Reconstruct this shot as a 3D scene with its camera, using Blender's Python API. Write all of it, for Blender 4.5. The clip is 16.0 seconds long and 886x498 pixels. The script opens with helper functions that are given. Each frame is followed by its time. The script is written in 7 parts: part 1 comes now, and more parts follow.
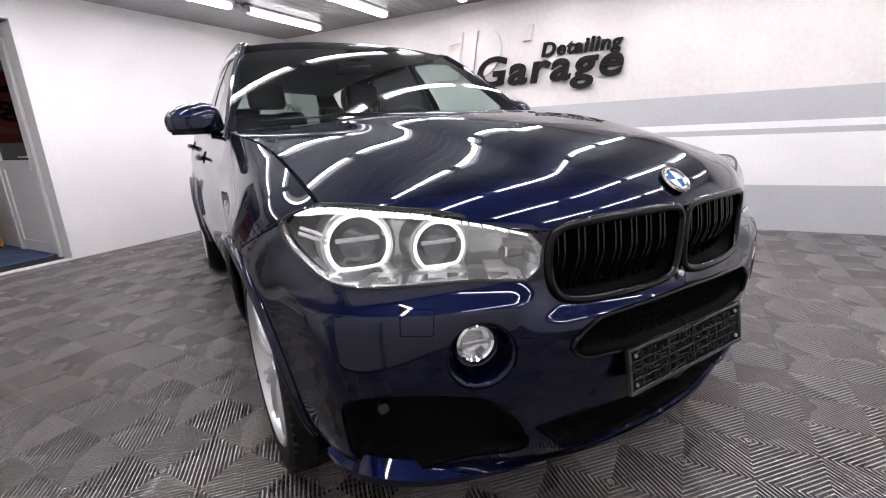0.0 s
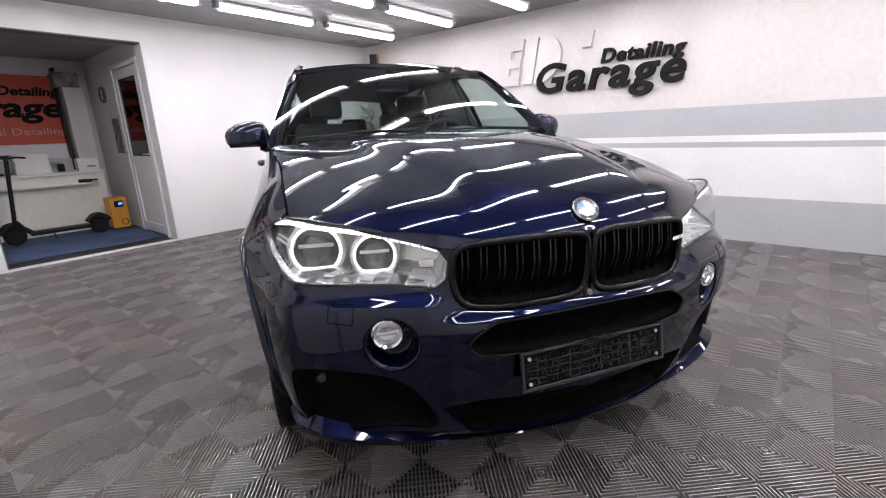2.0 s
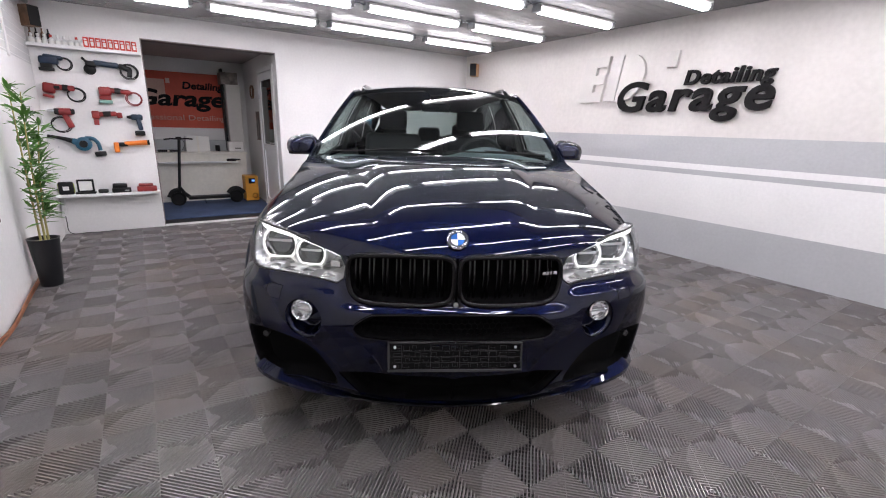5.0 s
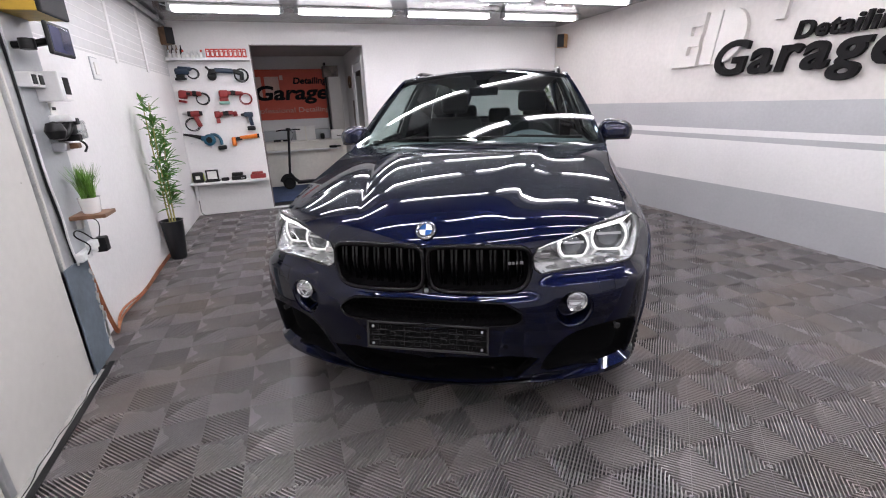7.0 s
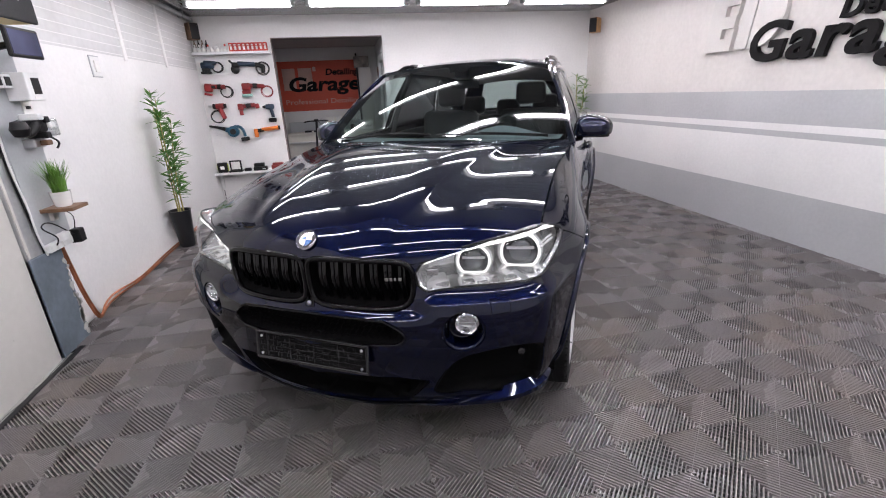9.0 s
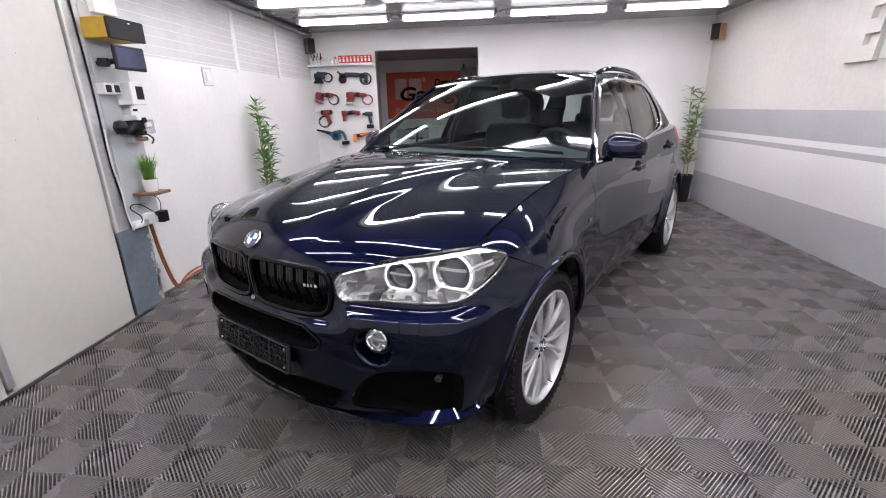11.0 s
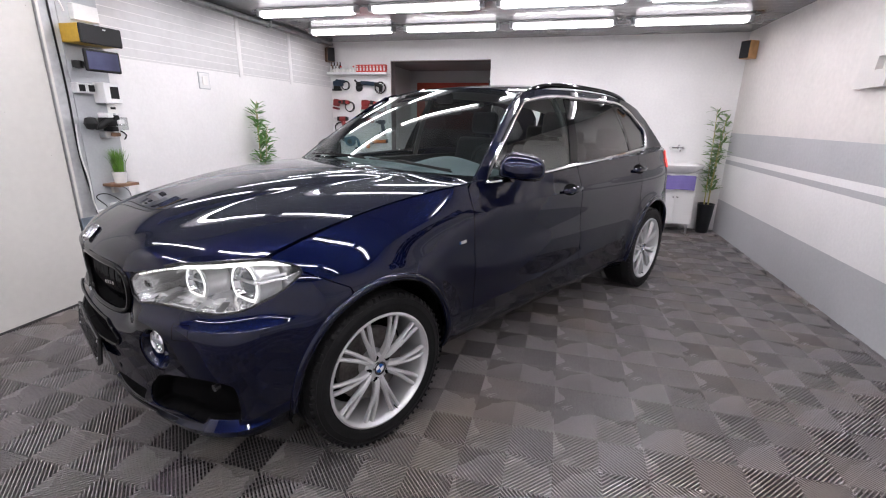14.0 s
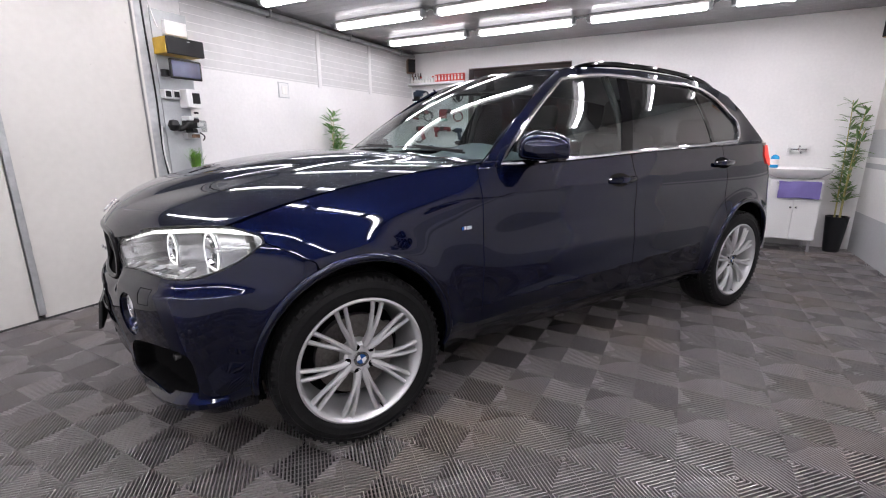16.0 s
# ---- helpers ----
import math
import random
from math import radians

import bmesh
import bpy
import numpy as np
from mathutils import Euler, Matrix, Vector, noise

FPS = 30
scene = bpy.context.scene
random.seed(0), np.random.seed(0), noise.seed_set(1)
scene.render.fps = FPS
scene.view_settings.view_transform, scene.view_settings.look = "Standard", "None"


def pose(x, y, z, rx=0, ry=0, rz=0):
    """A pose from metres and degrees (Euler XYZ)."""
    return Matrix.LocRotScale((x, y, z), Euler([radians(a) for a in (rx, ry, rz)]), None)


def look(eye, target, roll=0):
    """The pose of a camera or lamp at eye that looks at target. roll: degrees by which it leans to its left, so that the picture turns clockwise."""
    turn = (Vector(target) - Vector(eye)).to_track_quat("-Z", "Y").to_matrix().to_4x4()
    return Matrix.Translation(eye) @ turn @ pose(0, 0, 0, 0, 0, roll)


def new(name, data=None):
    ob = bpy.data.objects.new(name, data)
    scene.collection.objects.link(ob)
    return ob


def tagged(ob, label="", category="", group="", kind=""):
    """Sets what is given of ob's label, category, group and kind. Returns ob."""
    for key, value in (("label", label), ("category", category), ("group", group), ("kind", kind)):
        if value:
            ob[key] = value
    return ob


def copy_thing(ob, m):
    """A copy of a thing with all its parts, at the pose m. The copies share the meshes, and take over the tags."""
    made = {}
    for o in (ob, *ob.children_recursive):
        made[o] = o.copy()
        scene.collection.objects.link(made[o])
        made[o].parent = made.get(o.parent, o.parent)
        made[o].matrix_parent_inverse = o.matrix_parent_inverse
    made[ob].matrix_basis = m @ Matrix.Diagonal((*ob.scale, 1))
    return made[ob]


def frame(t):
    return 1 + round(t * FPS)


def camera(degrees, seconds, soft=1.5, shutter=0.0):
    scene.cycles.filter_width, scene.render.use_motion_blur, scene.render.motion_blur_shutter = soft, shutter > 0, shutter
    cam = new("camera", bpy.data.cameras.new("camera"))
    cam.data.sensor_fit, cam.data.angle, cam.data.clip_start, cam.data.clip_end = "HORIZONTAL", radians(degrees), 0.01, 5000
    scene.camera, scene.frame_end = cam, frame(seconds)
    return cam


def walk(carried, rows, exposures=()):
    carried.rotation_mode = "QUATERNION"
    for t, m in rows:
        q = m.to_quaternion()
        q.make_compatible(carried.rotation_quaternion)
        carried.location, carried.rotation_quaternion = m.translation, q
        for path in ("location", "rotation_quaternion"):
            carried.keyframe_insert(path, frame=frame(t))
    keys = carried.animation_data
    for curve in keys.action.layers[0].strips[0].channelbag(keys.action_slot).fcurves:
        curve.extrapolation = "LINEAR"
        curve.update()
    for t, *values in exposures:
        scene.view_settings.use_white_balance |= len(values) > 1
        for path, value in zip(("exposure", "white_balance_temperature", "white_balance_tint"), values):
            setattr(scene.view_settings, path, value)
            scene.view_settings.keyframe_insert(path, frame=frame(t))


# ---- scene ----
cam = camera(89.8, 16.0, soft=1.1)
W = pose(0, 0, 0, 0, 0, -31)
PATH = [
    (0, (-1.093, -1.499, 1.101), (-0.122, 0.173, 0.59), -2.8),
    (0.5, (-1.012, -1.588, 1.126), (-0.126, 0.132, 0.618), -2.3),
    (1, (-0.937, -1.675, 1.156), (-0.147, 0.092, 0.653), -1.1),
    (1.5, (-0.881, -1.774, 1.174), (-0.153, 0.017, 0.666), -1.5),
    (2, (-0.807, -1.883, 1.186), (-0.179, -0.054, 0.675), -2.2),
    (2.5, (-0.716, -1.979, 1.21), (-0.161, -0.128, 0.696), -1.5),
    (3, (-0.617, -2.065, 1.247), (-0.173, -0.186, 0.726), -0.2),
    (3.2, (-0.565, -2.1, 1.265), (-0.191, -0.207, 0.739), 0.2),
    (5.3, (-0.061, -2.43, 1.364), (-0.009, -0.504, 0.825), 1.2),
    (5.5, (-0.008, -2.452, 1.377), (-0.002, -0.53, 0.824), 0.7),
    (6, (0.132, -2.478, 1.409), (0.006, -0.58, 0.792), -1.9),
    (6.5, (0.293, -2.465, 1.429), (0.024, -0.584, 0.807), -2.7),
    (7, (0.426, -2.445, 1.425), (0.016, -0.59, 0.801), -2.2),
    (7.5, (0.548, -2.365, 1.428), (0.041, -0.542, 0.778), -3.0),
    (8, (0.677, -2.28, 1.438), (0.171, -0.465, 0.768), -2.3),
    (8.5, (0.834, -2.195, 1.443), (0.288, -0.394, 0.767), -2.3),
    (9, (1.026, -2.12, 1.446), (0.367, -0.352, 0.784), -2.7),
    (9.5, (1.178, -2.028, 1.428), (0.378, -0.311, 0.785), -1.9),
    (9.7, (1.231, -1.995, 1.422), (0.381, -0.298, 0.789), -2.1),
    (11.8, (1.859, -1.554, 1.442), (0.639, -0.085, 0.847), -0.8),
    (12, (1.898, -1.508, 1.437), (0.68, -0.035, 0.848), -0.8),
    (12.5, (1.994, -1.364, 1.44), (0.775, 0.113, 0.862), -1.0),
    (13, (2.087, -1.254, 1.45), (0.863, 0.22, 0.876), -0.6),
    (13.5, (2.233, -1.142, 1.448), (0.963, 0.296, 0.884), -0.3),
    (14, (2.341, -1.028, 1.445), (0.973, 0.317, 0.881), 1.1),
    (14.5, (2.381, -0.881, 1.422), (0.929, 0.369, 0.847), 0.4),
    (15, (2.404, -0.731, 1.404), (0.891, 0.442, 0.826), 0.2),
    (15.5, (2.446, -0.618, 1.341), (0.88, 0.498, 0.793), 0.5),
    (16, (2.493, -0.558, 1.242), (0.83, 0.442, 0.761), -0.1),
]
walk(cam, [(t, W @ look(eye, target, roll)) for t, eye, target, roll in PATH], exposures=[(0.0, 0.40), (2.5, 0.36), (5.5, 0.22), (7.0, 0.14), (16.0, 0.16)])

# ---- light and exposure ----
world = bpy.data.worlds.new("world")
scene.world = world
world.use_nodes = True
world.node_tree.nodes["Background"].inputs[0].default_value = (0.6, 0.65, 0.7, 1)
world.node_tree.nodes["Background"].inputs[1].default_value = 0.02
scene.view_settings.exposure = 0.0
LAMP_GLOW = 62.0


# ---- materials ----
def shade(name, color, rough=0.5, metal=0.0, vary=0.06, grain=60.0, stain=3.0, bump=0.0, coat=0.0, flat=False, rvary=0.0, island=0.0, piece=0.0, spec=None):
    """A surface with fine grain and broad stains in colour, and fine relief."""
    m = bpy.data.materials.new(name)
    m.use_nodes = True
    nt = m.node_tree
    b = nt.nodes["Principled BSDF"]
    b.inputs["Roughness"].default_value = rough
    b.inputs["Metallic"].default_value = metal
    b.inputs["Coat Weight"].default_value = coat
    b.inputs["Coat Roughness"].default_value = 0.02
    b.inputs["Base Color"].default_value = (*color, 1)
    if spec is not None:
        b.inputs["Specular IOR Level"].default_value = spec
    if flat:
        return m
    tex = nt.nodes.new("ShaderNodeTexCoord")

    def noise_at(scale, detail=4.0):
        n = nt.nodes.new("ShaderNodeTexNoise")
        n.inputs["Scale"].default_value = scale
        n.inputs["Detail"].default_value = detail
        nt.links.new(tex.outputs["Object"], n.inputs["Vector"])
        return n

    fine, broad = noise_at(grain), noise_at(stain, 3.0)
    mix = nt.nodes.new("ShaderNodeMath")
    mix.operation = "MULTIPLY_ADD"
    mix.inputs[1].default_value = 0.4
    nt.links.new(fine.outputs["Fac"], mix.inputs[0])
    half = nt.nodes.new("ShaderNodeMath")
    half.operation = "MULTIPLY"
    half.inputs[1].default_value = 0.6
    nt.links.new(broad.outputs["Fac"], half.inputs[0])
    nt.links.new(half.outputs[0], mix.inputs[2])
    last = mix.outputs[0]
    if island or piece:
        g = nt.nodes.new("ShaderNodeNewGeometry") if island else nt.nodes.new("ShaderNodeObjectInfo")
        add = nt.nodes.new("ShaderNodeMath")
        add.operation = "MULTIPLY_ADD"
        add.inputs[1].default_value = island or piece
        nt.links.new(g.outputs["Random Per Island" if island else "Random"], add.inputs[0])
        nt.links.new(last, add.inputs[2])
        off = nt.nodes.new("ShaderNodeMath")
        off.operation = "SUBTRACT"
        off.inputs[1].default_value = (island or piece) / 2
        nt.links.new(add.outputs[0], off.inputs[0])
        last = off.outputs[0]
    ramp = nt.nodes.new("ShaderNodeMapRange")
    ramp.inputs["From Min"].default_value, ramp.inputs["From Max"].default_value = 0.3, 0.7
    ramp.inputs["To Min"].default_value, ramp.inputs["To Max"].default_value = 1 - vary * 2, 1 + vary * 2
    nt.links.new(last, ramp.inputs["Value"])
    mul = nt.nodes.new("ShaderNodeVectorMath")
    mul.operation = "SCALE"
    mul.inputs[0].default_value = color
    nt.links.new(ramp.outputs[0], mul.inputs["Scale"])
    nt.links.new(mul.outputs[0], b.inputs["Base Color"])
    if rvary:
        rr = nt.nodes.new("ShaderNodeMapRange")
        rr.inputs["From Min"].default_value, rr.inputs["From Max"].default_value = 0.3, 0.7
        rr.inputs["To Min"].default_value, rr.inputs["To Max"].default_value = max(0.02, rough - rvary), rough + rvary
        nt.links.new(broad.outputs["Fac"], rr.inputs["Value"])
        nt.links.new(rr.outputs[0], b.inputs["Roughness"])
    if bump:
        bm_ = nt.nodes.new("ShaderNodeBump")
        bm_.inputs["Strength"].default_value = 1.0
        bm_.inputs["Distance"].default_value = bump
        nt.links.new(fine.outputs["Fac"], bm_.inputs["Height"])
        nt.links.new(bm_.outputs["Normal"], b.inputs["Normal"])
    return m


def glowing(name, color, power):
    m = bpy.data.materials.new(name)
    m.use_nodes = True
    b = m.node_tree.nodes["Principled BSDF"]
    b.inputs["Base Color"].default_value = (*color, 1)
    b.inputs["Emission Color"].default_value = (*color, 1)
    b.inputs["Emission Strength"].default_value = power
    return m


def glass_of(name, color, rough=0.0, least=0.075):
    """A thin pane: mostly clear, with a mirror-like coat by its Fresnel gloss."""
    m = bpy.data.materials.new(name)
    m.use_nodes = True
    nt = m.node_tree
    nt.nodes.remove(nt.nodes["Principled BSDF"])
    out = nt.nodes["Material Output"]
    clear, gloss, mix, fr = (nt.nodes.new(k) for k in ("ShaderNodeBsdfTransparent", "ShaderNodeBsdfGlossy", "ShaderNodeMixShader", "ShaderNodeLayerWeight"))
    clear.inputs["Color"].default_value = (*color, 1)
    gloss.inputs["Roughness"].default_value = rough
    fr.inputs["Blend"].default_value = 0.5
    power, lift = nt.nodes.new("ShaderNodeMath"), nt.nodes.new("ShaderNodeMapRange")
    power.operation = "POWER"
    power.inputs[1].default_value = 5.0
    lift.inputs["To Min"].default_value, lift.inputs["To Max"].default_value = least, 1.0
    nt.links.new(fr.outputs["Facing"], power.inputs[0])
    nt.links.new(power.outputs[0], lift.inputs["Value"])
    nt.links.new(lift.outputs[0], mix.inputs[0])
    nt.links.new(clear.outputs[0], mix.inputs[1])
    nt.links.new(gloss.outputs[0], mix.inputs[2])
    nt.links.new(mix.outputs[0], out.inputs["Surface"])
    return m


M = {}
M["plaster"] = shade("white_plaster", (0.74, 0.73, 0.72), 0.55, vary=0.035, grain=35, stain=1.3, bump=0.0012)
# cream coat, also toned down in colour to offset the lamps' strong light
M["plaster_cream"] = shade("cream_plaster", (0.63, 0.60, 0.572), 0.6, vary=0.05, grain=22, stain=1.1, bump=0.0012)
M["front_wall"] = shade("pale_grey_paint", (0.78, 0.78, 0.78), 0.7, vary=0.06, grain=30, stain=1.5, bump=0.002)
M["plaster_grey"] = shade("grey_paint", (0.43, 0.435, 0.445), 0.55, vary=0.04, grain=35, stain=1.5, bump=0.0012)
# white boards, greyed in the colour to keep ceiling and bonnet reflections dim
M["ceiling"] = shade("greyed_ceiling_panel", (0.22, 0.22, 0.225), 0.15, vary=0.03, grain=30, stain=2, rvary=0.04, spec=1.0)
M["lamp"] = glowing("lamp_diffuser", (1.0, 0.955, 1.0), 1.3)
M["lamp_core"] = glowing("led_core", (0.99, 0.955, 1.03), LAMP_GLOW)
M["white_plastic"] = shade("white_plastic", (0.72, 0.72, 0.71), 0.4, vary=0.03)
M["steel_white"] = shade("white_lacquered_steel", (0.57, 0.555, 0.52), 0.45, vary=0.03, grain=20, stain=1.2, bump=0.001)
M["grey_board"] = shade("grey_lacquered_board", (0.42, 0.44, 0.45), 0.5, vary=0.04)
M["blue_grey"] = shade("blue_grey_paint", (0.13, 0.16, 0.19), 0.6, vary=0.12, grain=25, stain=5)
M["concrete"] = shade("concrete", (0.42, 0.41, 0.39), 0.85, vary=0.12, grain=80, stain=5, bump=0.004)
M["tile_rib"] = shade("grey_floor_plastic", (0.182, 0.168, 0.168), 0.27, spec=0.7, vary=0.12, grain=90, stain=2.0, bump=0.0004, rvary=0.04, piece=0.12)
M["tile_rest"] = shade("grey_floor_plastic_rest", (0.182, 0.168, 0.168), 0.27, spec=0.7, vary=0.12, grain=90, stain=2.0, bump=0.0004, rvary=0.04)


def soil(m, scale, color):
    """Dusty brown patches spread over the whole floor, past the tiles' joints."""
    nt = m.node_tree
    b = nt.nodes["Principled BSDF"]
    geo, noise_, band, mix = (nt.nodes.new(k) for k in ("ShaderNodeNewGeometry", "ShaderNodeTexNoise", "ShaderNodeMapRange", "ShaderNodeMix"))
    noise_.inputs["Scale"].default_value, noise_.inputs["Detail"].default_value = scale, 6.0
    band.inputs["From Min"].default_value, band.inputs["From Max"].default_value = 0.48, 0.72
    band.inputs["To Max"].default_value = 0.55
    mix.data_type = "RGBA"
    nt.links.new(geo.outputs["Position"], noise_.inputs["Vector"])
    nt.links.new(noise_.outputs["Fac"], band.inputs["Value"])
    nt.links.new(band.outputs[0], mix.inputs[0])
    nt.links.new(b.inputs["Base Color"].links[0].from_socket, mix.inputs[6])
    mix.inputs[7].default_value = (*color, 1)
    nt.links.new(mix.outputs[2], b.inputs["Base Color"])


for key in ("tile_rib", "tile_rest"):
    soil(M[key], 1.3, (0.225, 0.178, 0.143))
    # sheen added to brighten the far floor at shallow angles
    M[key].node_tree.nodes["Principled BSDF"].inputs["Sheen Weight"].default_value = 0.07
    M[key].node_tree.nodes["Principled BSDF"].inputs["Sheen Roughness"].default_value = 0.45
M["tile_base"] = shade("floor_underlay", (0.008, 0.0075, 0.0075), 0.9, vary=0.2)
M["black"] = shade("black_plastic", (0.007, 0.007, 0.0075), 0.45, vary=0.15, grain=150, bump=0.0004, spec=0.25)
# black lightened so raised ribs look lit against the holder's near-black back
M["rib_black"] = shade("lightened_black_plastic", (0.024, 0.024, 0.025), 0.25, vary=0.15, grain=150)
M["gloss_black"] = shade("gloss_black", (0.003, 0.003, 0.0035), 0.05, flat=True, spec=0.5)
M["gloss_black"].node_tree.nodes["Principled BSDF"].inputs["IOR"].default_value = 1.3
M["slat"] = shade("polished_black_slat", (0.003, 0.003, 0.0035), 0.10, flat=True, spec=0.35)
M["paint"] = shade("navy_metallic_paint", (0.0013, 0.0031, 0.0190), 0.33, metal=0.78, coat=0.95, vary=0.05, grain=1500, stain=2)
M["paint"].node_tree.nodes["Principled BSDF"].inputs["Specular Tint"].default_value = (0.03, 0.04, 0.12, 1)
M["paint"].node_tree.nodes["Principled BSDF"].inputs["Coat IOR"].default_value = 1.46
M["paint"].node_tree.nodes["Principled BSDF"].inputs["Coat Tint"].default_value = (0.90, 0.95, 1.0, 1)
M["chrome"] = shade("chrome", (0.82, 0.82, 0.83), 0.08, metal=1.0, flat=True)
M["disc"] = shade("worn_brake_steel", (0.16, 0.15, 0.14), 0.42, metal=0.8, vary=0.2, grain=80, stain=10)
M["satin"] = shade("satin_metal", (0.62, 0.62, 0.63), 0.28, metal=1.0, vary=0.04, grain=200)
M["rubber"] = shade("tyre_rubber", (0.008, 0.008, 0.0083), 0.6, vary=0.25, grain=120, stain=8, bump=0.0006, spec=0.16)
M["rim"] = shade("silver_wheel_lacquer", (0.56, 0.56, 0.565), 0.30, metal=0.6, vary=0.04, grain=300, coat=0.4)
# near-black; puts the shade inside openings, gaps and recesses into the colour
M["dark"] = shade("shade_black", (0.0012, 0.0012, 0.0014), 0.9, vary=0.1, spec=0.1)
M["glass"] = glass_of("windscreen_glass", (0.76, 0.86, 0.85), least=0.18)
M["glass_side"] = glass_of("side_glass", (0.74, 0.84, 0.81), least=0.16)
M["glass_tint"] = glass_of("tinted_glass", (0.08, 0.083, 0.085), least=0.12)
M["glass_rear"] = glass_of("rear_glass", (0.45, 0.50, 0.48))
M["lens"] = glass_of("lamp_lens", (0.93, 0.94, 0.95))
M["seat"] = shade("black_leather", (0.011, 0.0115, 0.012), 0.55, vary=0.15, grain=140, bump=0.0008)
M["dash"] = shade("dashboard_plastic", (0.065, 0.080, 0.085), 0.6, vary=0.1, grain=160, bump=0.0006)
M["pearl"] = glowing("ring_light", (1.0, 0.98, 0.95), 0.80)
M["led"] = glowing("led_strip", (1.0, 0.98, 0.95), 1.6)
M["white"] = shade("white_paint", (0.78, 0.78, 0.78), 0.4, vary=0.02)
# wall boarding, its colour greyed to stand for weaker light up there
M["cladding"] = shade("toned_down_boarding", (0.58, 0.575, 0.57), 0.6, vary=0.05, grain=18, stain=2.0, bump=0.001)
M["office_ceiling"] = shade("warm_grey_ceiling", (0.36, 0.325, 0.315), 0.7, vary=0.05, grain=25, stain=1.5)
M["lining_brown"] = shade("dull_brown_board", (0.165, 0.135, 0.128), 0.55, vary=0.12, grain=30, stain=4)
M["emblem_rim"] = shade("emblem_rim", (0.20, 0.20, 0.21), 0.15, metal=0.8, flat=True)
M["slab"] = shade("white_foam_block", (0.61, 0.588, 0.562), 0.6, vary=0.03)
M["blue"] = shade("badge_blue", (0.022, 0.10, 0.32), 0.2, coat=0.8, flat=True)
M["red_lens"] = glowing("red_lamp_lens", (1.0, 0.05, 0.03), 0.38)
M["lamp_bowl"] = shade("lamp_bowl_grey", (0.66, 0.66, 0.66), 0.22, metal=0.8, vary=0.05, grain=90)
M["ledge"] = shade("bright_trim", (0.82, 0.82, 0.82), 0.2, metal=0.3, flat=True)
M["projector"] = shade("projector_lens", (0.10, 0.11, 0.12), 0.05, metal=0.3, coat=1.0, flat=True)
M["liner"] = shade("headliner_cloth", (0.30, 0.30, 0.29), 0.9, vary=0.06, grain=300)
M["letter"] = shade("black_foam_letter", (0.012, 0.0115, 0.012), 0.9, vary=0.1, grain=120, spec=0.15)


# ---- mesh helpers ----
def mesh_of(name, verts, faces, smooth=False, angle=None):
    me = bpy.data.meshes.new(name)
    me.from_pydata([tuple(map(float, v)) for v in verts], [], [tuple(map(int, f)) for f in faces])
    me.validate()
    if smooth:
        me.shade_smooth()
        if angle:
            me.set_sharp_from_angle(angle=radians(angle))
    return me


def part(name, geo, material, parent=None, label="", smooth=False, at=None):
    """Links a bmesh or a mesh as one object, under a thing or a part."""
    if isinstance(geo, bmesh.types.BMesh):
        me = bpy.data.meshes.new(name)
        geo.to_mesh(me)
        geo.free()
        if smooth:
            me.shade_smooth()
            me.set_sharp_from_angle(angle=radians(38))
    else:
        me = geo
    ob = new(name, me)
    if material and not me.materials:
        me.materials.append(material)
    ob.parent = parent
    if at is not None:
        ob.matrix_basis = at if isinstance(at, Matrix) else Matrix.Translation(at)
    if label:
        ob["label"] = label
    return ob


def empty(name, m, label, category, group="", kind=""):
    ob = new(name)
    ob.empty_display_size = 0.1
    ob.matrix_basis = m if isinstance(m, Matrix) else Matrix.Translation(m)
    return tagged(ob, label, category, group, kind)


def add_box(bm, lo, hi, bevel=0.0, m=None, seg=2):
    lo, hi = Vector(lo), Vector(hi)
    r = bmesh.ops.create_cube(bm, size=1.0, matrix=Matrix.Translation((lo + hi) / 2) @ Matrix.Diagonal((*(hi - lo), 1)))
    vs = r["verts"]
    if bevel:
        es = list({e for v in vs for e in v.link_edges})
        r2 = bmesh.ops.bevel(bm, geom=es, offset=bevel, segments=seg, affect="EDGES", profile=0.5)
        vs = list({v for f in r2["faces"] for v in f.verts} | {v for v in vs if v.is_valid})
    if m is not None:
        bmesh.ops.transform(bm, matrix=m, verts=[v for v in vs if v.is_valid])
    return bm


def box(lo, hi, bevel=0.0, m=None, seg=2):
    return add_box(bmesh.new(), lo, hi, bevel, m, seg)


def add_lathe(bm, prof, n=24, m=None, close=False):
    """Turns (radius, height) pairs round z."""
    rings = []
    for r, z in prof:
        if r < 1e-5:
            rings.append([bm.verts.new((0, 0, z))])
        else:
            rings.append([bm.verts.new((r * math.cos(2 * math.pi * i / n), r * math.sin(2 * math.pi * i / n), z)) for i in range(n)])
    for a, b in zip(rings, rings[1:] + ([rings[0]] if close else [])):
        for i in range(n):
            j = (i + 1) % n
            f = [a[i % len(a)], a[j % len(a)], b[j % len(b)], b[i % len(b)]]
            f = [v for k, v in enumerate(f) if v not in f[:k]]
            if len(f) > 2:
                try:
                    bm.faces.new(f)
                except ValueError:
                    pass
    if m is not None:
        bmesh.ops.transform(bm, matrix=m, verts=[v for r in rings for v in r])
    return bm


def lathe(prof, n=24, m=None, close=False):
    bm = add_lathe(bmesh.new(), prof, n, m, close)
    bmesh.ops.recalc_face_normals(bm, faces=bm.faces)
    return bm


def smooth_path(pts, n):
    """n points of a smooth curve through pts."""
    p = np.array(pts, float)
    s = np.r_[0, np.cumsum(np.linalg.norm(np.diff(p, axis=0), axis=1))]
    t = np.linspace(0, s[-1], n)
    return np.stack([spline(s, p[:, k])(t) for k in range(p.shape[1])], 1)


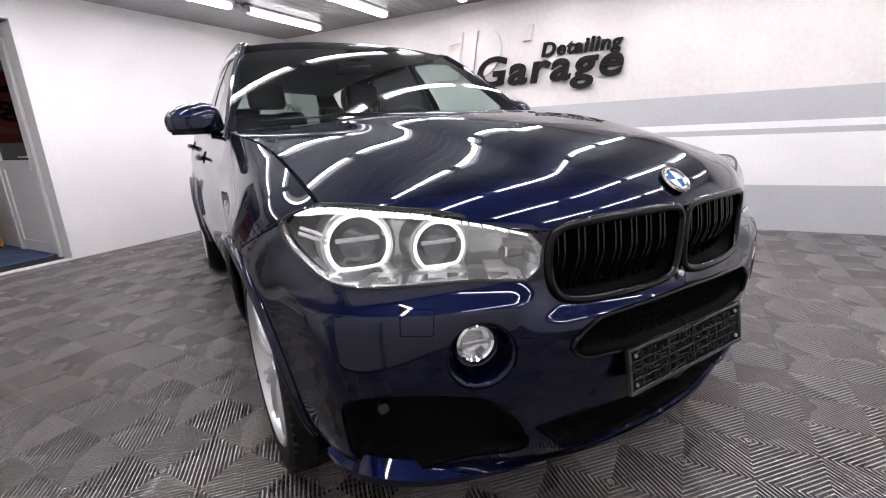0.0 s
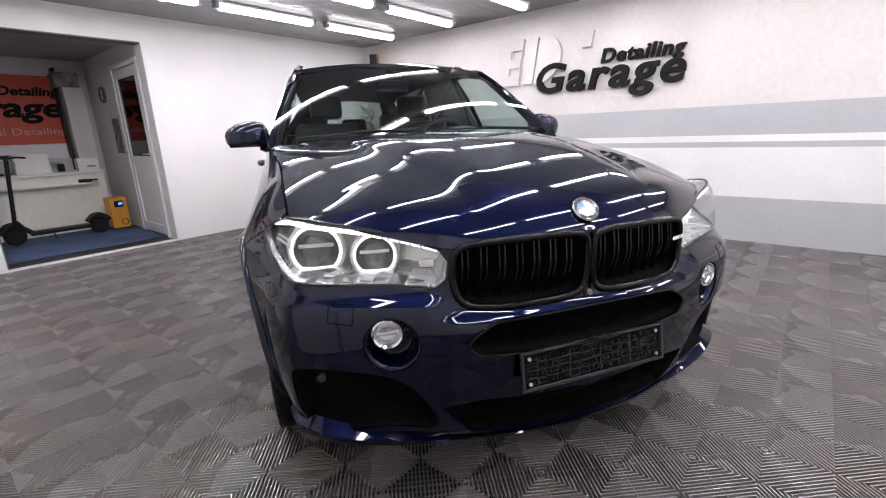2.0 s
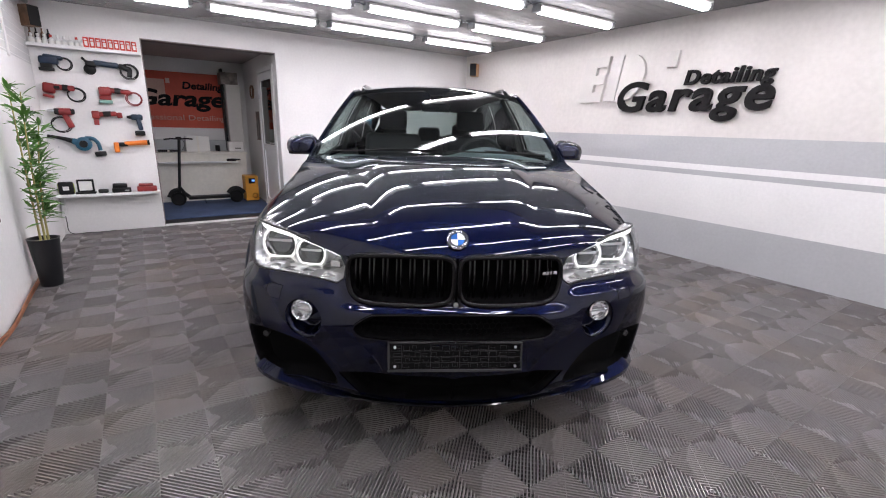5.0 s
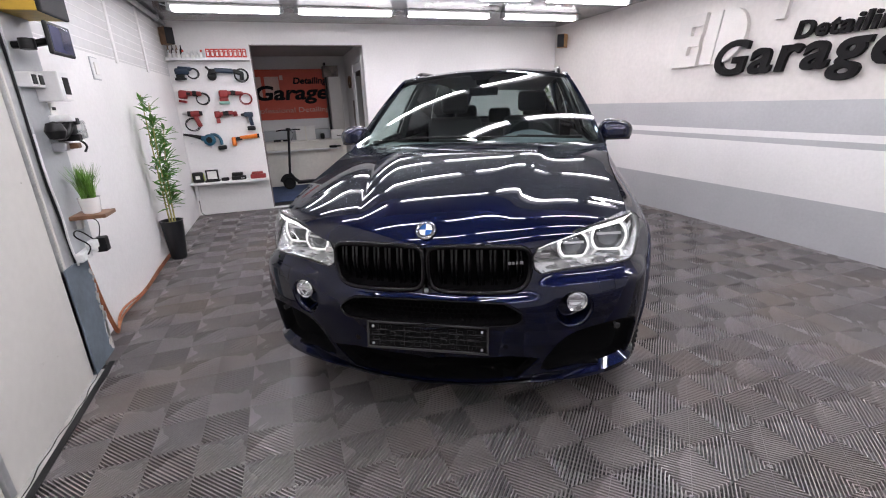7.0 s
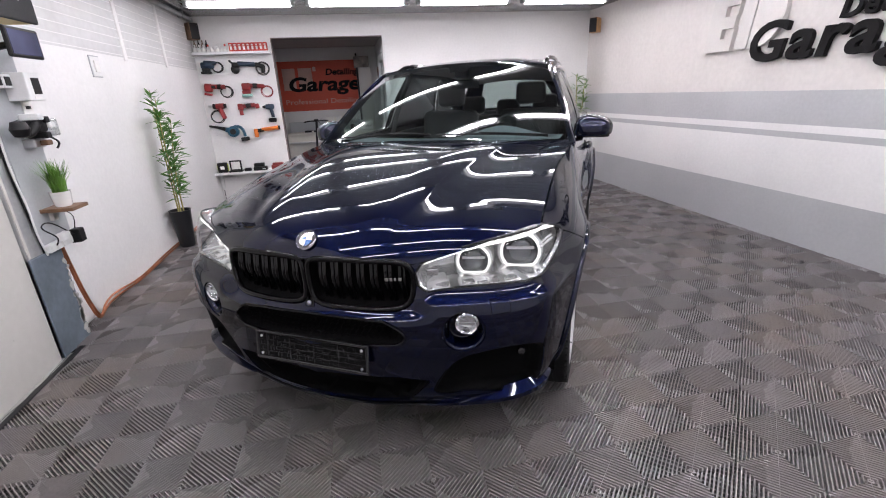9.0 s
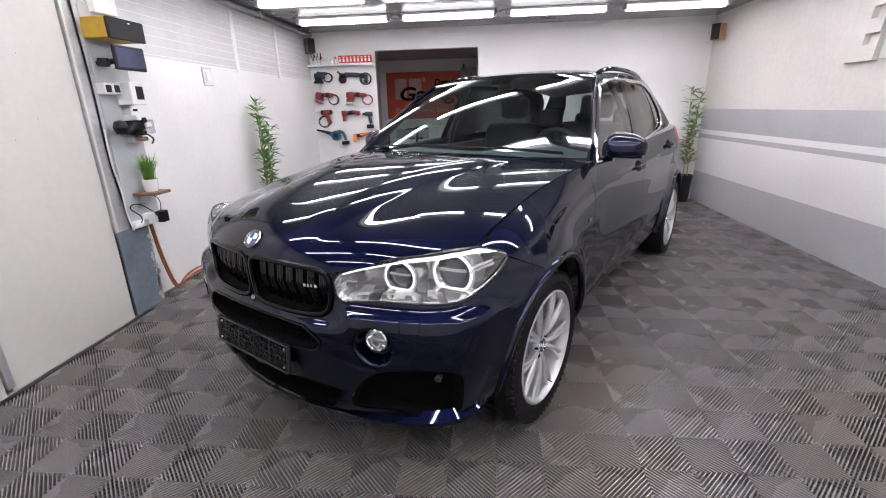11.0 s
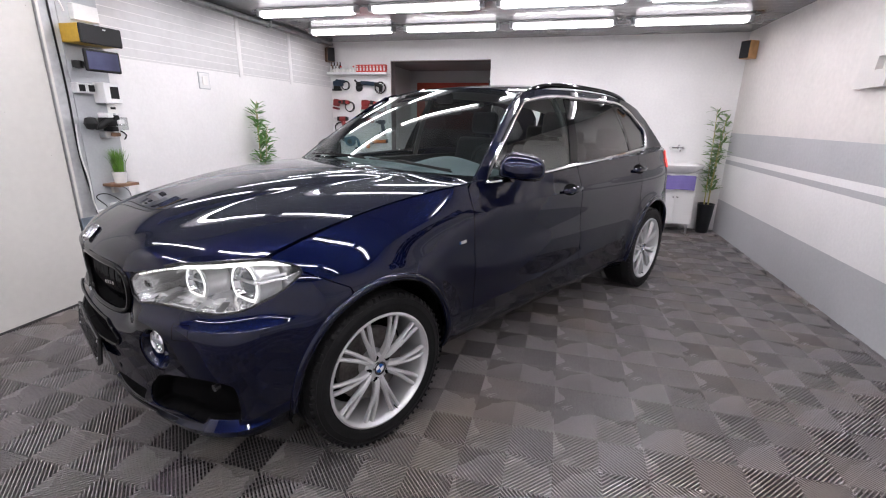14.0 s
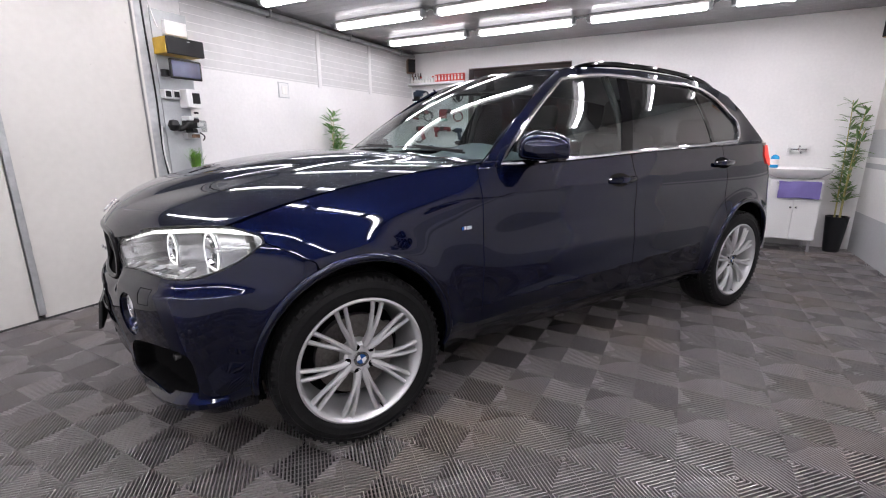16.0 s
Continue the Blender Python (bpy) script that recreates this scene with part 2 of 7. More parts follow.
def spline(xs, ys):
    """Natural cubic spline as a function; straight beyond its ends."""
    x, y = np.array(xs, float), np.array(ys, float)
    n = len(x)
    h = np.diff(x)
    a = np.zeros((n, n))
    r = np.zeros(n)
    a[0, 0] = a[-1, -1] = 1
    for i in range(1, n - 1):
        a[i, i - 1:i + 2] = h[i - 1], 2 * (h[i - 1] + h[i]), h[i]
        r[i] = 6 * ((y[i + 1] - y[i]) / h[i] - (y[i] - y[i - 1]) / h[i - 1])
    k = np.linalg.solve(a, r)

    def f(q):
        q = np.asarray(q, float)
        c = np.clip(q, x[0], x[-1])
        i = np.clip(np.searchsorted(x, c) - 1, 0, n - 2)
        u, v = x[i + 1] - c, c - x[i]
        z = k[i] * u ** 3 / (6 * h[i]) + k[i + 1] * v ** 3 / (6 * h[i]) + (y[i] / h[i] - k[i] * h[i] / 6) * u + (y[i + 1] / h[i] - k[i + 1] * h[i] / 6) * v
        s0 = (y[1] - y[0]) / h[0] - h[0] * k[1] / 6
        s1 = (y[-1] - y[-2]) / h[-1] + h[-1] * k[-2] / 6
        return z + np.where(q < x[0], (q - x[0]) * s0, 0) + np.where(q > x[-1], (q - x[-1]) * s1, 0)

    return f


def add_tube(bm, pts, r, n=8, closed=False, caps=True, squash=1.0):
    """A round bar of radius r (number or list) along pts."""
    p = [Vector(q) for q in pts]
    rs = list(r) if hasattr(r, "__len__") else [r] * len(p)
    rings, ref = [], None
    for i, q in enumerate(p):
        d = (p[(i + 1) % len(p)] - p[i - 1]) if closed else (p[min(i + 1, len(p) - 1)] - p[max(i - 1, 0)])
        d.normalize()
        if ref is None:
            ref = d.orthogonal().normalized() if abs(d.z) > 0.9 else Vector((0, 0, 1))
        s = d.cross(ref).normalized()
        u = s.cross(d).normalized()
        ref = u
        rings.append([bm.verts.new(q + (s * math.cos(2 * math.pi * k / n) + u * squash * math.sin(2 * math.pi * k / n)) * rs[i]) for k in range(n)])
    pairs = list(zip(rings, rings[1:])) + ([(rings[-1], rings[0])] if closed else [])
    for a, b in pairs:
        for k in range(n):
            bm.faces.new((a[k], a[(k + 1) % n], b[(k + 1) % n], b[k]))
    if caps and not closed:
        bm.faces.new(rings[0][::-1])
        bm.faces.new(rings[-1])
    return bm


def tube(pts, r, n=8, closed=False, squash=1.0):
    bm = add_tube(bmesh.new(), pts, r, n, closed, squash=squash)
    bmesh.ops.recalc_face_normals(bm, faces=bm.faces)
    return bm


def add_prism(bm, outline, depth, m=None, bevel=0.0):
    """A flat outline in x, y, given depth along z."""
    vs = [bm.verts.new((*q, 0)) for q in outline]
    f = bm.faces.new(vs)
    ext = bmesh.ops.extrude_face_region(bm, geom=[f])
    top = [e for e in ext["geom"] if isinstance(e, bmesh.types.BMVert)]
    bmesh.ops.translate(bm, verts=top, vec=(0, 0, depth))
    allv = vs + top
    if bevel:
        es = list({e for v in allv for e in v.link_edges})
        r2 = bmesh.ops.bevel(bm, geom=es, offset=bevel, segments=2, affect="EDGES", profile=0.5)
        allv = list({v for q in r2["faces"] for v in q.verts} | {v for v in allv if v.is_valid})
    if m is not None:
        bmesh.ops.transform(bm, matrix=m, verts=[v for v in allv if v.is_valid])
    return bm


def prism(outline, depth, m=None, bevel=0.0):
    bm = add_prism(bmesh.new(), outline, depth, m, bevel)
    bmesh.ops.recalc_face_normals(bm, faces=bm.faces)
    return bm


def letters(name, text, size, depth, m, material, parent=None, label="", shear=0.0, spacing=1.0, bold=0.0, width=None):
    """Raised lettering in the built-in font, as a mesh."""
    c = bpy.data.curves.new(name, "FONT")
    c.body, c.size, c.extrude, c.shear, c.space_character, c.offset = text, size, depth / 2, shear, spacing, bold
    c.resolution_u = 4
    tmp = new("lettering_source", c)
    bpy.context.view_layer.update()
    me = bpy.data.meshes.new_from_object(tmp.evaluated_get(bpy.context.evaluated_depsgraph_get()))
    bpy.data.objects.remove(tmp)
    bpy.data.curves.remove(c)
    me.name = name
    if width:
        xs = [v.co.x for v in me.vertices]
        k = width / (max(xs) - min(xs))
        for v in me.vertices:
            v.co.x = (v.co.x - min(xs)) * k
    me.materials.clear()
    return part(name, me, material, parent, label, at=m)


# ---- the room ----
LEFT, RIGHT, BACK, FRONT, HIGH = -2.21, 3.63, 4.80, -3.6, 2.56
T = 0.18
OPEN0, OPEN1, OPENZ = -1.19, 0.36, 2.275
OFF_L, OFF_R, OFF_Y = -1.75, 0.42, 7.40


def structure(name, geo, material, label, category, smooth=False):
    return tagged(part(name, geo, material, smooth=smooth), label, category, kind="structure")


# the floor's underlay; the tiles lie on it
structure("floor", box((LEFT - T, FRONT - T, -0.10), (RIGHT + T, BACK + 0.01, -0.0225)), M["tile_base"], "grey ribbed interlocking plastic tile floor of the garage", "floor")
wb = bmesh.new()
add_box(wb, (LEFT - T, BACK, -0.1), (OPEN0, BACK + T, HIGH + 0.1))
add_box(wb, (OPEN1, BACK, -0.1), (RIGHT + T, BACK + T, HIGH + 0.1))
add_box(wb, (OPEN0, BACK, OPENZ), (OPEN1, BACK + T, HIGH + 0.1))
structure("wall_back", wb, M["plaster"], "white plastered back wall with an opening to an office", "wall")
structure("wall_left", box((LEFT - T, 0.55, -0.1), (LEFT, BACK, HIGH + 0.1)), M["plaster"], "white painted side wall with faint panel joints", "wall")
structure("wall_front", box((LEFT - T, FRONT - T, -0.1), (RIGHT + T, FRONT, HIGH + 0.1)), M["front_wall"], "plain pale grey wall closing the garage", "wall")
structure("wall_left_front", box((LEFT - T, FRONT, -0.1), (LEFT, 0.55, HIGH + 0.1)), M["plaster"], "white wall round the steel gate", "wall")
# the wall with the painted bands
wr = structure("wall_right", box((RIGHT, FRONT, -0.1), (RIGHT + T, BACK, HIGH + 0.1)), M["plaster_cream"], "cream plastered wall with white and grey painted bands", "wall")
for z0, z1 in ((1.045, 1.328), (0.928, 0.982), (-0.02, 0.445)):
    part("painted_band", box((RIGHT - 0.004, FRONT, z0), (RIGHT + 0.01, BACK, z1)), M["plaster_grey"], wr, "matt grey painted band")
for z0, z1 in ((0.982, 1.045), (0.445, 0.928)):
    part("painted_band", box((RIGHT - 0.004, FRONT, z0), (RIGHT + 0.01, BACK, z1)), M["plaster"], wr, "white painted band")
structure("ceiling", box((LEFT - T, FRONT - T, HIGH), (RIGHT + T, BACK + T, HIGH + 0.1)), M["ceiling"], "glossy panelled white ceiling, greyed to look dimmer", "ceiling")

# the lamps: four across, in rows
def ceiling_lamp():
    e = empty("ceiling_lamp", (0, 0, HIGH), "long white LED batten lamp on the ceiling, switched on", "lamp", "rows of ceiling lamps")
    part("diffuser", box((-0.565, -0.050, -0.082), (0.565, 0.050, -0.022), 0.026, seg=4), M["lamp"], e, "glowing white diffuser", smooth=True)
    part("led_core", box((-0.545, -0.024, -0.0845), (0.545, 0.024, -0.0815)), M["lamp_core"], e, "bright light strip along the diffuser")
    part("tray", box((-0.575, -0.055, -0.024), (0.575, 0.055, 0.0), 0.006), M["white_plastic"], e, "pale grey lamp base")
    for s in (-1, 1):
        part("end_cap", box((min(s * 0.560, s * 0.60), -0.048, -0.078), (max(s * 0.560, s * 0.60), 0.048, 0.0), 0.012), M["grey_board"], e, "grey end cap")
        part("lead", tube([(s * 0.60, 0, -0.03), (s * 0.663, 0, -0.012)], 0.007, 6), M["grey_board"], e)
    return e


lamp0 = ceiling_lamp()
places = [(x, y) for y in (3.73, 2.66, 1.59, 0.52, -0.55, -1.62, -2.69) for x in (-1.31, 0.015, 1.34, 2.69)]
lamp0.matrix_basis = Matrix.Translation((*places[0], HIGH))
for x, y in places[1:]:
    copy_thing(lamp0, Matrix.Translation((x, y, HIGH)))

# the office behind the opening
structure("office_floor", box((OFF_L - T, BACK + 0.01, -0.1), (OFF_R + T, OFF_Y + T, 0.0)), M["black"], "dark floor of the office", "floor")
structure("office_wall_back", box((OFF_L - T, OFF_Y, -0.1), (OFF_R + T, OFF_Y + T, 2.6)), M["plaster"], "white back wall of the office", "wall")
structure("office_wall_left", box((OFF_L - T, BACK + T, -0.1), (OFF_L, OFF_Y, 2.6)), M["plaster"], "white side wall of the office", "wall")
structure("office_wall_right", box((OFF_R, BACK + T, -0.1), (OFF_R + T, OFF_Y, 2.6)), M["plaster"], "white side wall of the office beside a glazed door", "wall")
structure("office_ceiling", box((OFF_L - T, BACK + T, 2.38), (OFF_R + T, OFF_Y + T, 2.5)), M["office_ceiling"], "low warm grey ceiling of the office", "ceiling")
lining = bmesh.new()
add_box(lining, (OPEN0 - .002, BACK + .004, .0), (OPEN0 + .012, BACK + T - .004, OPENZ - .012), .002)
add_box(lining, (OPEN0 - .002, BACK + .004, OPENZ - .012), (OPEN1 + .002, BACK + T - .004, OPENZ + .002), .002)
structure("opening_lining", lining, M["lining_brown"], "dull brown boards lining the office opening", "trim")

# ---- the car ----
# In the car's own frame: x to its left, y back from the front axle, z up.
CAR = empty("car", W @ pose(-.010, 0, 0, 0, 0, .7), "glossy dark navy blue SUV car with headlamps on", "car")
PLAN = [(0, -.896), (.2, -.883), (.43, -.829), (.60, -.769), (.76, -.696), (.870, -.60), (.922, -.45), (.944, -.3), (.955, 0), (.944, .5), (.938, 1.0), (.942, 1.6),
        (.945, 2.3), (.950, 2.93), (.925, 3.25), (.855, 3.52), (.74, 3.70), (.56, 3.80), (.3, 3.85), (0, 3.86)]
_p = np.array(PLAN)
_s = np.r_[0, np.cumsum(np.linalg.norm(np.diff(_p, axis=0), axis=1))]
PX, PY = spline(_s, _p[:, 0]), spline(_s, _p[:, 1])
_a = np.linspace(0, _s[-1], 2000)
_ax, _ay = PX(_a), PY(_a)
WB, HUB, ARCH = 2.933, 0.362, 0.445


def a_x(x):
    """Arc length along the plan at half width x, on the nose."""
    k = _ay < 0.0
    return np.interp(x, _ax[k], _a[k])


def a_y(y):
    """Arc length along the plan at station y, on the side."""
    return np.interp(y, _ay, _a)


in_side = spline([.16, .24, .32, .40, .46, .55, .66, .74, .84, .93, .985, 1.03, 1.10, 1.2, 1.3], [.22, .16, .085, .038, .024, .016, .010, .011, .018, .026, .034, .047, .070, .098, .125])
in_front = spline([.16, .24, .30, .40, .50, .575, .64, .71, .726, .738, .756, .784, .86, .93, 1.0], [.20, .095, .052, .026, .012, .005, .004, .011, .018, .030, .046, .060, .072, .090, .115])
in_rear = spline([.2, .3, .4, .6, .75, .9, 1.1, 1.25], [.12, .03, .0, .0, .04, .06, .07, .10])
in_nose = spline([.16, .24, .30, .40, .50, .575, .64, .668, .680, .692, .71, .74, .80, .86, .93, 1.0], [.20, .095, .052, .026, .012, .005, .004, .010, .020, .033, .045, .050, .050, .049, .055, .07])
edge_z = spline([-.5, -.4, 0, .3, .7, 1.0], [.928, .962, 1.058, 1.105, 1.142, 1.16])


def edge_x(y):
    """Half width of the bonnet at its shut line."""
    return .808 + .046 * ramp01((np.asarray(y, float) - .02) / .62)


def ramp01(t):
    t = np.clip(t, 0, 1)
    return t * t * (3 - 2 * t)


def skin(a, z):
    """The lower body's outer surface at arc length a and height z, as points."""
    a, z = np.asarray(a, float), np.asarray(z, float)
    x, y = PX(a), PY(a)
    dx, dy = PX(a + 1e-3) - PX(a - 1e-3), PY(a + 1e-3) - PY(a - 1e-3)
    n = np.hypot(dx, dy)
    nx, ny = dy / n, -dx / n
    f = 1 - ramp01((y + .62) / .42)
    b = ramp01((y - 3.35) / .4)
    m = ramp01((a - .40) / .12)
    d = (in_front(z) * m + in_nose(z) * (1 - m)) * f + in_rear(z) * b + in_side(z) * (1 - f - b)
    # the wing rolls over into the bonnet
    zt = edge_z(y)
    u = np.clip((z - (zt - .21)) / .21, 0, 1)
    fade = ramp01((y + .62) / .2) * (1 - ramp01((y - .62) / .10))
    dt = in_front(zt) * f + in_rear(zt) * b + in_side(zt) * (1 - f - b)
    roll = np.maximum(x - dt - edge_x(y) - .0015, 0)
    d = d + roll * (u ** 2.3) * fade
    # the wing swells over the wheel
    d = d - .020 * np.exp(-((y - .02) / .34) ** 2) * np.exp(-((z - .82) / .13) ** 2) * (1 - f)
    # the shoulder line, the hollow under it and the rising line along the sill
    w = ramp01((y - .40) / .45) * (1 - ramp01((y - 3.25) / .45))
    d = d - .010 * w * np.exp(-np.abs(z - .985 - .034 * (y - .6)) / .050)
    d = d + .011 * w * np.exp(-((z - .79 - .02 * (y - .6)) / .11) ** 2)
    d = d - .012 * w * np.exp(-np.abs(z - .485 - .045 * (y - .6)) / .045) * (1 - ramp01((y - 2.25) / .2))
    # the side skirt swells towards the rear
    d = d - .022 * w * np.exp(-((z - .325) / .050) ** 2) * ramp01((y - .8) / 1.2)
    # flared arches
    for yc in (0, WB):
        r = np.hypot((y - yc) * 1.095, z - HUB)
        d = d - .022 * np.exp(-((np.maximum(r - ARCH, 0)) / .085) ** 2) * ramp01((1.0 - z) / .2) * (1 - f)
    return np.stack([x - nx * d, y - ny * d, z], -1)


def poly_sdf(pts, r=0.0):
    """Signed distance to a polygon with corners rounded by r (negative inside)."""
    v = np.array(pts, float)
    if r:
        area = np.sum(v[:, 0] * np.roll(v[:, 1], -1) - np.roll(v[:, 0], -1) * v[:, 1])
        if area < 0:
            v = v[::-1]
        e = np.roll(v, -1, 0) - v
        e /= np.linalg.norm(e, axis=1, keepdims=True)
        nrm = np.stack([-e[:, 1], e[:, 0]], 1)
        n0, n1 = np.roll(nrm, 1, 0), nrm
        k = (n0 + n1) / np.maximum(1 + np.sum(n0 * n1, 1, keepdims=True), .2)
        v = v + k * r

    def f(p):
        d = np.full(p.shape[:-1], 1e9)
        s = np.ones(p.shape[:-1])
        for i in range(len(v)):
            a, b = v[i], v[i - 1]
            e, w = b - a, p - a
            t = np.clip((w @ e) / (e @ e), 0, 1)
            d = np.minimum(d, np.sum((w - t[..., None] * e) ** 2, -1))
            c1, c2, c3 = p[..., 1] >= a[1], p[..., 1] < b[1], e[0] * w[..., 1] > e[1] * w[..., 0]
            s = np.where((c1 & c2 & c3) | (~c1 & ~c2 & ~c3), -s, s)
        return s * np.sqrt(d) - r
    return f


def chaikin(pts, k=2):
    """A closed outline with its corners worn round."""
    p = np.array(pts, float)
    for _ in range(k):
        n = np.roll(p, -1, 0)
        p = np.stack([.75 * p + .25 * n, .25 * p + .75 * n], 1).reshape(-1, 2)
    return p


def cut(base, *holes, gap=0.0):
    """The region base less the holes."""
    return lambda p: np.maximum.reduce([base(p) + gap] + [-h(p) + gap for h in holes])


def patch(name, rng, step, region, place, mirror=False, flip=False, smooth=True, t=0.0):
    """A sheet over the part of a grid that lies in region, its rim moved onto the region's outline, then placed in space."""
    a0, a1, b0, b1 = rng
    na, nb = max(2, int(round((a1 - a0) / step))), max(2, int(round((b1 - b0) / step)))
    ga, gb = np.linspace(a0, a1, na + 1), np.linspace(b0, b1, nb + 1)
    p = np.stack(np.meshgrid(ga, gb, indexing="ij"), -1).reshape(-1, 2)
    idx = np.arange((na + 1) * (nb + 1)).reshape(na + 1, nb + 1)
    f = np.stack([idx[:-1, :-1], idx[1:, :-1], idx[1:, 1:], idx[:-1, 1:]], -1).reshape(-1, 4)
    if region is not None:
        keep = region(p[f].mean(1)) < 0
        f = f[keep]
        cnt = np.zeros(len(p), int)
        np.add.at(cnt, f.ravel(), 1)
        onb = (p[:, 0] <= a0 + 1e-9) | (p[:, 0] >= a1 - 1e-9) | (p[:, 1] <= b0 + 1e-9) | (p[:, 1] >= b1 - 1e-9)
        rim = np.where((cnt > 0) & (cnt < 4) & ~onb)[0]
        for _ in range(4):
            q = p[rim]
            h = 1e-4
            d = region(q)
            g = np.stack([(region(q + [h, 0]) - region(q - [h, 0])) / (2 * h), (region(q + [0, h]) - region(q - [0, h])) / (2 * h)], -1)
            g /= np.maximum(np.linalg.norm(g, axis=-1, keepdims=True), .3)
            mv = -g * d[:, None]
            ln = np.linalg.norm(mv, axis=-1, keepdims=True)
            p[rim] = q + mv * np.minimum(1, step * .8 / np.maximum(ln, 1e-9))
    used = np.unique(f)
    back = np.full(len(p), -1)
    back[used] = np.arange(len(used))
    a, b = p[used][:, 0], p[used][:, 1]
    v = place(a, b)
    f = back[f]
    h = step * .12
    nrm = np.cross(place(a + h, b) - place(a - h, b), place(a, b + h) - place(a, b - h))
    nrm /= np.maximum(np.linalg.norm(nrm, axis=1, keepdims=True), 1e-12)
    if mirror:
        v, nrm = v * np.array([-1, 1, 1]), nrm * np.array([-1, 1, 1])
    if mirror != flip:
        f = f[:, ::-1]
    fn = np.cross(v[f[:, 2]] - v[f[:, 0]], v[f[:, 3]] - v[f[:, 1]])
    if np.sum(fn * nrm[f[:, 0]]) < 0:
        nrm = -nrm
    nf, nv = len(f), len(v)
    normals = nrm[f].reshape(-1, 3)
    if t:
        # the inner face, and a rim along the open edges
        e = np.concatenate([f[:, [k, (k + 1) % 4]] for k in range(4)])
        key = np.sort(e, axis=1)
        _, inv, cnt = np.unique(key, axis=0, return_inverse=True, return_counts=True)
        e = e[cnt[inv.ravel()] == 1]
        v = np.concatenate([v, v - nrm * t])
        rim = np.stack([e[:, 1], e[:, 0], e[:, 0] + nv, e[:, 1] + nv], -1)
        rn = np.cross(v[rim[:, 2]] - v[rim[:, 0]], v[rim[:, 3]] - v[rim[:, 1]])
        rn /= np.maximum(np.linalg.norm(rn, axis=1, keepdims=True), 1e-12)
        normals = np.concatenate([normals, -nrm[f[:, ::-1]].reshape(-1, 3), np.repeat(rn, 4, axis=0)])
        f = np.concatenate([f, f[:, ::-1] + nv, rim])
    me = bpy.data.meshes.new(name)
    me.from_pydata(v.tolist(), [], f.tolist())
    if smooth:
        me.shade_smooth()
        me.normals_split_custom_set(normals.tolist())
    return me


def thick(ob, t=0.012, offset=-1):
    m = ob.modifiers.new("thickness", "SOLIDIFY")
    m.thickness, m.offset = t, offset
    return ob


def both(name, rng, step, region, place, material, parent=None, label="", t=0.0, flip=False):
    """The same panel on either side of the car."""
    out = []
    for mir in (False, True):
        out.append(part(name, patch(name, rng, step, region, place, mir, flip, t=t), material, parent or CAR, label))
    return out


AY = 1.095
circle = lambda y, z, r: (lambda p: np.hypot((PY(p[:, 0]) - y) * AY, p[:, 1] - z) - r)
GAP = 0.0022
LAMP = chaikin([(.434, .868), (.448, .762), (.56, .774), (.66, .780), (.80, .778), (.90, .776), (1.0, .785), (1.10, .818), (1.168, .856), (1.232, .902), (1.16, .931), (1.06, .954), (.90, .957), (.76, .944), (.65, .930), (.54, .893)], 1)
KIDNEY = chaikin([(.010, .845), (.016, .884), (.055, .895), (.20, .895), (.35, .889), (.408, .880), (.428, .845), (.427, .77), (.408, .722), (.36, .704), (.20, .705), (.075, .708), (.026, .722), (.012, .76)])
SLOT = chaikin([(-.1, .684), (.30, .676), (.345, .656), (.394, .616), (.377, .586), (.34, .574), (-.1, .576)], 1)
LOW = chaikin([(-.1, .420), (.49, .424), (.41, .335), (.37, .285), (-.1, .272)], 1)
CORNER = chaikin([(.910, .532), (.80, .546), (.67, .531), (.585, .506), (.525, .445), (.470, .345), (.52, .328), (.61, .345), (.68, .338), (.78, .318), (.90, .318), (.940, .36), (.940, .50)], 2)
lamp_out, kidney_out, slot_out, low_out, corner_out = (poly_sdf(o) for o in (LAMP, KIDNEY, SLOT, LOW, CORNER))
fog_out = lambda p: np.hypot(p[:, 0] - .604, p[:, 1] - .619) - .079
arch_f, arch_r = circle(0, HUB, ARCH), circle(WB, HUB, ARCH)
A_END = _s[-1]
half_f = lambda p: np.maximum(p[:, 1] - HUB, np.abs(PY(p[:, 0])) - ARCH / AY)
half_r = lambda p: np.maximum(p[:, 1] - HUB, np.abs(PY(p[:, 0]) - WB) - ARCH / AY)

# front bumper: up to the lamps and the bonnet, back to the arch
seam_up = lambda p: p[:, 1] - np.interp(p[:, 0], [0, a_x(.42), a_x(.60), a_y(-.43), a_y(-.30), a_y(-.17)], [.90, .875, .92, .93, .880, .815])
bump_reg = cut(lambda p: np.maximum(seam_up(p), p[:, 0] - (a_y(-.17))), lamp_out, kidney_out, slot_out, low_out, corner_out, fog_out, arch_f, half_f, gap=GAP)
both("front_bumper", (0, a_y(-.10), .245, .95), .0105, bump_reg, skin, M["paint"], t=.010)

# wing
wing_top = lambda p: p[:, 1] - edge_z(PY(p[:, 0])) - .01
wing_front = lambda p: np.interp(p[:, 0], [a_y(-.46), a_y(-.43), a_y(-.30), a_y(-.17), a_y(-.16)], [1.3, .942, .880, .815, 0]) - p[:, 1]
wing_reg = cut(lambda p: np.maximum.reduce([wing_top(p), wing_front(p), p[:, 0] - a_y(.60)]), lamp_out, arch_f, half_f, gap=GAP)
wing_z = lambda a, q: q + (edge_z(PY(a)) - .0032 - 1.0) * ramp01((q - .45) / .55)
wing_in = lambda p: wing_reg(np.stack([p[:, 0], wing_z(p[:, 0], p[:, 1])], -1))
both("wing", (a_y(-.50), a_y(.72), .25, 1.0), .0085, wing_in, lambda a, q: skin(a, wing_z(a, q)), M["paint"], t=.008)

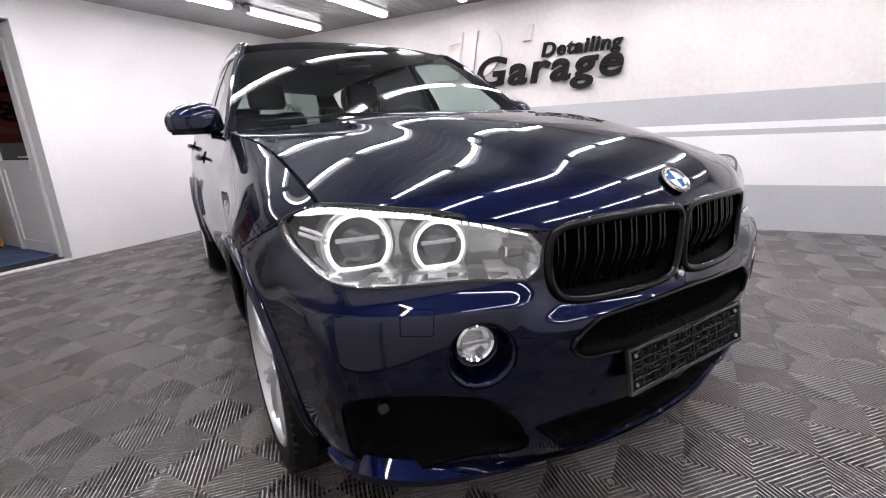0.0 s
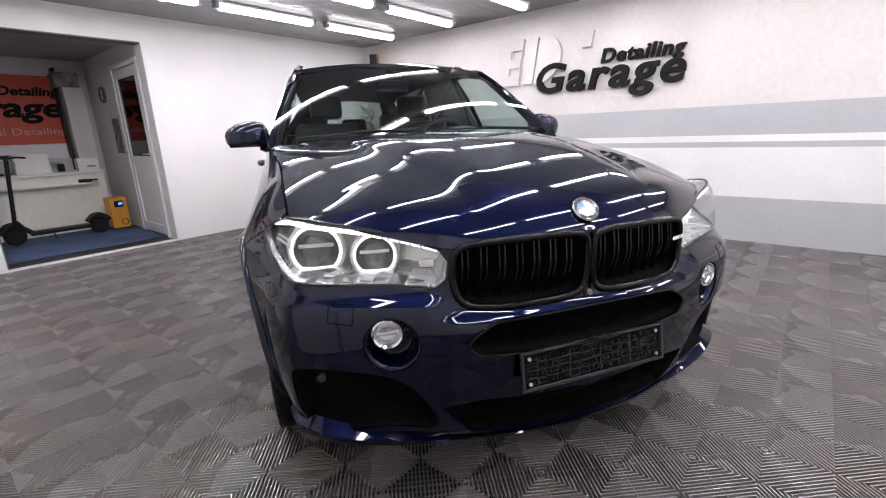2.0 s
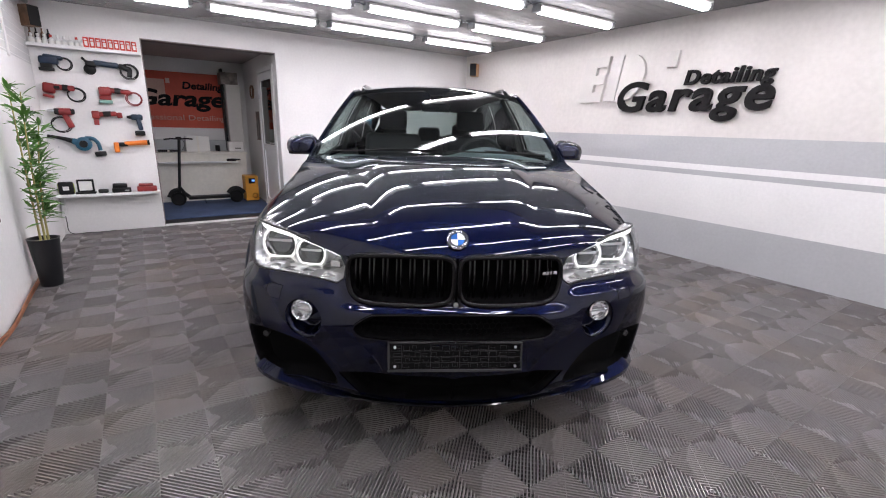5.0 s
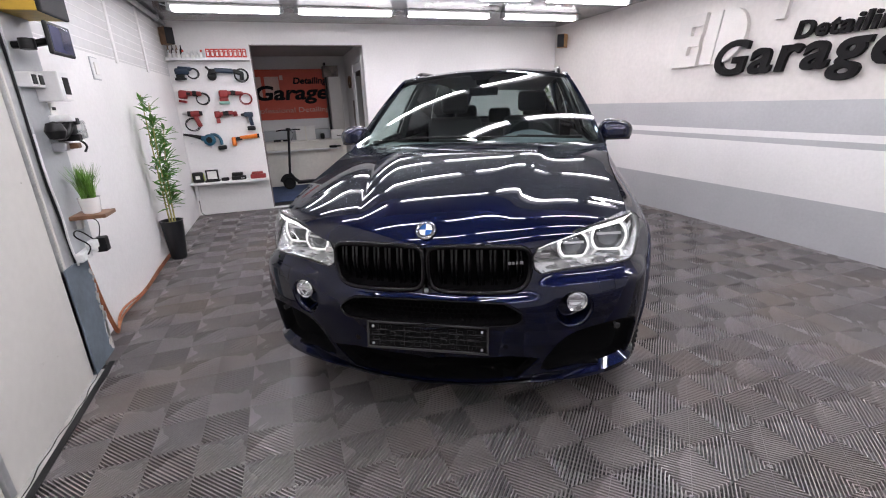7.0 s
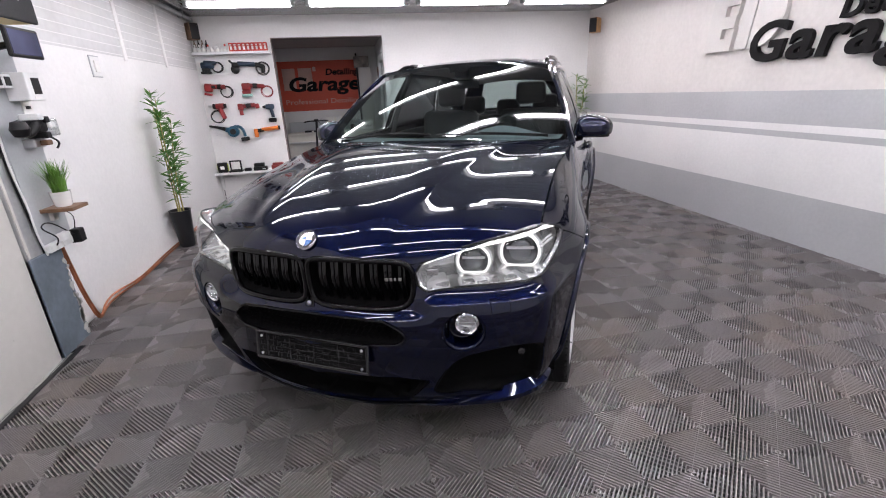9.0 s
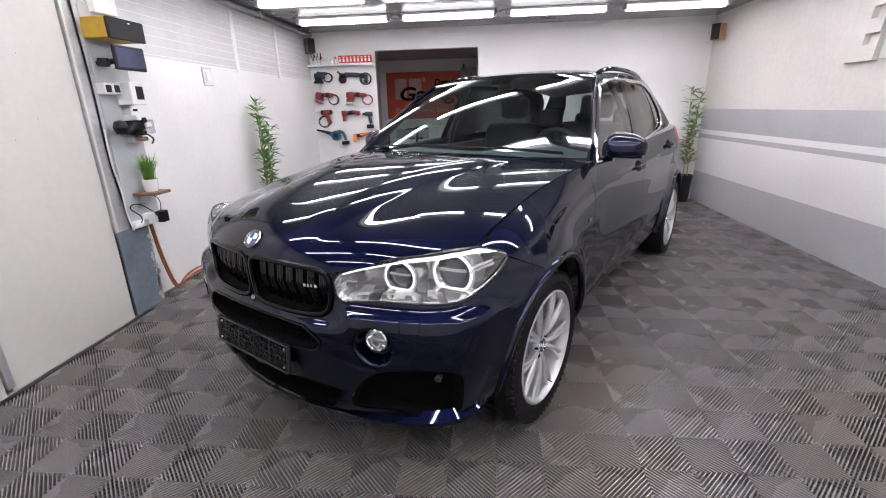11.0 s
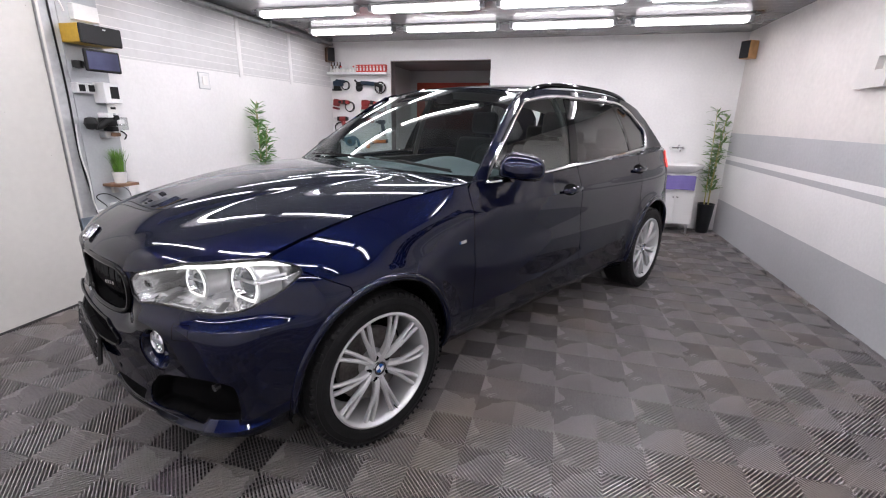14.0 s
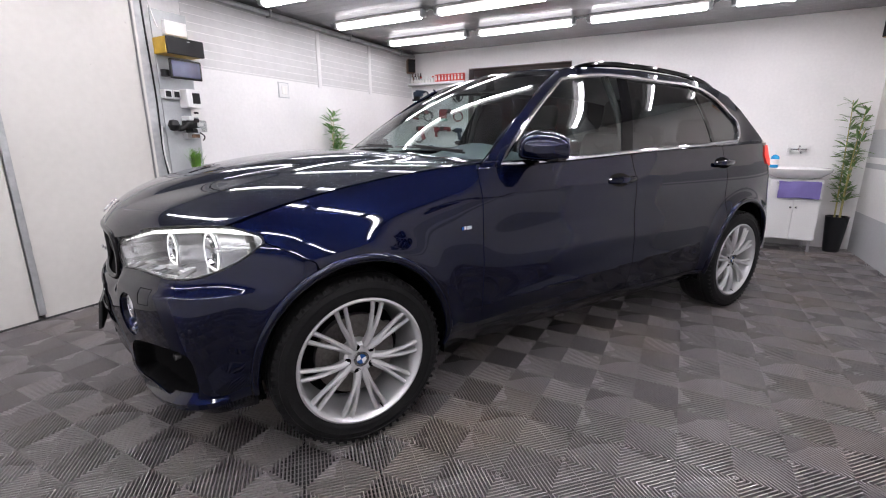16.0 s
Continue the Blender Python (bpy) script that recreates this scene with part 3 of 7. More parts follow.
# doors, rear quarter and sill
belt_z = spline([.55, .72, 1.2, 1.6, 2.1, 2.7, 3.15, 3.6, 4.0], [1.112, 1.116, 1.130, 1.150, 1.172, 1.192, 1.205, 1.210, 1.21])
under_belt = lambda p: p[:, 1] - belt_z(PY(p[:, 0]))


def door_reg(y0, y1, z0):
    return cut(lambda p: np.maximum.reduce([under_belt(p), y0 - PY(p[:, 0]), PY(p[:, 0]) - y1, z0 - p[:, 1]]), arch_r, half_r, gap=GAP)


both("front_door", (a_y(.58), a_y(1.72), .34, 1.24), .0125, door_reg(.60, 1.690, .365), skin, M["paint"], t=.008)
both("rear_door", (a_y(1.66), a_y(2.80), .34, 1.26), .0125, door_reg(1.690, 2.66, .365), skin, M["paint"], t=.008)
both("rear_quarter", (a_y(2.4), A_END, .25, 1.26), .016, cut(lambda p: np.maximum(under_belt(p), 2.66 - PY(p[:, 0])), arch_r, half_r, gap=GAP), skin, M["paint"], t=.008)
both("sill", (a_y(.42), a_y(2.52), .25, .37), .0125, cut(lambda p: np.maximum.reduce([p[:, 1] - .365, .432 - PY(p[:, 0]), PY(p[:, 0]) - 2.50]), gap=GAP), skin, M["paint"], t=.008)

# bonnet
E_X = [0, .2, .42, .60, .76, .82]
e_y, e_z = spline(E_X, [-.852, -.839, -.780, -.675, -.53, -.44]), spline(E_X, [.893, .891, .880, .917, .936, .943])
C_X = [0, .4, .7, .80]
c_y, c_z = spline(C_X, [.50, .53, .62, .69]), spline(C_X, [1.172, 1.168, 1.158, 1.142])


def bonnet_side(y):
    return np.where(y < -.44, edge_z(-.44) + .30 * (y + .44), edge_z(np.clip(y, -.44, .7))) + .002


def bonnet_top(ax, y, xe):
    """The bonnet's broad crown, falling to the wings."""
    q = np.clip((y + .845) / 1.345, 0, 1)
    zc = .963 + .209 * (1 - (1 - q) ** 2.5)
    return zc - (zc - bonnet_side(y)) * (ax / xe) ** 2.6


def bonnet_at(u, t):
    t = t * (.35 + .65 * t)
    xe = edge_x(-.44 + 1.13 * t)
    # one column of the sheet follows the crease
    xc = .30 + .26 * t
    v = np.abs(u)
    ax = np.where(v < .5, 2 * v * xc, xc + (2 * v - 1) * (xe - xc))
    y0, y1 = e_y(ax), c_y(ax)
    y = y0 + (y1 - y0) * t
    # the leading edge rolls down to the grilles and lamps
    z = bonnet_top(ax, y, xe) + (e_z(ax) - bonnet_top(ax, y0, xe)) * np.exp(-t / .030)
    # power dome, edged by a crease
    k = np.clip((xc - ax) / .15, 0, 1)
    out = np.clip(ax - xc, 0, 1)
    rise = .020 * (1 - (1 - k) ** 2) - .006 * (1 - np.exp(-out / .05)) * np.exp(-(out / .16) ** 2)
    z = z + rise * ramp01(t / .18) * (1 - ramp01((t - .78) / .22))
    return np.stack([np.sign(u) * ax, y, z], -1)


part("bonnet", patch("bonnet", (-1, 1, 0, 1), .0125, None, bonnet_at, t=.008), M["paint"], CAR)

# greenhouse
rail_x = spline([.7, 1.3, 2.0, 2.8, 3.4], [.60, .625, .638, .585, .50])
def tuck(y):
    """How far the cabin narrows towards the tail."""
    y = np.asarray(y, float)
    return .147 * ramp01((y - 1.9) / 1.4) * (1 - .8 * ramp01((y - 3.25) / .35))


belt_x = lambda y: skin(a_y(y), belt_z(y))[..., 0] * (1 - tuck(y)) - .004


def house(y, z):
    """The side of the cabin above the belt."""
    y = np.asarray(y, float)
    zb, bx = belt_z(y), belt_x(y)
    k = (z - zb) / (1.63 - zb)
    x = bx + (rail_x(y) - bx) * k + .022 * np.sin(np.clip(k, 0, 1) * math.pi)
    return np.stack([x, y, z], -1)


DLO = [(.735, 1.128), (1.2, 1.142), (1.6, 1.162), (2.1, 1.184), (2.7, 1.204), (3.06, 1.218), (3.18, 1.245), (3.205, 1.325), (3.09, 1.415), (2.90, 1.52), (2.69, 1.578), (2.35, 1.595), (1.92, 1.598), (1.53, 1.59), (1.28, 1.550)]
dlo = poly_sdf(DLO, .012)
shell_reg = cut(poly_sdf([(.60, 1.106), (1.2, 1.129), (1.6, 1.149), (2.1, 1.171), (2.7, 1.191), (3.15, 1.204), (3.54, 1.208), (3.46, 1.31), (3.34, 1.46), (3.20, 1.555), (3.0, 1.600), (2.7, 1.634), (2.4, 1.648), (2.0, 1.652), (1.5, 1.634), (1.27, 1.60), (1.12, 1.51)], .002), dlo)
both("cabin_frame", (.55, 3.65, 1.09, 1.67), .014, shell_reg, house, M["paint"], t=.015)
post = lambda p: (p[:, 0] - 1.735) - (p[:, 1] - 1.375) * .32
split = lambda p: (p[:, 0] - 2.645) + (p[:, 1] - 1.4) * .42
wfront = lambda p: np.maximum(dlo(p), post(p) + .045)
wrear = lambda p: np.maximum(dlo(p), np.maximum(.045 - post(p), split(p) + .022))
wquar = lambda p: np.maximum(dlo(p), .022 - split(p))
inner = lambda y, z: house(y, z) - np.array([.010, 0, 0])
for nm, reg, mt, lab in (("front_side_window", wfront, "glass_side", "lightly tinted glass"), ("rear_side_window", wrear, "glass_tint", "dark tinted glass"), ("quarter_window", wquar, "glass_tint", "dark tinted glass")):
    both(nm, (.7, 3.24, 1.11, 1.64), .016, reg, inner, M[mt], label=lab)
both("window_pillar", (1.55, 1.90, 1.14, 1.62), .012, lambda p: np.maximum(dlo(p), np.abs(post(p)) - .048), lambda y, z: house(y, z) - np.array([.006, 0, 0]), M["gloss_black"], label="gloss black pillar trim")
both("window_divider", (2.45, 2.85, 1.15, 1.62), .010, lambda p: np.maximum(dlo(p), np.abs(split(p)) - .024), lambda y, z: house(y, z) - np.array([.006, 0, 0]), M["gloss_black"])
for s in (1, -1):
    pts = smooth_path(DLO[:6], 30).tolist() + smooth_path(DLO[5:9], 14).tolist()[1:] + smooth_path(DLO[8:], 24).tolist()[1:] + smooth_path([DLO[-1], (1.0, 1.355), DLO[0]], 12).tolist()[1:-1]
    q = house(np.array(pts)[:, 0], np.array(pts)[:, 1])
    q[:, 0] = (q[:, 0] + .001) * s
    part("window_trim", tube(q, .0125, 8, closed=True), M["chrome"], CAR, "bright chrome window surround", smooth=True)

WS_B = lambda u: np.stack([.862 * u, .595 + .030 * u * u, 1.155 - .016 * u * u], -1)
WS_T = lambda u: np.stack([.652 * u, 1.322 - .030 * u * u, 1.650 - .055 * u * u], -1)


def screen(u, t):
    b, c = WS_B(u), WS_T(u)
    p = b + (c - b) * t[..., None]
    k = np.sin(np.clip(t, 0, 1) * math.pi) * (.022 + .040 * (1 - u * u))
    return p + np.stack([0 * u, -.75 * k, .66 * k], -1)


part("windscreen", patch("windscreen", (-1, 1, 0, 1), .05, None, screen), M["glass"], CAR, "clear windscreen glass")
part("windscreen_band", patch("windscreen_band", (-1, 1, .935, 1.0), .03, None, lambda u, t: screen(u, t) - np.array([0, -.003, .004])), M["gloss_black"], CAR, "black printed edge of the glass")
part("sensor_cover", patch("sensor_cover", (-.15, .15, .83, .94), .02, None, lambda u, t: screen(u * (1.6 - .7 * (.94 - t) / .11) / 1.6, t) - np.array([0, -.003, .004])), M["gloss_black"], CAR, "black sensor window")
# pillars beside the windscreen
for mir in (False, True):
    def pillar(u, t):
        a = screen(np.ones_like(t), t)
        zz = 1.125 + t * (1.605 - 1.125)
        b = house(np.interp(zz, [1.106, 1.51, 1.60, 1.634], [.60, 1.12, 1.27, 1.50]) - .004, zz)
        k = u[..., None]
        bul = np.sin(u * math.pi) * .007
        return a * (1 - k) + b * k + np.stack([.5 * bul, -.6 * bul, .5 * bul], -1)
    part("windscreen_pillar", patch("windscreen_pillar", (0, 1, -.02, 1.03), .05, None, pillar, mir, flip=True), M["paint"], CAR)
# roof
rz = spline([1.33, 1.6, 2.1, 2.6, 3.1, 3.4], [1.650, 1.682, 1.698, 1.688, 1.640, 1.585])


def roof_at(u, y):
    ye = y - .025 * u * u * (1 - ramp01((y - 1.33) / .3))
    hx = .628 + (rail_x(y) - .628) * ramp01((y - 1.33) / .5)
    z = rz(y) - .05 * np.abs(u) ** 2.4
    return np.stack([u * hx, ye, z], -1)


part("roof", patch("roof", (-1, 1, 1.335, 3.36), .04, None, roof_at, t=.02), M["paint"], CAR)
for s in (1, -1):
    yy = np.linspace(1.42, 3.16, 40)
    rr = np.stack([s * (rail_x(yy) - .045), yy, roof_at(np.full(40, .95), yy)[:, 2] + .026 - .040 * (np.abs((yy - 2.29) / .87) ** 8)], -1)
    part("roof_rail", tube(rr, .016, 8), M["gloss_black"], CAR, "gloss black roof rail", smooth=True)


# the shoulder, where the cabin narrows over the tail
def shoulder_in(a):
    q = skin(a, belt_z(PY(a)))
    return q * np.stack([1 - tuck(PY(a)), 1 - .012 * ramp01((PY(a) - 3.5) / .3), 1 + 0 * a], -1)


both("shoulder", (a_y(1.9), A_END, 0, 1), .04, None, lambda a, u: skin(a, belt_z(PY(a))) * (1 - u[..., None]) + (shoulder_in(a) + np.array([0, 0, .010])) * u[..., None], M["paint"])


# tail above the belt
def tail_at(a, t):
    b = shoulder_in(a)
    k = np.clip((a - a_y(3.40)) / (A_END - a_y(3.40)), 0, 1)
    c = np.stack([.50 * (1 - k ** 1.6), 3.27 + .12 * np.sqrt(k), 1.530 + .055 * k], -1)
    return b + (c - b) * t[..., None] + np.stack([0 * a, .05 * np.sin(t * math.pi), 0 * a], -1)


both("tail_pillar", (a_y(3.40), a_y(3.80), 0, 1), .03, None, tail_at, M["paint"])
both("rear_window", (a_y(3.80), A_END, 0.08, .92), .04, None, tail_at, M["glass_rear"], label="tinted rear window")
both("tail_frame", (a_y(3.80), A_END, .92, 1.0), .04, None, tail_at, M["paint"])
both("tail_lower", (a_y(3.80), A_END, 0.0, .08), .04, None, tail_at, M["paint"])

# dark inner shell behind the panel joints
def inner_skin(a, z):
    return skin(a, z) - np.stack([.028 * np.sign(PX(a)) * np.ones_like(a), .03 * np.sign(PY(a) - 1.5), 0 * a], -1)


both("inner_shell", (0, A_END, .24, 1.10), .03, cut(lambda p: np.maximum(p[:, 1] - np.minimum(edge_z(PY(p[:, 0])) - .03, .88 + ramp01((PY(p[:, 0]) + .45) / .3)), -p[:, 1]), circle(0, HUB, ARCH + .01), half_f, circle(WB, HUB, ARCH + .01), half_r, kidney_out, slot_out, low_out, corner_out, fog_out, lamp_out), inner_skin, M["dark"])
part("underbody", box((-.60, -.62, .22), (.60, 3.60, .26), .01), M["dark"], CAR)
for s in (1, -1):
    for yc in (0, WB):
        # wheel housing
        w = bmesh.new()
        n = 28
        rows = []
        for i in range(n + 1):
            th = math.pi * (-.06 + 1.12 * i / n)
            rows.append([w.verts.new((s * xx, yc + (ARCH + .012) / AY * math.cos(th), HUB + (ARCH + .012) * math.sin(th))) for xx in (.885, .60)])
        for r0, r1 in zip(rows, rows[1:]):
            w.faces.new((r0[0], r1[0], r1[1], r0[1]))
        c = w.verts.new((s * .60, yc, HUB))
        for r0, r1 in zip(rows, rows[1:]):
            w.faces.new((r0[1], r1[1], c))
        part("wheel_housing", w, M["dark"], CAR, smooth=True)
        # arch moulding
        th = np.linspace(-.02 * math.pi, 1.02 * math.pi, 48)
        yy, zz = yc + (ARCH + .004) / AY * np.cos(th), HUB + (ARCH + .004) * np.sin(th)
        q = skin(a_y(yy), np.maximum(zz, .24))
        q[:, 0] = s * (q[:, 0] - .004)
        part("arch_moulding", tube(q, .018, 10), M["paint"], CAR, smooth=True)


# ---- wheels ----
def badge(name, r, m, parent):
    """The round emblem, drawn as plain coloured fields."""
    e = part(name, lathe([(0, 0), (r, 0), (r, .004), (r * .93, .006), (r * .70, .006), (r * .66, .0035), (0, .0035)], 40), M["emblem_rim"], parent, "round emblem with blue and white fields", smooth=True, at=m)
    for q in range(4):
        f = bmesh.new()
        c = f.verts.new((0, 0, .0042))
        arc = [f.verts.new((r * .62 * math.cos(math.pi / 2 * (q + i / 8)), r * .62 * math.sin(math.pi / 2 * (q + i / 8)), .0042)) for i in range(9)]
        for a, b in zip(arc, arc[1:]):
            f.faces.new((c, a, b))
        part("field", f, M["blue"] if q % 2 else M["white"], e)
    part("emblem_ring", lathe([(r * .64, .0035), (r * .67, .0062), (r * .70, .0035)], 40), M["chrome"], e, smooth=True)
    part("outer_ring", lathe([(r * .93, .004), (r * .97, .0075), (r * 1.02, .002)], 40), M["chrome"], e, smooth=True)
    return e


RIM = 0.270
TYRE_R = 0.366


def make_wheel(yc, side):
    """A wheel whose axle lies along its local z, outward."""
    m = Matrix.Translation((side * .815, yc, TYRE_R)) @ Matrix.Rotation(side * math.pi / 2, 4, "Y") @ Matrix.Rotation(math.radians(18 if yc < 1 else 5), 4, "Z")
    wheel = part("wheel", lathe([(.225, -.12), (.252, -.115), (.256, -.02), (.248, .0), (.252, .085), (.260, .108), (RIM, .112), (RIM, .121), (.262, .124), (.254, .116), (.246, .092), (.230, -.02), (.225, -.12)], 64), M["rim"], CAR, "silver alloy wheel with ten forked spokes", smooth=True, at=m)
    tyre = part("tyre", lathe([(.258, -.118), (.29, -.128), (.335, -.125), (.355, -.112), (TYRE_R - .005, -.092), (TYRE_R - .005, .085), (.356, .107), (.345, .118), (.335, .122), (.333, .120), (.312, .1255), (.308, .1235), (.292, .1255), (.276, .122), (.264, .112)], 96), M["rubber"], wheel, "black tyre with chunky tread", smooth=True)
    # tread blocks
    tb = bmesh.new()
    n = 76
    for i in range(n):
        for k, (z0, z1, tw) in enumerate(((-.100, -.068, .5), (-.060, -.028, -.4), (-.020, .014, .4), (.022, .056, -.4), (.064, .099, .5))):
            a0 = 2 * math.pi * (i + .5 * (k % 2)) / n
            w = 2 * math.pi / n * .455
            vs = []
            for rr in (TYRE_R - .007, TYRE_R - .0025):
                for (aa, zz) in ((a0 - w + tw * .02, z0), (a0 + w + tw * .02, z0), (a0 + w - tw * .02, z1), (a0 - w - tw * .02, z1)):
                    drop = .012 * (max(abs(zz - .0) - .072, 0) / .02)
                    vs.append(tb.verts.new(((rr - drop) * math.cos(aa), (rr - drop) * math.sin(aa), zz)))
            for f in ((4, 5, 6, 7), (0, 1, 5, 4), (1, 2, 6, 5), (2, 3, 7, 6), (3, 0, 4, 7)):
                tb.faces.new([vs[q] for q in f])
    part("tread", tb, M["rubber"], tyre)["kind"] = "stuff"
    # raised shoulder ribs round the sidewall
    sr = bmesh.new()
    for i in range(64):
        a0 = 2 * math.pi * i / 64
        add_box(sr, (-.0055, .340, .108), (.0055, .3580, .1200), 0, Matrix.Rotation(a0, 4, "Z"))
    part("shoulder_ribs", sr, M["rubber"], tyre)["kind"] = "stuff"
    # spokes: ten, each forked towards the rim
    for i in range(10):
        g = 2 * math.pi * i / 10
        sp = bmesh.new()
        lean = .12 if i % 2 else -.12
        for s in (-1, 1):
            pts = []
            for r, off in ((.055, 0.0), (.090, .002), (.125, .0060), (.165, .0125), (.205, .0165), (.254, .0195)):
                th = lean * (1 - (r - .055) / .2) * .9
                x, y = r, s * off
                zz = .108 - .030 * math.exp(-((r - .055) / .06)) + .006 * math.sin(r * 12)
                pts.append((x * math.cos(th) - y * math.sin(th), x * math.sin(th) + y * math.cos(th), zz - .012))
            add_tube(sp, pts, [.0175, .0155, .0120, .0098, .0092, .0105], 8, squash=1.2)
        bmesh.ops.recalc_face_normals(sp, faces=sp.faces)
        part("spoke", sp, M["rim"], wheel, smooth=True, at=Matrix.Rotation(g, 4, "Z"))
    part("hub", lathe([(0, .085), (.058, .085), (.070, .074), (.074, .03), (.074, -.02), (0, -.02)], 40), M["rim"], wheel, smooth=True)
    for i in range(5):
        g = 2 * math.pi * (i + .5) / 5
        part("bolt", lathe([(0, .089), (.006, .089), (.0085, .086), (.012, .0862), (.0135, .0885), (.0135, .080), (0, .080)], 12), M["dark"], wheel, smooth=True, at=Matrix.Translation((.0555 * math.cos(g), .0555 * math.sin(g), 0)))
    badge("centre_cap", .033, Matrix.Translation((0, 0, .0865)), wheel)
    disc = part("brake_disc", lathe([(.07, .03), (.172, .03), (.172, .0), (.07, .0)], 48, close=True), M["disc"], wheel, "bare steel brake disc", smooth=True)
    # near-black plate added so the gaps between the spokes look shaded
    part("dust_shield", lathe([(0, -.028), (.212, -.028), (.216, -.034), (0, -.034)], 40), M["dark"], wheel, "dark plate added for the shade behind the spokes", smooth=True)
    part("valve", tube([(.236, .0, .096), (.242, 0, .120)], .003, 6), M["dark"], wheel)
    return wheel


for yc in (0, WB):
    for s in (1, -1):
        make_wheel(yc, s)
        cal = bmesh.new()
        add_box(cal, (min(s * .70, s * .80), yc + .10, .30), (max(s * .70, s * .80), yc + .19, .46), .02)
        part("brake_caliper", cal, M["disc"], CAR, smooth=True)


# ---- nose ----
def on_skin(pa, pz, out=0.0):
    """Points of the skin pushed out along the plan's normal."""
    pa, pz = np.asarray(pa, float), np.asarray(pz, float)
    p = skin(pa, pz)
    dx, dy = PX(pa + 1e-3) - PX(pa - 1e-3), PY(pa + 1e-3) - PY(pa - 1e-3)
    n = np.hypot(dx, dy)
    return p + np.stack([dy / n, -dx / n, 0 * n], -1) * np.asarray(out)[..., None]


def flip_x(p, s):
    p = np.array(p, float)
    p[..., 0] *= s
    return p


def loop_on(outline, n=90):
    """Evenly spaced points round a closed outline."""
    p = np.vstack([outline, outline[:1]])
    s = np.r_[0, np.cumsum(np.linalg.norm(np.diff(p, axis=0), axis=1))]
    t = np.linspace(0, s[-1], n, endpoint=False)
    return np.interp(t, s, p[:, 0]), np.interp(t, s, p[:, 1])


def sunk(depth, soft, sdf):
    """The skin pressed in within an outline, like a bowl."""
    def f(a, z):
        d = sdf(np.stack([a, z], -1))
        return on_skin(a, z, -depth * ramp01(-d / soft) - .004)
    return f


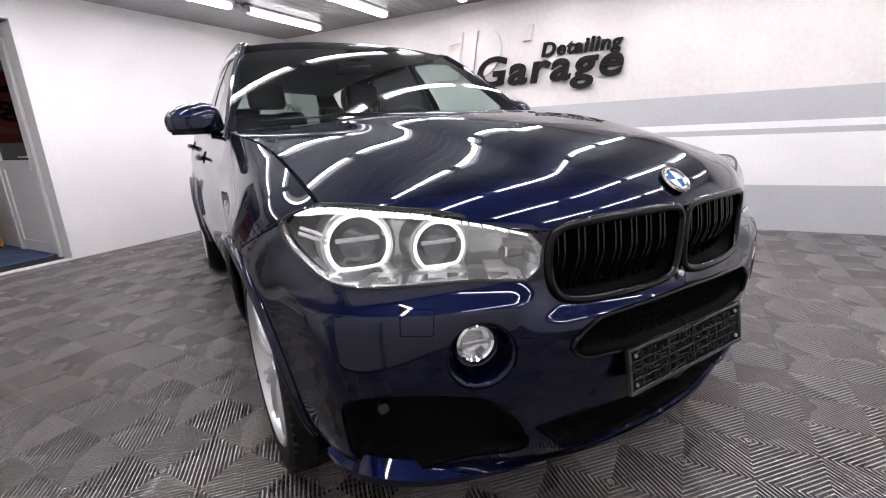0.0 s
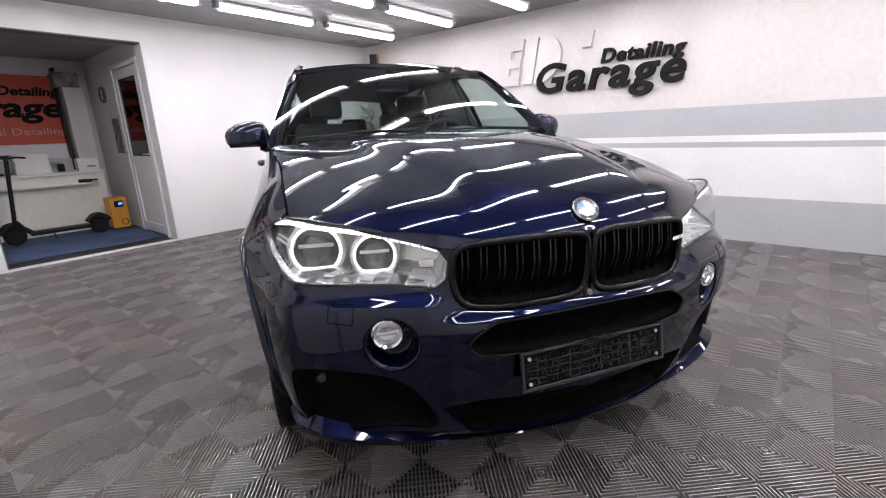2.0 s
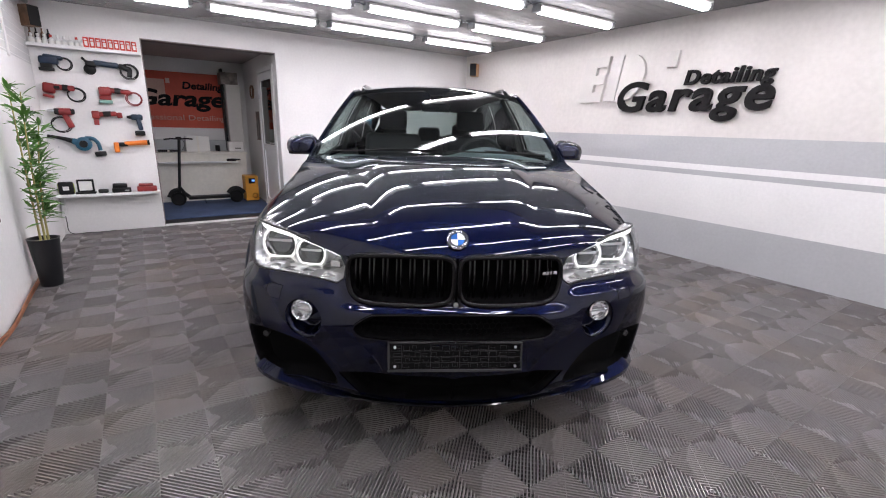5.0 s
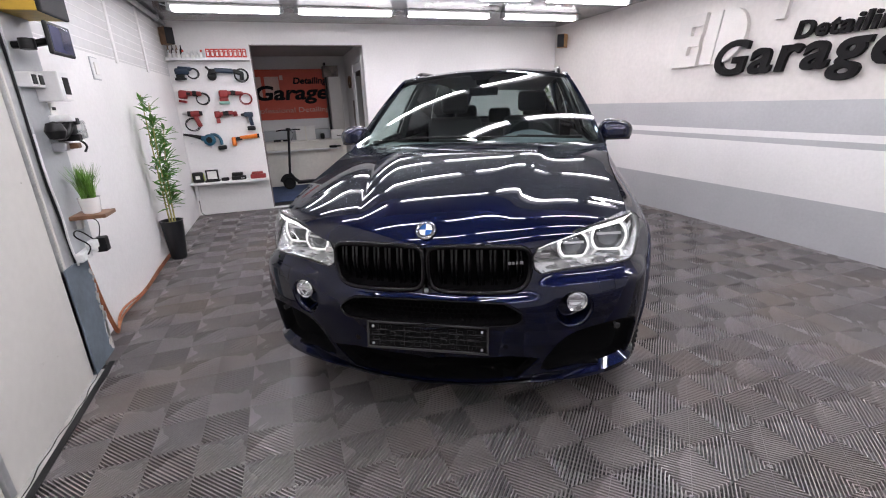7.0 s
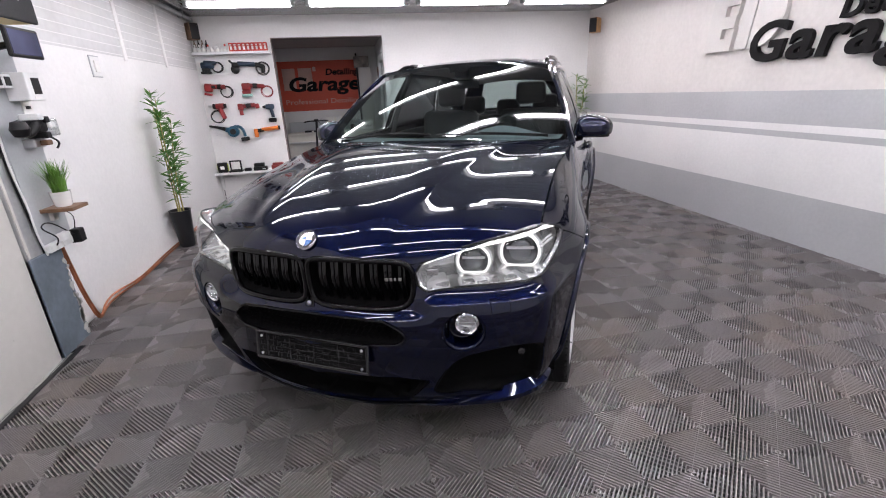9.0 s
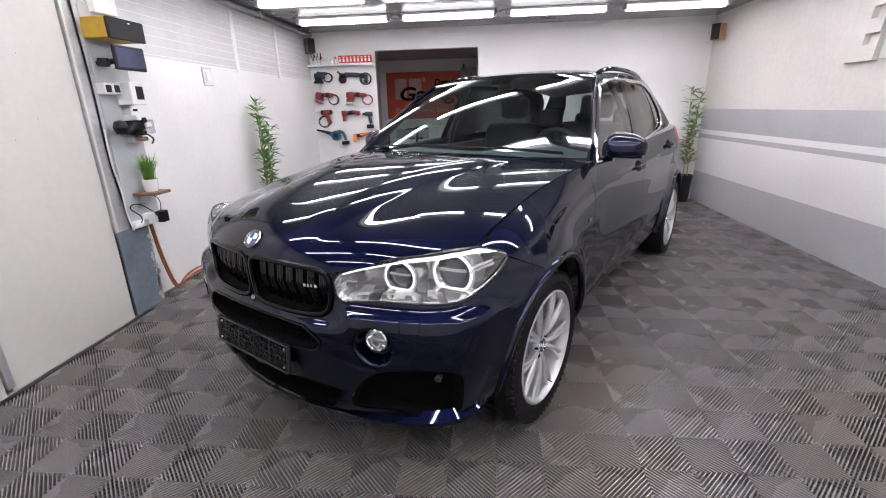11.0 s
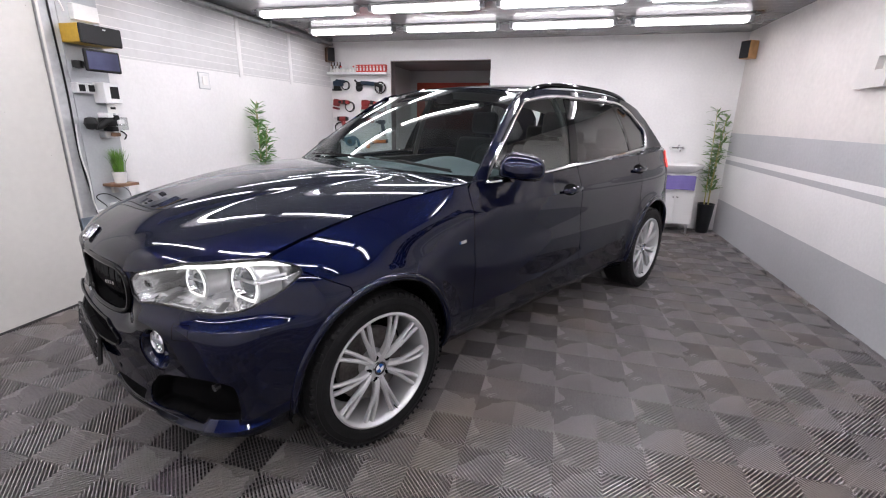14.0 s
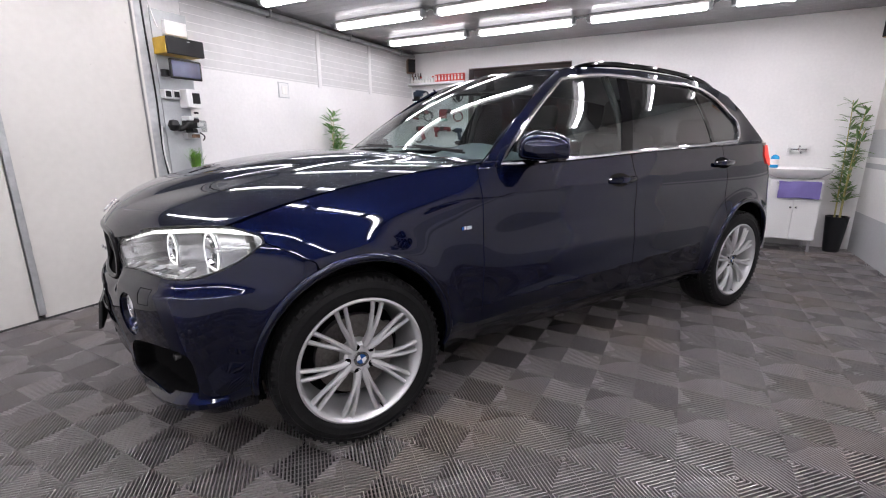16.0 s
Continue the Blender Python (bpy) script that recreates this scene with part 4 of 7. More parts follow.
for s in (1, -1):
    mir = s < 0
    # kidney grille
    ka, kz = loop_on(KIDNEY, 110)
    grille = part("kidney_grille", tube(flip_x(on_skin(ka, kz, .001), s), .0115, 10, closed=True), M["gloss_black"], CAR, "gloss black grille with paired upright bars", smooth=True)
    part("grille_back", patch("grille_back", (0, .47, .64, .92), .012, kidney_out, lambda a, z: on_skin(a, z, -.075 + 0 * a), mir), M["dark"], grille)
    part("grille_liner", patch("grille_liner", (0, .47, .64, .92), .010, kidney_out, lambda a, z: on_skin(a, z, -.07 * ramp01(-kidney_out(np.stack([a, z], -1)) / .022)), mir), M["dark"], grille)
    for i in range(7):
        xm = .062 + .0535 * i
        for dx in (-.0085, .0085):
            zz = np.linspace(.705, .890, 14)
            inside = kidney_out(np.stack([np.full(14, a_x(xm + dx)), zz], -1)) < -.004
            zz = zz[inside]
            q = on_skin(np.full(len(zz), a_x(xm + dx)), zz, -.012 - .012 * ((zz - .80) / .10))
            q[:, 1] += .045 * ramp01((.82 - zz) / .12)
            part("slat", tube(flip_x(q, s), .0042, 8, squash=1.8), M["slat"], grille, smooth=True)
    # headlamp
    la, lz = loop_on(LAMP, 120)
    def bowl(a, z):
        k = .20 * ramp01(-lamp_out(np.stack([a, z], -1)) / .016)
        return on_skin(a, z, -.004 + 0 * k) + np.stack([-.3 * k, .95 * k, 0 * k], -1)

    A0, A1 = .42, 1.25
    lampset = part("headlamp", patch("headlamp", (A0, A1, .74, .965), .006, lamp_out, bowl, mir), M["lamp_bowl"], CAR, "clear headlamp with two glowing rings", smooth=False)
    part("lens", patch("lens", (A0, A1, .74, .965), .010, lamp_out, lambda a, z: on_skin(a, z, .002 + .008 * ramp01(-lamp_out(np.stack([a, z], -1)) / .03)), mir), M["lens"], lampset, "clear plastic lens")
    part("lens_seal", tube(flip_x(on_skin(la, lz, -.002), s), .0045, 6, closed=True), M["black"], lampset, smooth=True)
    for c, r in (((.580, -.590, .836), .060), ((.738, -.472, .844), .074)):
        fwd = Vector((.22, -1, .03)).normalized()
        rot = fwd.to_track_quat("Z", "Y").to_matrix().to_4x4()
        mm = Matrix.Diagonal((s, 1, 1, 1)) @ Matrix.Translation(c) @ rot
        th = np.linspace(.0, 2 * math.pi, 56, endpoint=False)
        rx, ry = r * np.cos(th), r * np.sin(th)
        ry = np.where(ry < -.74 * r, -.74 * r + (ry + .74 * r) * .12, ry)
        rf = bmesh.new()
        tiers = [[rf.verts.new(mm @ Vector((x * k_, y * k_, z_))) for x, y in zip(rx, ry)] for k_, z_ in ((.925, .010), (.955, .014), (1.045, .014), (1.075, .010))]
        for r0, r1 in zip(tiers, tiers[1:]):
            for q in range(56):
                rf.faces.new((r0[q], r0[(q + 1) % 56], r1[(q + 1) % 56], r1[q]))
        part("ring_light", rf, M["pearl"], lampset, "glowing white ring", smooth=True)
        ringq = [mm @ Vector((x * 1.16, y * 1.16, .004)) for x, y in zip(rx, ry)]
        part("ring_bezel", tube(ringq, .0045, 8, closed=True), M["satin"], lampset, smooth=True)
        part("ring_housing", lathe([(r * 1.04, .006), (r * 1.13, .004), (r * 1.16, -.045), (r * 1.30, -.080)], 40, mm), M["satin"], lampset, "bright housing round the ring", smooth=True)
        part("reflector", lathe([(r * .93, .012), (r * .80, -.004), (r * .55, -.022), (0, -.030)], 36, mm), M["chrome"], lampset, "bright reflector", smooth=True)
        pl = lathe([(r * .62, -.016), (r * .58, .0), (r * .42, .008), (0, .012)], 32, mm)
        part("projector", pl, M["projector"], lampset, "dark projector lens", smooth=True)
        part("shutter_bar", box((-r * .72, r * .12, .002), (r * .72, r * .27, .012), .002, mm), M["satin"], lampset)
    # bright brow along the top, and the ribbed band over it
    brow = [(a_x(.46), .864), (a_x(.53), .884), (a_x(.62), .908), (a_x(.72), .924), (a_x(.82), .934), (a_y(-.46), .930), (a_y(-.36), .914)]
    bq = smooth_path([tuple(on_skin(a, z + .002, -.014)) for a, z in brow], 40)
    part("brow_light", tube(flip_x(bq, s), list(np.interp(np.linspace(0, 1, 40), [0, .2, .9, 1], [.003, .0085, .0145, .006])), 8, squash=.6), M["led"], lampset, "glowing white light strip", smooth=True)
    for i in range(20):
        k = .10 + .84 * i / 19
        q0 = bq[int(k * 39)] + np.array([0, -.003, .003])
        q0, q1 = q0 + np.array([.0, -.007, -.008]), q0 + np.array([.006, .002, .012])
        part("rib", tube(flip_x(np.array([q0, q1]), s), .0021, 5), M["lamp_bowl"], lampset)
    # the bright facetted floor under the rings
    XS = (.455, .505, .555, .60, .645, .69, .735, .775, .815, .845)
    for i, (x0, x1) in enumerate(zip(XS, XS[1:])):
        aa = np.linspace(a_x(x0), a_x(x1), 4)
        edge = np.array([max(z for z in np.linspace(.755, .86, 60) if lamp_out(np.array([[q, z]]))[0] > 0) for q in aa])
        dip = .006 if i % 2 else 0
        f = bmesh.new()
        tiers = [[f.verts.new(v) for v in flip_x(on_skin(aa, edge + dz, -out) + np.array([-.2 * out, 0, 0]), s)] for dz, out in ((.002, .012), (.008 - dip, .050), (.011, .060), (.004 + dip, .130))]
        for r0, r1 in zip(tiers, tiers[1:]):
            for k in range(3):
                f.faces.new((r0[k], r0[k + 1], r1[k + 1], r1[k]))
        part("ledge", f, M["ledge" if i in (0, 1, 4, 7) else "satin"], lampset, "bright stepped trim")
    # bright bars in the outer corner
    for z_ in (.862, .874):
        aa = np.linspace(a_y(-.50), a_y(-.38), 8)
        part("corner_bar", tube(flip_x(on_skin(aa, np.full(8, z_) + .010 * np.linspace(0, 1, 8), -.030), s), .0035, 6, squash=1.6), M["ledge"], lampset, smooth=True)
    sm = on_skin(a_x(.488), .830, -.024)
    part("corner_lamp", box((-.022, -.008, -.014), (.022, .006, .012), .004, Matrix.Translation(flip_x(sm, s)) @ Matrix.Rotation(s * .3, 4, "Z")), M["chrome"], lampset)
    # fog lamp in its round recess
    fogb = part("fog_recess", patch("fog_recess", (.515, .695, .53, .71), .006, fog_out, sunk(.055, .030, fog_out), mir), M["paint"], CAR, "dark round recess with a fog lamp")
    c = on_skin(.616, .650, -.016)
    mm = Matrix.Translation(flip_x(c, s)) @ Vector((s * .22, -1, .0)).to_track_quat("Z", "Y").to_matrix().to_4x4()
    fog = part("fog_lamp", lathe([(.044, -.03), (.045, .006), (.041, .010), (.037, .006), (.036, -.004)], 40, mm), M["chrome"], fogb, "round fog lamp with a chrome rim", smooth=True)
    part("fog_reflector", lathe([(.037, .0), (.028, -.018), (0, -.024)], 32, mm), M["chrome"], fogb, smooth=True)
    part("fog_glass", lathe([(.038, .004), (.024, .010), (0, .012)], 32, mm), M["lens"], fogb, smooth=True)
    part("fog_bar", box((-.030, -.004, -.002), (.030, .003, .006), .001, mm), M["satin"], fogb)
    # corner intake, pressed in and lined with the near-black shade colour
    ci = part("corner_intake", patch("corner_intake", (.44, .97, .29, .58), .010, corner_out, sunk(.06, .03, corner_out), mir), M["dark"], CAR, "black corner air intake, its inner shade in the colour")
    c = on_skin(a_x(.800), .494, -.03)
    part("parking_sensor", lathe([(0, .006), (.009, .006), (.010, .009), (.0135, .008), (.015, .003), (.015, -.01)], 20, Matrix.Translation(flip_x(c, s)) @ Vector((s * .3, -1, 0)).to_track_quat("Z", "Y").to_matrix().to_4x4()), M["rib_black"], ci, smooth=True)
    # blade under the intake
    aa = np.linspace(a_x(.44), a_y(-.50), 26)
    k = np.linspace(0, 1, 26)
    f = bmesh.new()
    rows = []
    for a, q in zip(aa, k):
        h = .030 * math.sin(min(q * 1.25 + .08, 1) * math.pi * .5) * (1 - .35 * max(q - .75, 0) / .25)
        zc = .268 + .045 * q ** 2
        o = .012 + .016 * math.sin(q * math.pi)
        rows.append([f.verts.new(flip_x(on_skin(a, zz, oo), s)) for zz, oo in ((zc + h * 1.9, -.02), (zc + h, o), (zc + .2 * h, o + .006), (zc - .004, o - .004), (zc - .006, -.06))])
    for r0, r1 in zip(rows, rows[1:]):
        for i in range(4):
            f.faces.new((r0[i], r1[i], r1[i + 1], r0[i + 1]))
    bmesh.ops.recalc_face_normals(f, faces=f.faces)
    part("bumper_blade", f, M["paint"], CAR, smooth=True)
    # tow cover seam, outer parking sensor
    tc = [(.704, .735), (.778, .738), (.780, .688), (.710, .682)]
    ta, tz = loop_on(np.array(tc), 48)
    part("washer_cover", tube(flip_x(on_skin(ta, tz, .0), s), .0012, 4, closed=True), M["dark"], CAR)
    c = on_skin(a_x(.32), .475, .0)
    part("bumper_sensor", lathe([(0, .002), (.011, .002), (.013, .0), (.013, -.01)], 20, Matrix.Translation(flip_x(c, s)) @ Vector((s * .15, -1, 0)).to_track_quat("Z", "Y").to_matrix().to_4x4()), M["gloss_black"], CAR, smooth=True)

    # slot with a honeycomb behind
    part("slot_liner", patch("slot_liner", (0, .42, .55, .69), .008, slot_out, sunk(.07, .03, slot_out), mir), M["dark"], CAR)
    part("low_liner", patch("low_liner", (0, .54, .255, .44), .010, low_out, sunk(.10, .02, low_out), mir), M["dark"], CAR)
hc = bmesh.new()
for row in range(4):
    for i in range(-16, 17):
        cx, cz = (i + .5 * (row % 2)) * .024, .588 + row * .0205
        if slot_out(np.array([[abs(cx), cz]]))[0] > -.010:
            continue
        c = on_skin(abs(cx), cz, -.030) * np.array([1, 1, 1])
        c[0] = math.copysign(c[0], cx)
        pts = [(c[0] + .0125 * math.cos(math.pi / 6 + k * math.pi / 3), c[1], c[2] + .0125 * math.sin(math.pi / 6 + k * math.pi / 3)) for k in range(6)]
        add_tube(hc, pts, .0014, 4, closed=True)
part("honeycomb", hc, M["dark"], CAR, "black honeycomb mesh")["kind"] = "stuff"
# bright edge round the slot
la, lz = loop_on(SLOT, 160)
keep = la > -.001
for s in (1, -1):
    k = np.argsort(np.arctan2(lz[keep] - .628, la[keep] + .02))
    q = flip_x(on_skin(np.maximum(la[keep][k], 0), lz[keep][k], .003), s)
    part("slot_lip", tube(q, .0055, 8), M["gloss_black"], CAR, "gloss black lip round the slot", smooth=True)
# chin lip
la = np.linspace(-.46, .46, 40)
q = on_skin(np.abs(la), .262 + .05 * np.clip(np.abs(la) - .34, 0, 1), .004)
q[:, 0] = np.copysign(q[:, 0], la)
part("chin_lip", tube(q, .008, 6, squash=.6), M["gloss_black"], CAR, smooth=True)
# bridge between the grilles, with its small camera
part("grille_bridge", patch("grille_bridge", (-.02, .02, .70, .90), .01, None, lambda a, z: on_skin(np.abs(a), z, .004) * np.stack([np.sign(a + 1e-9), 1 + 0 * a, 1 + 0 * a], -1)), M["gloss_black"], CAR)
part("front_camera", lathe([(0, .006), (.007, .005), (.009, .0), (.009, -.01)], 16, Matrix.Translation(on_skin(0, .712, .006)) @ Vector((0, -1, -.1)).to_track_quat("Z", "Y").to_matrix().to_4x4()), M["satin"], CAR, smooth=True)
hb = bonnet_at(np.array([0.0]), np.array([.0705]))[0]
badge("bonnet_badge", .041, Matrix.Translation(hb + np.array([0, -.002, .004])) @ Vector((0, -.62, .62)).to_track_quat("Z", "Y").to_matrix().to_4x4(), CAR)
# small bright script on the grille, as plain bars
for i, w in enumerate((.016, .014, .010, .016)):
    part("grille_script", box((.322 + .015 * i, -.838 + .0045 * i, .826), (.322 + .015 * i + .8 * w, -.834 + .0045 * i, .838), .001), M["chrome"], CAR, "small bright metal script")

# empty number plate holder
PL = Matrix.Translation((0, -.890, .522)) @ Matrix.Rotation(math.radians(-8), 4, "X")
holder = part("plate_holder", box((-.250, -.004, -.056), (.250, .006, .056), .003, PL), M["dark"], CAR, "empty black plastic number plate holder")
fr = bmesh.new()
for lo, hi in (((-.253, -.012, .050), (.253, .0, .059)), ((-.253, -.012, -.059), (.253, .0, -.048)), ((-.253, -.012, -.048), (-.244, .0, .050)), ((.244, -.012, -.048), (.253, .0, .050))):
    add_box(fr, lo, hi, .0025)
part("holder_frame", fr, M["rib_black"], holder, at=PL)
# thin moulded ribs in a loose maze
rb = bmesh.new()
rng = random.Random(4)
for col in range(13):
    x0 = -.236 + col * .0363
    for row in range(4):
        z0 = -.044 + row * .0225
        w, h = rng.uniform(.016, .033), rng.uniform(.010, .020)
        dx, dz = rng.uniform(0, .034 - w), rng.uniform(0, .021 - h)
        p0, p1, z1, z2 = x0 + dx, x0 + dx + w, z0 + dz, z0 + dz + h
        sides = [((p0, -.008, z1), (p1, -.004, z1 + .0018)), ((p0, -.008, z2 - .0018), (p1, -.004, z2)), ((p0, -.008, z1 + .0018), (p0 + .0018, -.004, z2 - .0018)), ((p1 - .0018, -.008, z1 + .0018), (p1, -.004, z2 - .0018))]
        for lo, hi in rng.sample(sides, 3):
            add_box(rb, lo, hi)
    if col % 3 == 1:
        add_box(rb, (x0 - .003, -.009, -.046), (x0 - .001, -.004, .048))
for z in (-.023, .0, .0225):
    add_box(rb, (-.243, -.0086, z - .001), (.243, -.0041, z + .001))
part("holder_ribs", rb, M["rib_black"], holder, at=PL)
for x in (-.226, .226):
    for z in (-.037, .037):
        part("screw", lathe([(0, .0), (.005, .0), (.005, -.004)], 10, PL @ Matrix.Translation((x, -.011, z)) @ Matrix.Rotation(math.pi / 2, 4, "X")), M["satin"], holder)

# ---- sides ----
def on_side(y, z, out=0.0):
    return on_skin(a_y(y), z, out)


for s in (1, -1):
    for y0, z0 in ((1.436, 1.018), (2.512, 1.080)):
        yy = np.linspace(y0, y0 + .235, 16)
        k = np.linspace(0, 1, 16)
        q = flip_x(on_side(yy, np.full(16, z0) + .006 * k, .010 + .022 * np.sin(k * math.pi) ** .6), s)
        hd = part("door_handle", tube(q, list(.009 + .007 * np.sin(k * math.pi) ** .7), 8, squash=1.25), M["paint"], CAR, smooth=True)
        # flat dark disc on the door skin stands in for the shaded handle recess
        disc_at = lambda a, z: on_skin(a, z, .0015)
        disc_in = lambda p, y0=y0, z0=z0: np.hypot((PY(p[:, 0]) - y0 - .11) / .088, (p[:, 1] - z0 - .002) / .036) - 1
        part("handle_cup", patch("handle_cup", (a_y(y0), a_y(y0 + .22), z0 - .04, z0 + .045), .006, lambda p: disc_in(p) * .04, disc_at, s < 0), M["dark"], hd)
    # side script, as a plain bright lozenge with colour bars
    c = on_side(.50, .865, .002)
    for i, (w, mt) in enumerate(((.009, "blue"), (.009, "satin"), (.026, "satin"))):
        y = .478 + .013 * i
        p0 = on_side(np.array([y, y + w, y + w, y]), np.array([.856, .857, .871, .870]), .0025)
        f = bmesh.new()
        f.faces.new([f.verts.new(flip_x(v, s)) for v in p0])
        ob = part("wing_script", f, M[mt], CAR, "small bright side emblem")
        thick(ob, .002, 0)
    # mirror
    mc = Vector((s * .960, .925, 1.186))
    mb = bmesh.new()
    bmesh.ops.create_uvsphere(mb, u_segments=40, v_segments=24, radius=1.0)
    for v in mb.verts:
        x, y, z = v.co
        sx = math.copysign(abs(x) ** .70, x)
        sz = math.copysign(abs(z) ** (.80 if z > 0 else .45), z)
        top = .092 - .020 * sx
        v.co = ((sx * .118 + .006 * sz) * s, y * (.105 if y < 0 else .046) * (1 - .15 * max(sx, 0)) + .022 * sx, sz * (top if z > 0 else .046))
    bmesh.ops.recalc_face_normals(mb, faces=mb.faces)
    mir_ob = part("door_mirror", mb, M["paint"], CAR, smooth=True, at=Matrix.Translation(mc))
    part("mirror_base", prism([(-.100, -.032), (-.085, -.068), (.066, -.056), (.100, -.030), (.096, .026), (-.096, .022)], .022, Matrix.Diagonal((s, 1, 1, 1)) @ Matrix.Translation((0, .004, -.045)), .006), M["gloss_black"], mir_ob, "black lower mirror shell")
    part("mirror_stalk", tube(smooth_path([(-.060 * s, -.005, -.050), (-.105 * s, -.010, -.058), (-.165 * s, -.020, -.070)], 10), [.024 + .010 * (i / 9) ** 2 for i in range(10)], 10, squash=.7), M["gloss_black"], mir_ob, smooth=True)
    part("mirror_glass", box((-.092, .046, -.036), (.090, .053, .058), .004), M["chrome"], mir_ob, "mirror glass")
    part("mirror_turn_lamp", tube(smooth_path([(-.06 * s, -.098, -.012), (.03 * s, -.088, -.010), (.092 * s, -.040, -.006)], 12), .0035, 6), M["gloss_black"], mir_ob, smooth=True)
    # tail lamp
    both_reg = poly_sdf([(a_y(3.30), 1.06), (a_y(3.30), 1.12), (a_y(3.40), 1.19), (a_y(3.74), 1.19), (a_y(3.80), 1.16), (a_y(3.80), .99)], .01)
    part("tail_lamp", patch("tail_lamp", (a_y(3.2), a_y(3.82), .95, 1.22), .012, both_reg, lambda a, z: on_skin(a, z, .008), s < 0), M["red_lens"], CAR, "red tail lamp")

# wipers and cowl
cw = lambda u, t: np.stack([.80 * u, c_y(np.abs(.80 * u)) + .008 + (.13 - .02 * u * u) * t, c_z(np.abs(.80 * u)) - .026 + .0 * t - .012 * np.sin(t * math.pi)], -1)
part("cowl", patch("cowl", (-1, 1, 0, 1), .06, None, cw), M["black"], CAR, "black plastic cowl")
for x0, x1 in ((-.62, -.02), (.02, .62)):
    wpts = [tuple(screen(np.array([u]), np.array([t]))[0] + np.array([0, -.012, .010])) for u, t in ((x0 / .74, .05), ((x0 * .6 + x1 * .4) / .74, .055), (x1 / .74, .045))]
    part("wiper", tube(smooth_path(wpts, 14), .007, 6, squash=.7), M["black"], CAR, smooth=True)
    part("wiper_arm", tube(smooth_path([wpts[2], wpts[1]], 6) + np.array([0, -.01, .01]), .005, 6), M["black"], CAR)

# ---- inside the car ----
part("cabin_floor", box((-.80, .55, .45), (.80, 3.40, .50), .02), M["seat"], CAR)
part("dashboard", patch("dashboard", (-1, 1, 0, 1), .05, None, lambda u, t: np.stack([.76 * u, .70 + .14 * u * u + .55 * t, 1.138 - .01 * t - .10 * ramp01((t - .6) / .4) + .085 * np.exp(-((u - .48) / .30) ** 2) * np.sin(np.clip(t * 1.2, 0, 1) * math.pi)], -1)), M["dash"], CAR, "dark grey dashboard")
part("dashboard_front", box((-.76, 1.18, .55), (.76, 1.26, 1.02), .03), M["dash"], CAR)
stw = Matrix.Translation((.38, 1.40, 1.10)) @ Matrix.Rotation(math.radians(-68), 4, "X")
part("steering_wheel", tube([tuple(stw @ Vector((.185 * math.cos(t), .185 * math.sin(t), 0))) for t in np.linspace(0, 2 * math.pi, 40, endpoint=False)], .015, 8, closed=True), M["seat"], CAR, "black leather steering wheel", smooth=True)
part("wheel_boss", lathe([(0, .03), (.06, .025), (.075, .0), (.05, -.06), (0, -.07)], 24, stw), M["seat"], CAR, smooth=True)
for a in (0, math.pi, -math.pi / 2):
    part("wheel_spoke", box((.05, -.018, -.008), (.18, .018, .008), .005, stw @ Matrix.Rotation(a, 4, "Z")), M["seat"], CAR)


def seat(x, y, w, back=.62):
    e = part("car_seat", box((-w / 2, -.25, 0), (w / 2, .28, .16), .06, seg=3), M["seat"], CAR, "black leather seat", smooth=True, at=Matrix.Translation((x, y, .58)))
    part("seat_back", box((-w / 2, -.07, 0), (w / 2, .08, back), .06, seg=3), M["seat"], e, smooth=True, at=Matrix.Translation((0, .30, .10)) @ Matrix.Rotation(math.radians(-14), 4, "X"))
    return e


def headrest(e, x, w, z):
    part("headrest", box((-w / 2, -.05, 0), (w / 2, .05, .19), .045, seg=3), M["seat"], e, smooth=True, at=Matrix.Translation((x, .46, z)) @ Matrix.Rotation(math.radians(-8), 4, "X"))


for x in (-.38, .38):
    headrest(seat(x, 1.72, .54), 0, .27, .74)
rear = seat(0, 2.62, 1.30, .52)
for x in (-.40, 0, .40):
    headrest(rear, x, .26, .62 if x else .58)
part("rear_view_mirror", box((-.115, -.012, -.032), (.115, .012, .032), .012), M["gloss_black"], CAR, smooth=True, at=Matrix.Translation((0, 1.34, 1.50)) @ Matrix.Rotation(math.radians(8), 4, "X"))
part("mirror_foot", box((-.05, -.05, -.02), (.05, .03, .05), .015), M["black"], CAR, smooth=True, at=Matrix.Translation((0, 1.30, 1.565)))
part("headliner", patch("headliner", (-1, 1, 1.40, 3.40), .08, None, lambda u, y: roof_at(u, y) * np.array([.97, 1, 1]) - np.array([0, 0, .035]), flip=True), M["liner"], CAR, "light grey headliner")
for s in (1, -1):
    for y, w in ((1.72, .04),):
        zz = np.linspace(1.10, 1.60, 10)
        part("inner_pillar", tube(flip_x(house(np.full(10, y) + .0 * zz, zz) - np.array([.06, 0, 0]), s), w * .5, 8, squash=1.0), M["seat"], CAR, smooth=True)
    part("door_card", box((min(s * .78, s * .82), .80, .60), (max(s * .78, s * .82), 2.60, 1.12), .02), M["seat"], CAR, smooth=True)

# ---- floor tiles ----
# Each tile is 0.4 m wide: four fields of slanting ribs round a knot, on a dark underlay.
CELL = 0.2


def clip_band(c0, c1, flip):
    """The part of a unit field between two slanting lines x + y = c, as a polygon."""
    def chord(c):
        return ((c, 0.0), (0.0, c)) if c <= 1 else ((1.0, c - 1), (c - 1, 1.0))
    a, b = chord(c0), chord(c1)
    pts = [a[0], b[0], b[1], a[1]]
    if c0 < 1 < c1:
        pts = [a[0], (1.0, 0.0), b[0], b[1], (0.0, 1.0), a[1]]
    return [(1 - x, y) for x, y in pts] if flip else pts


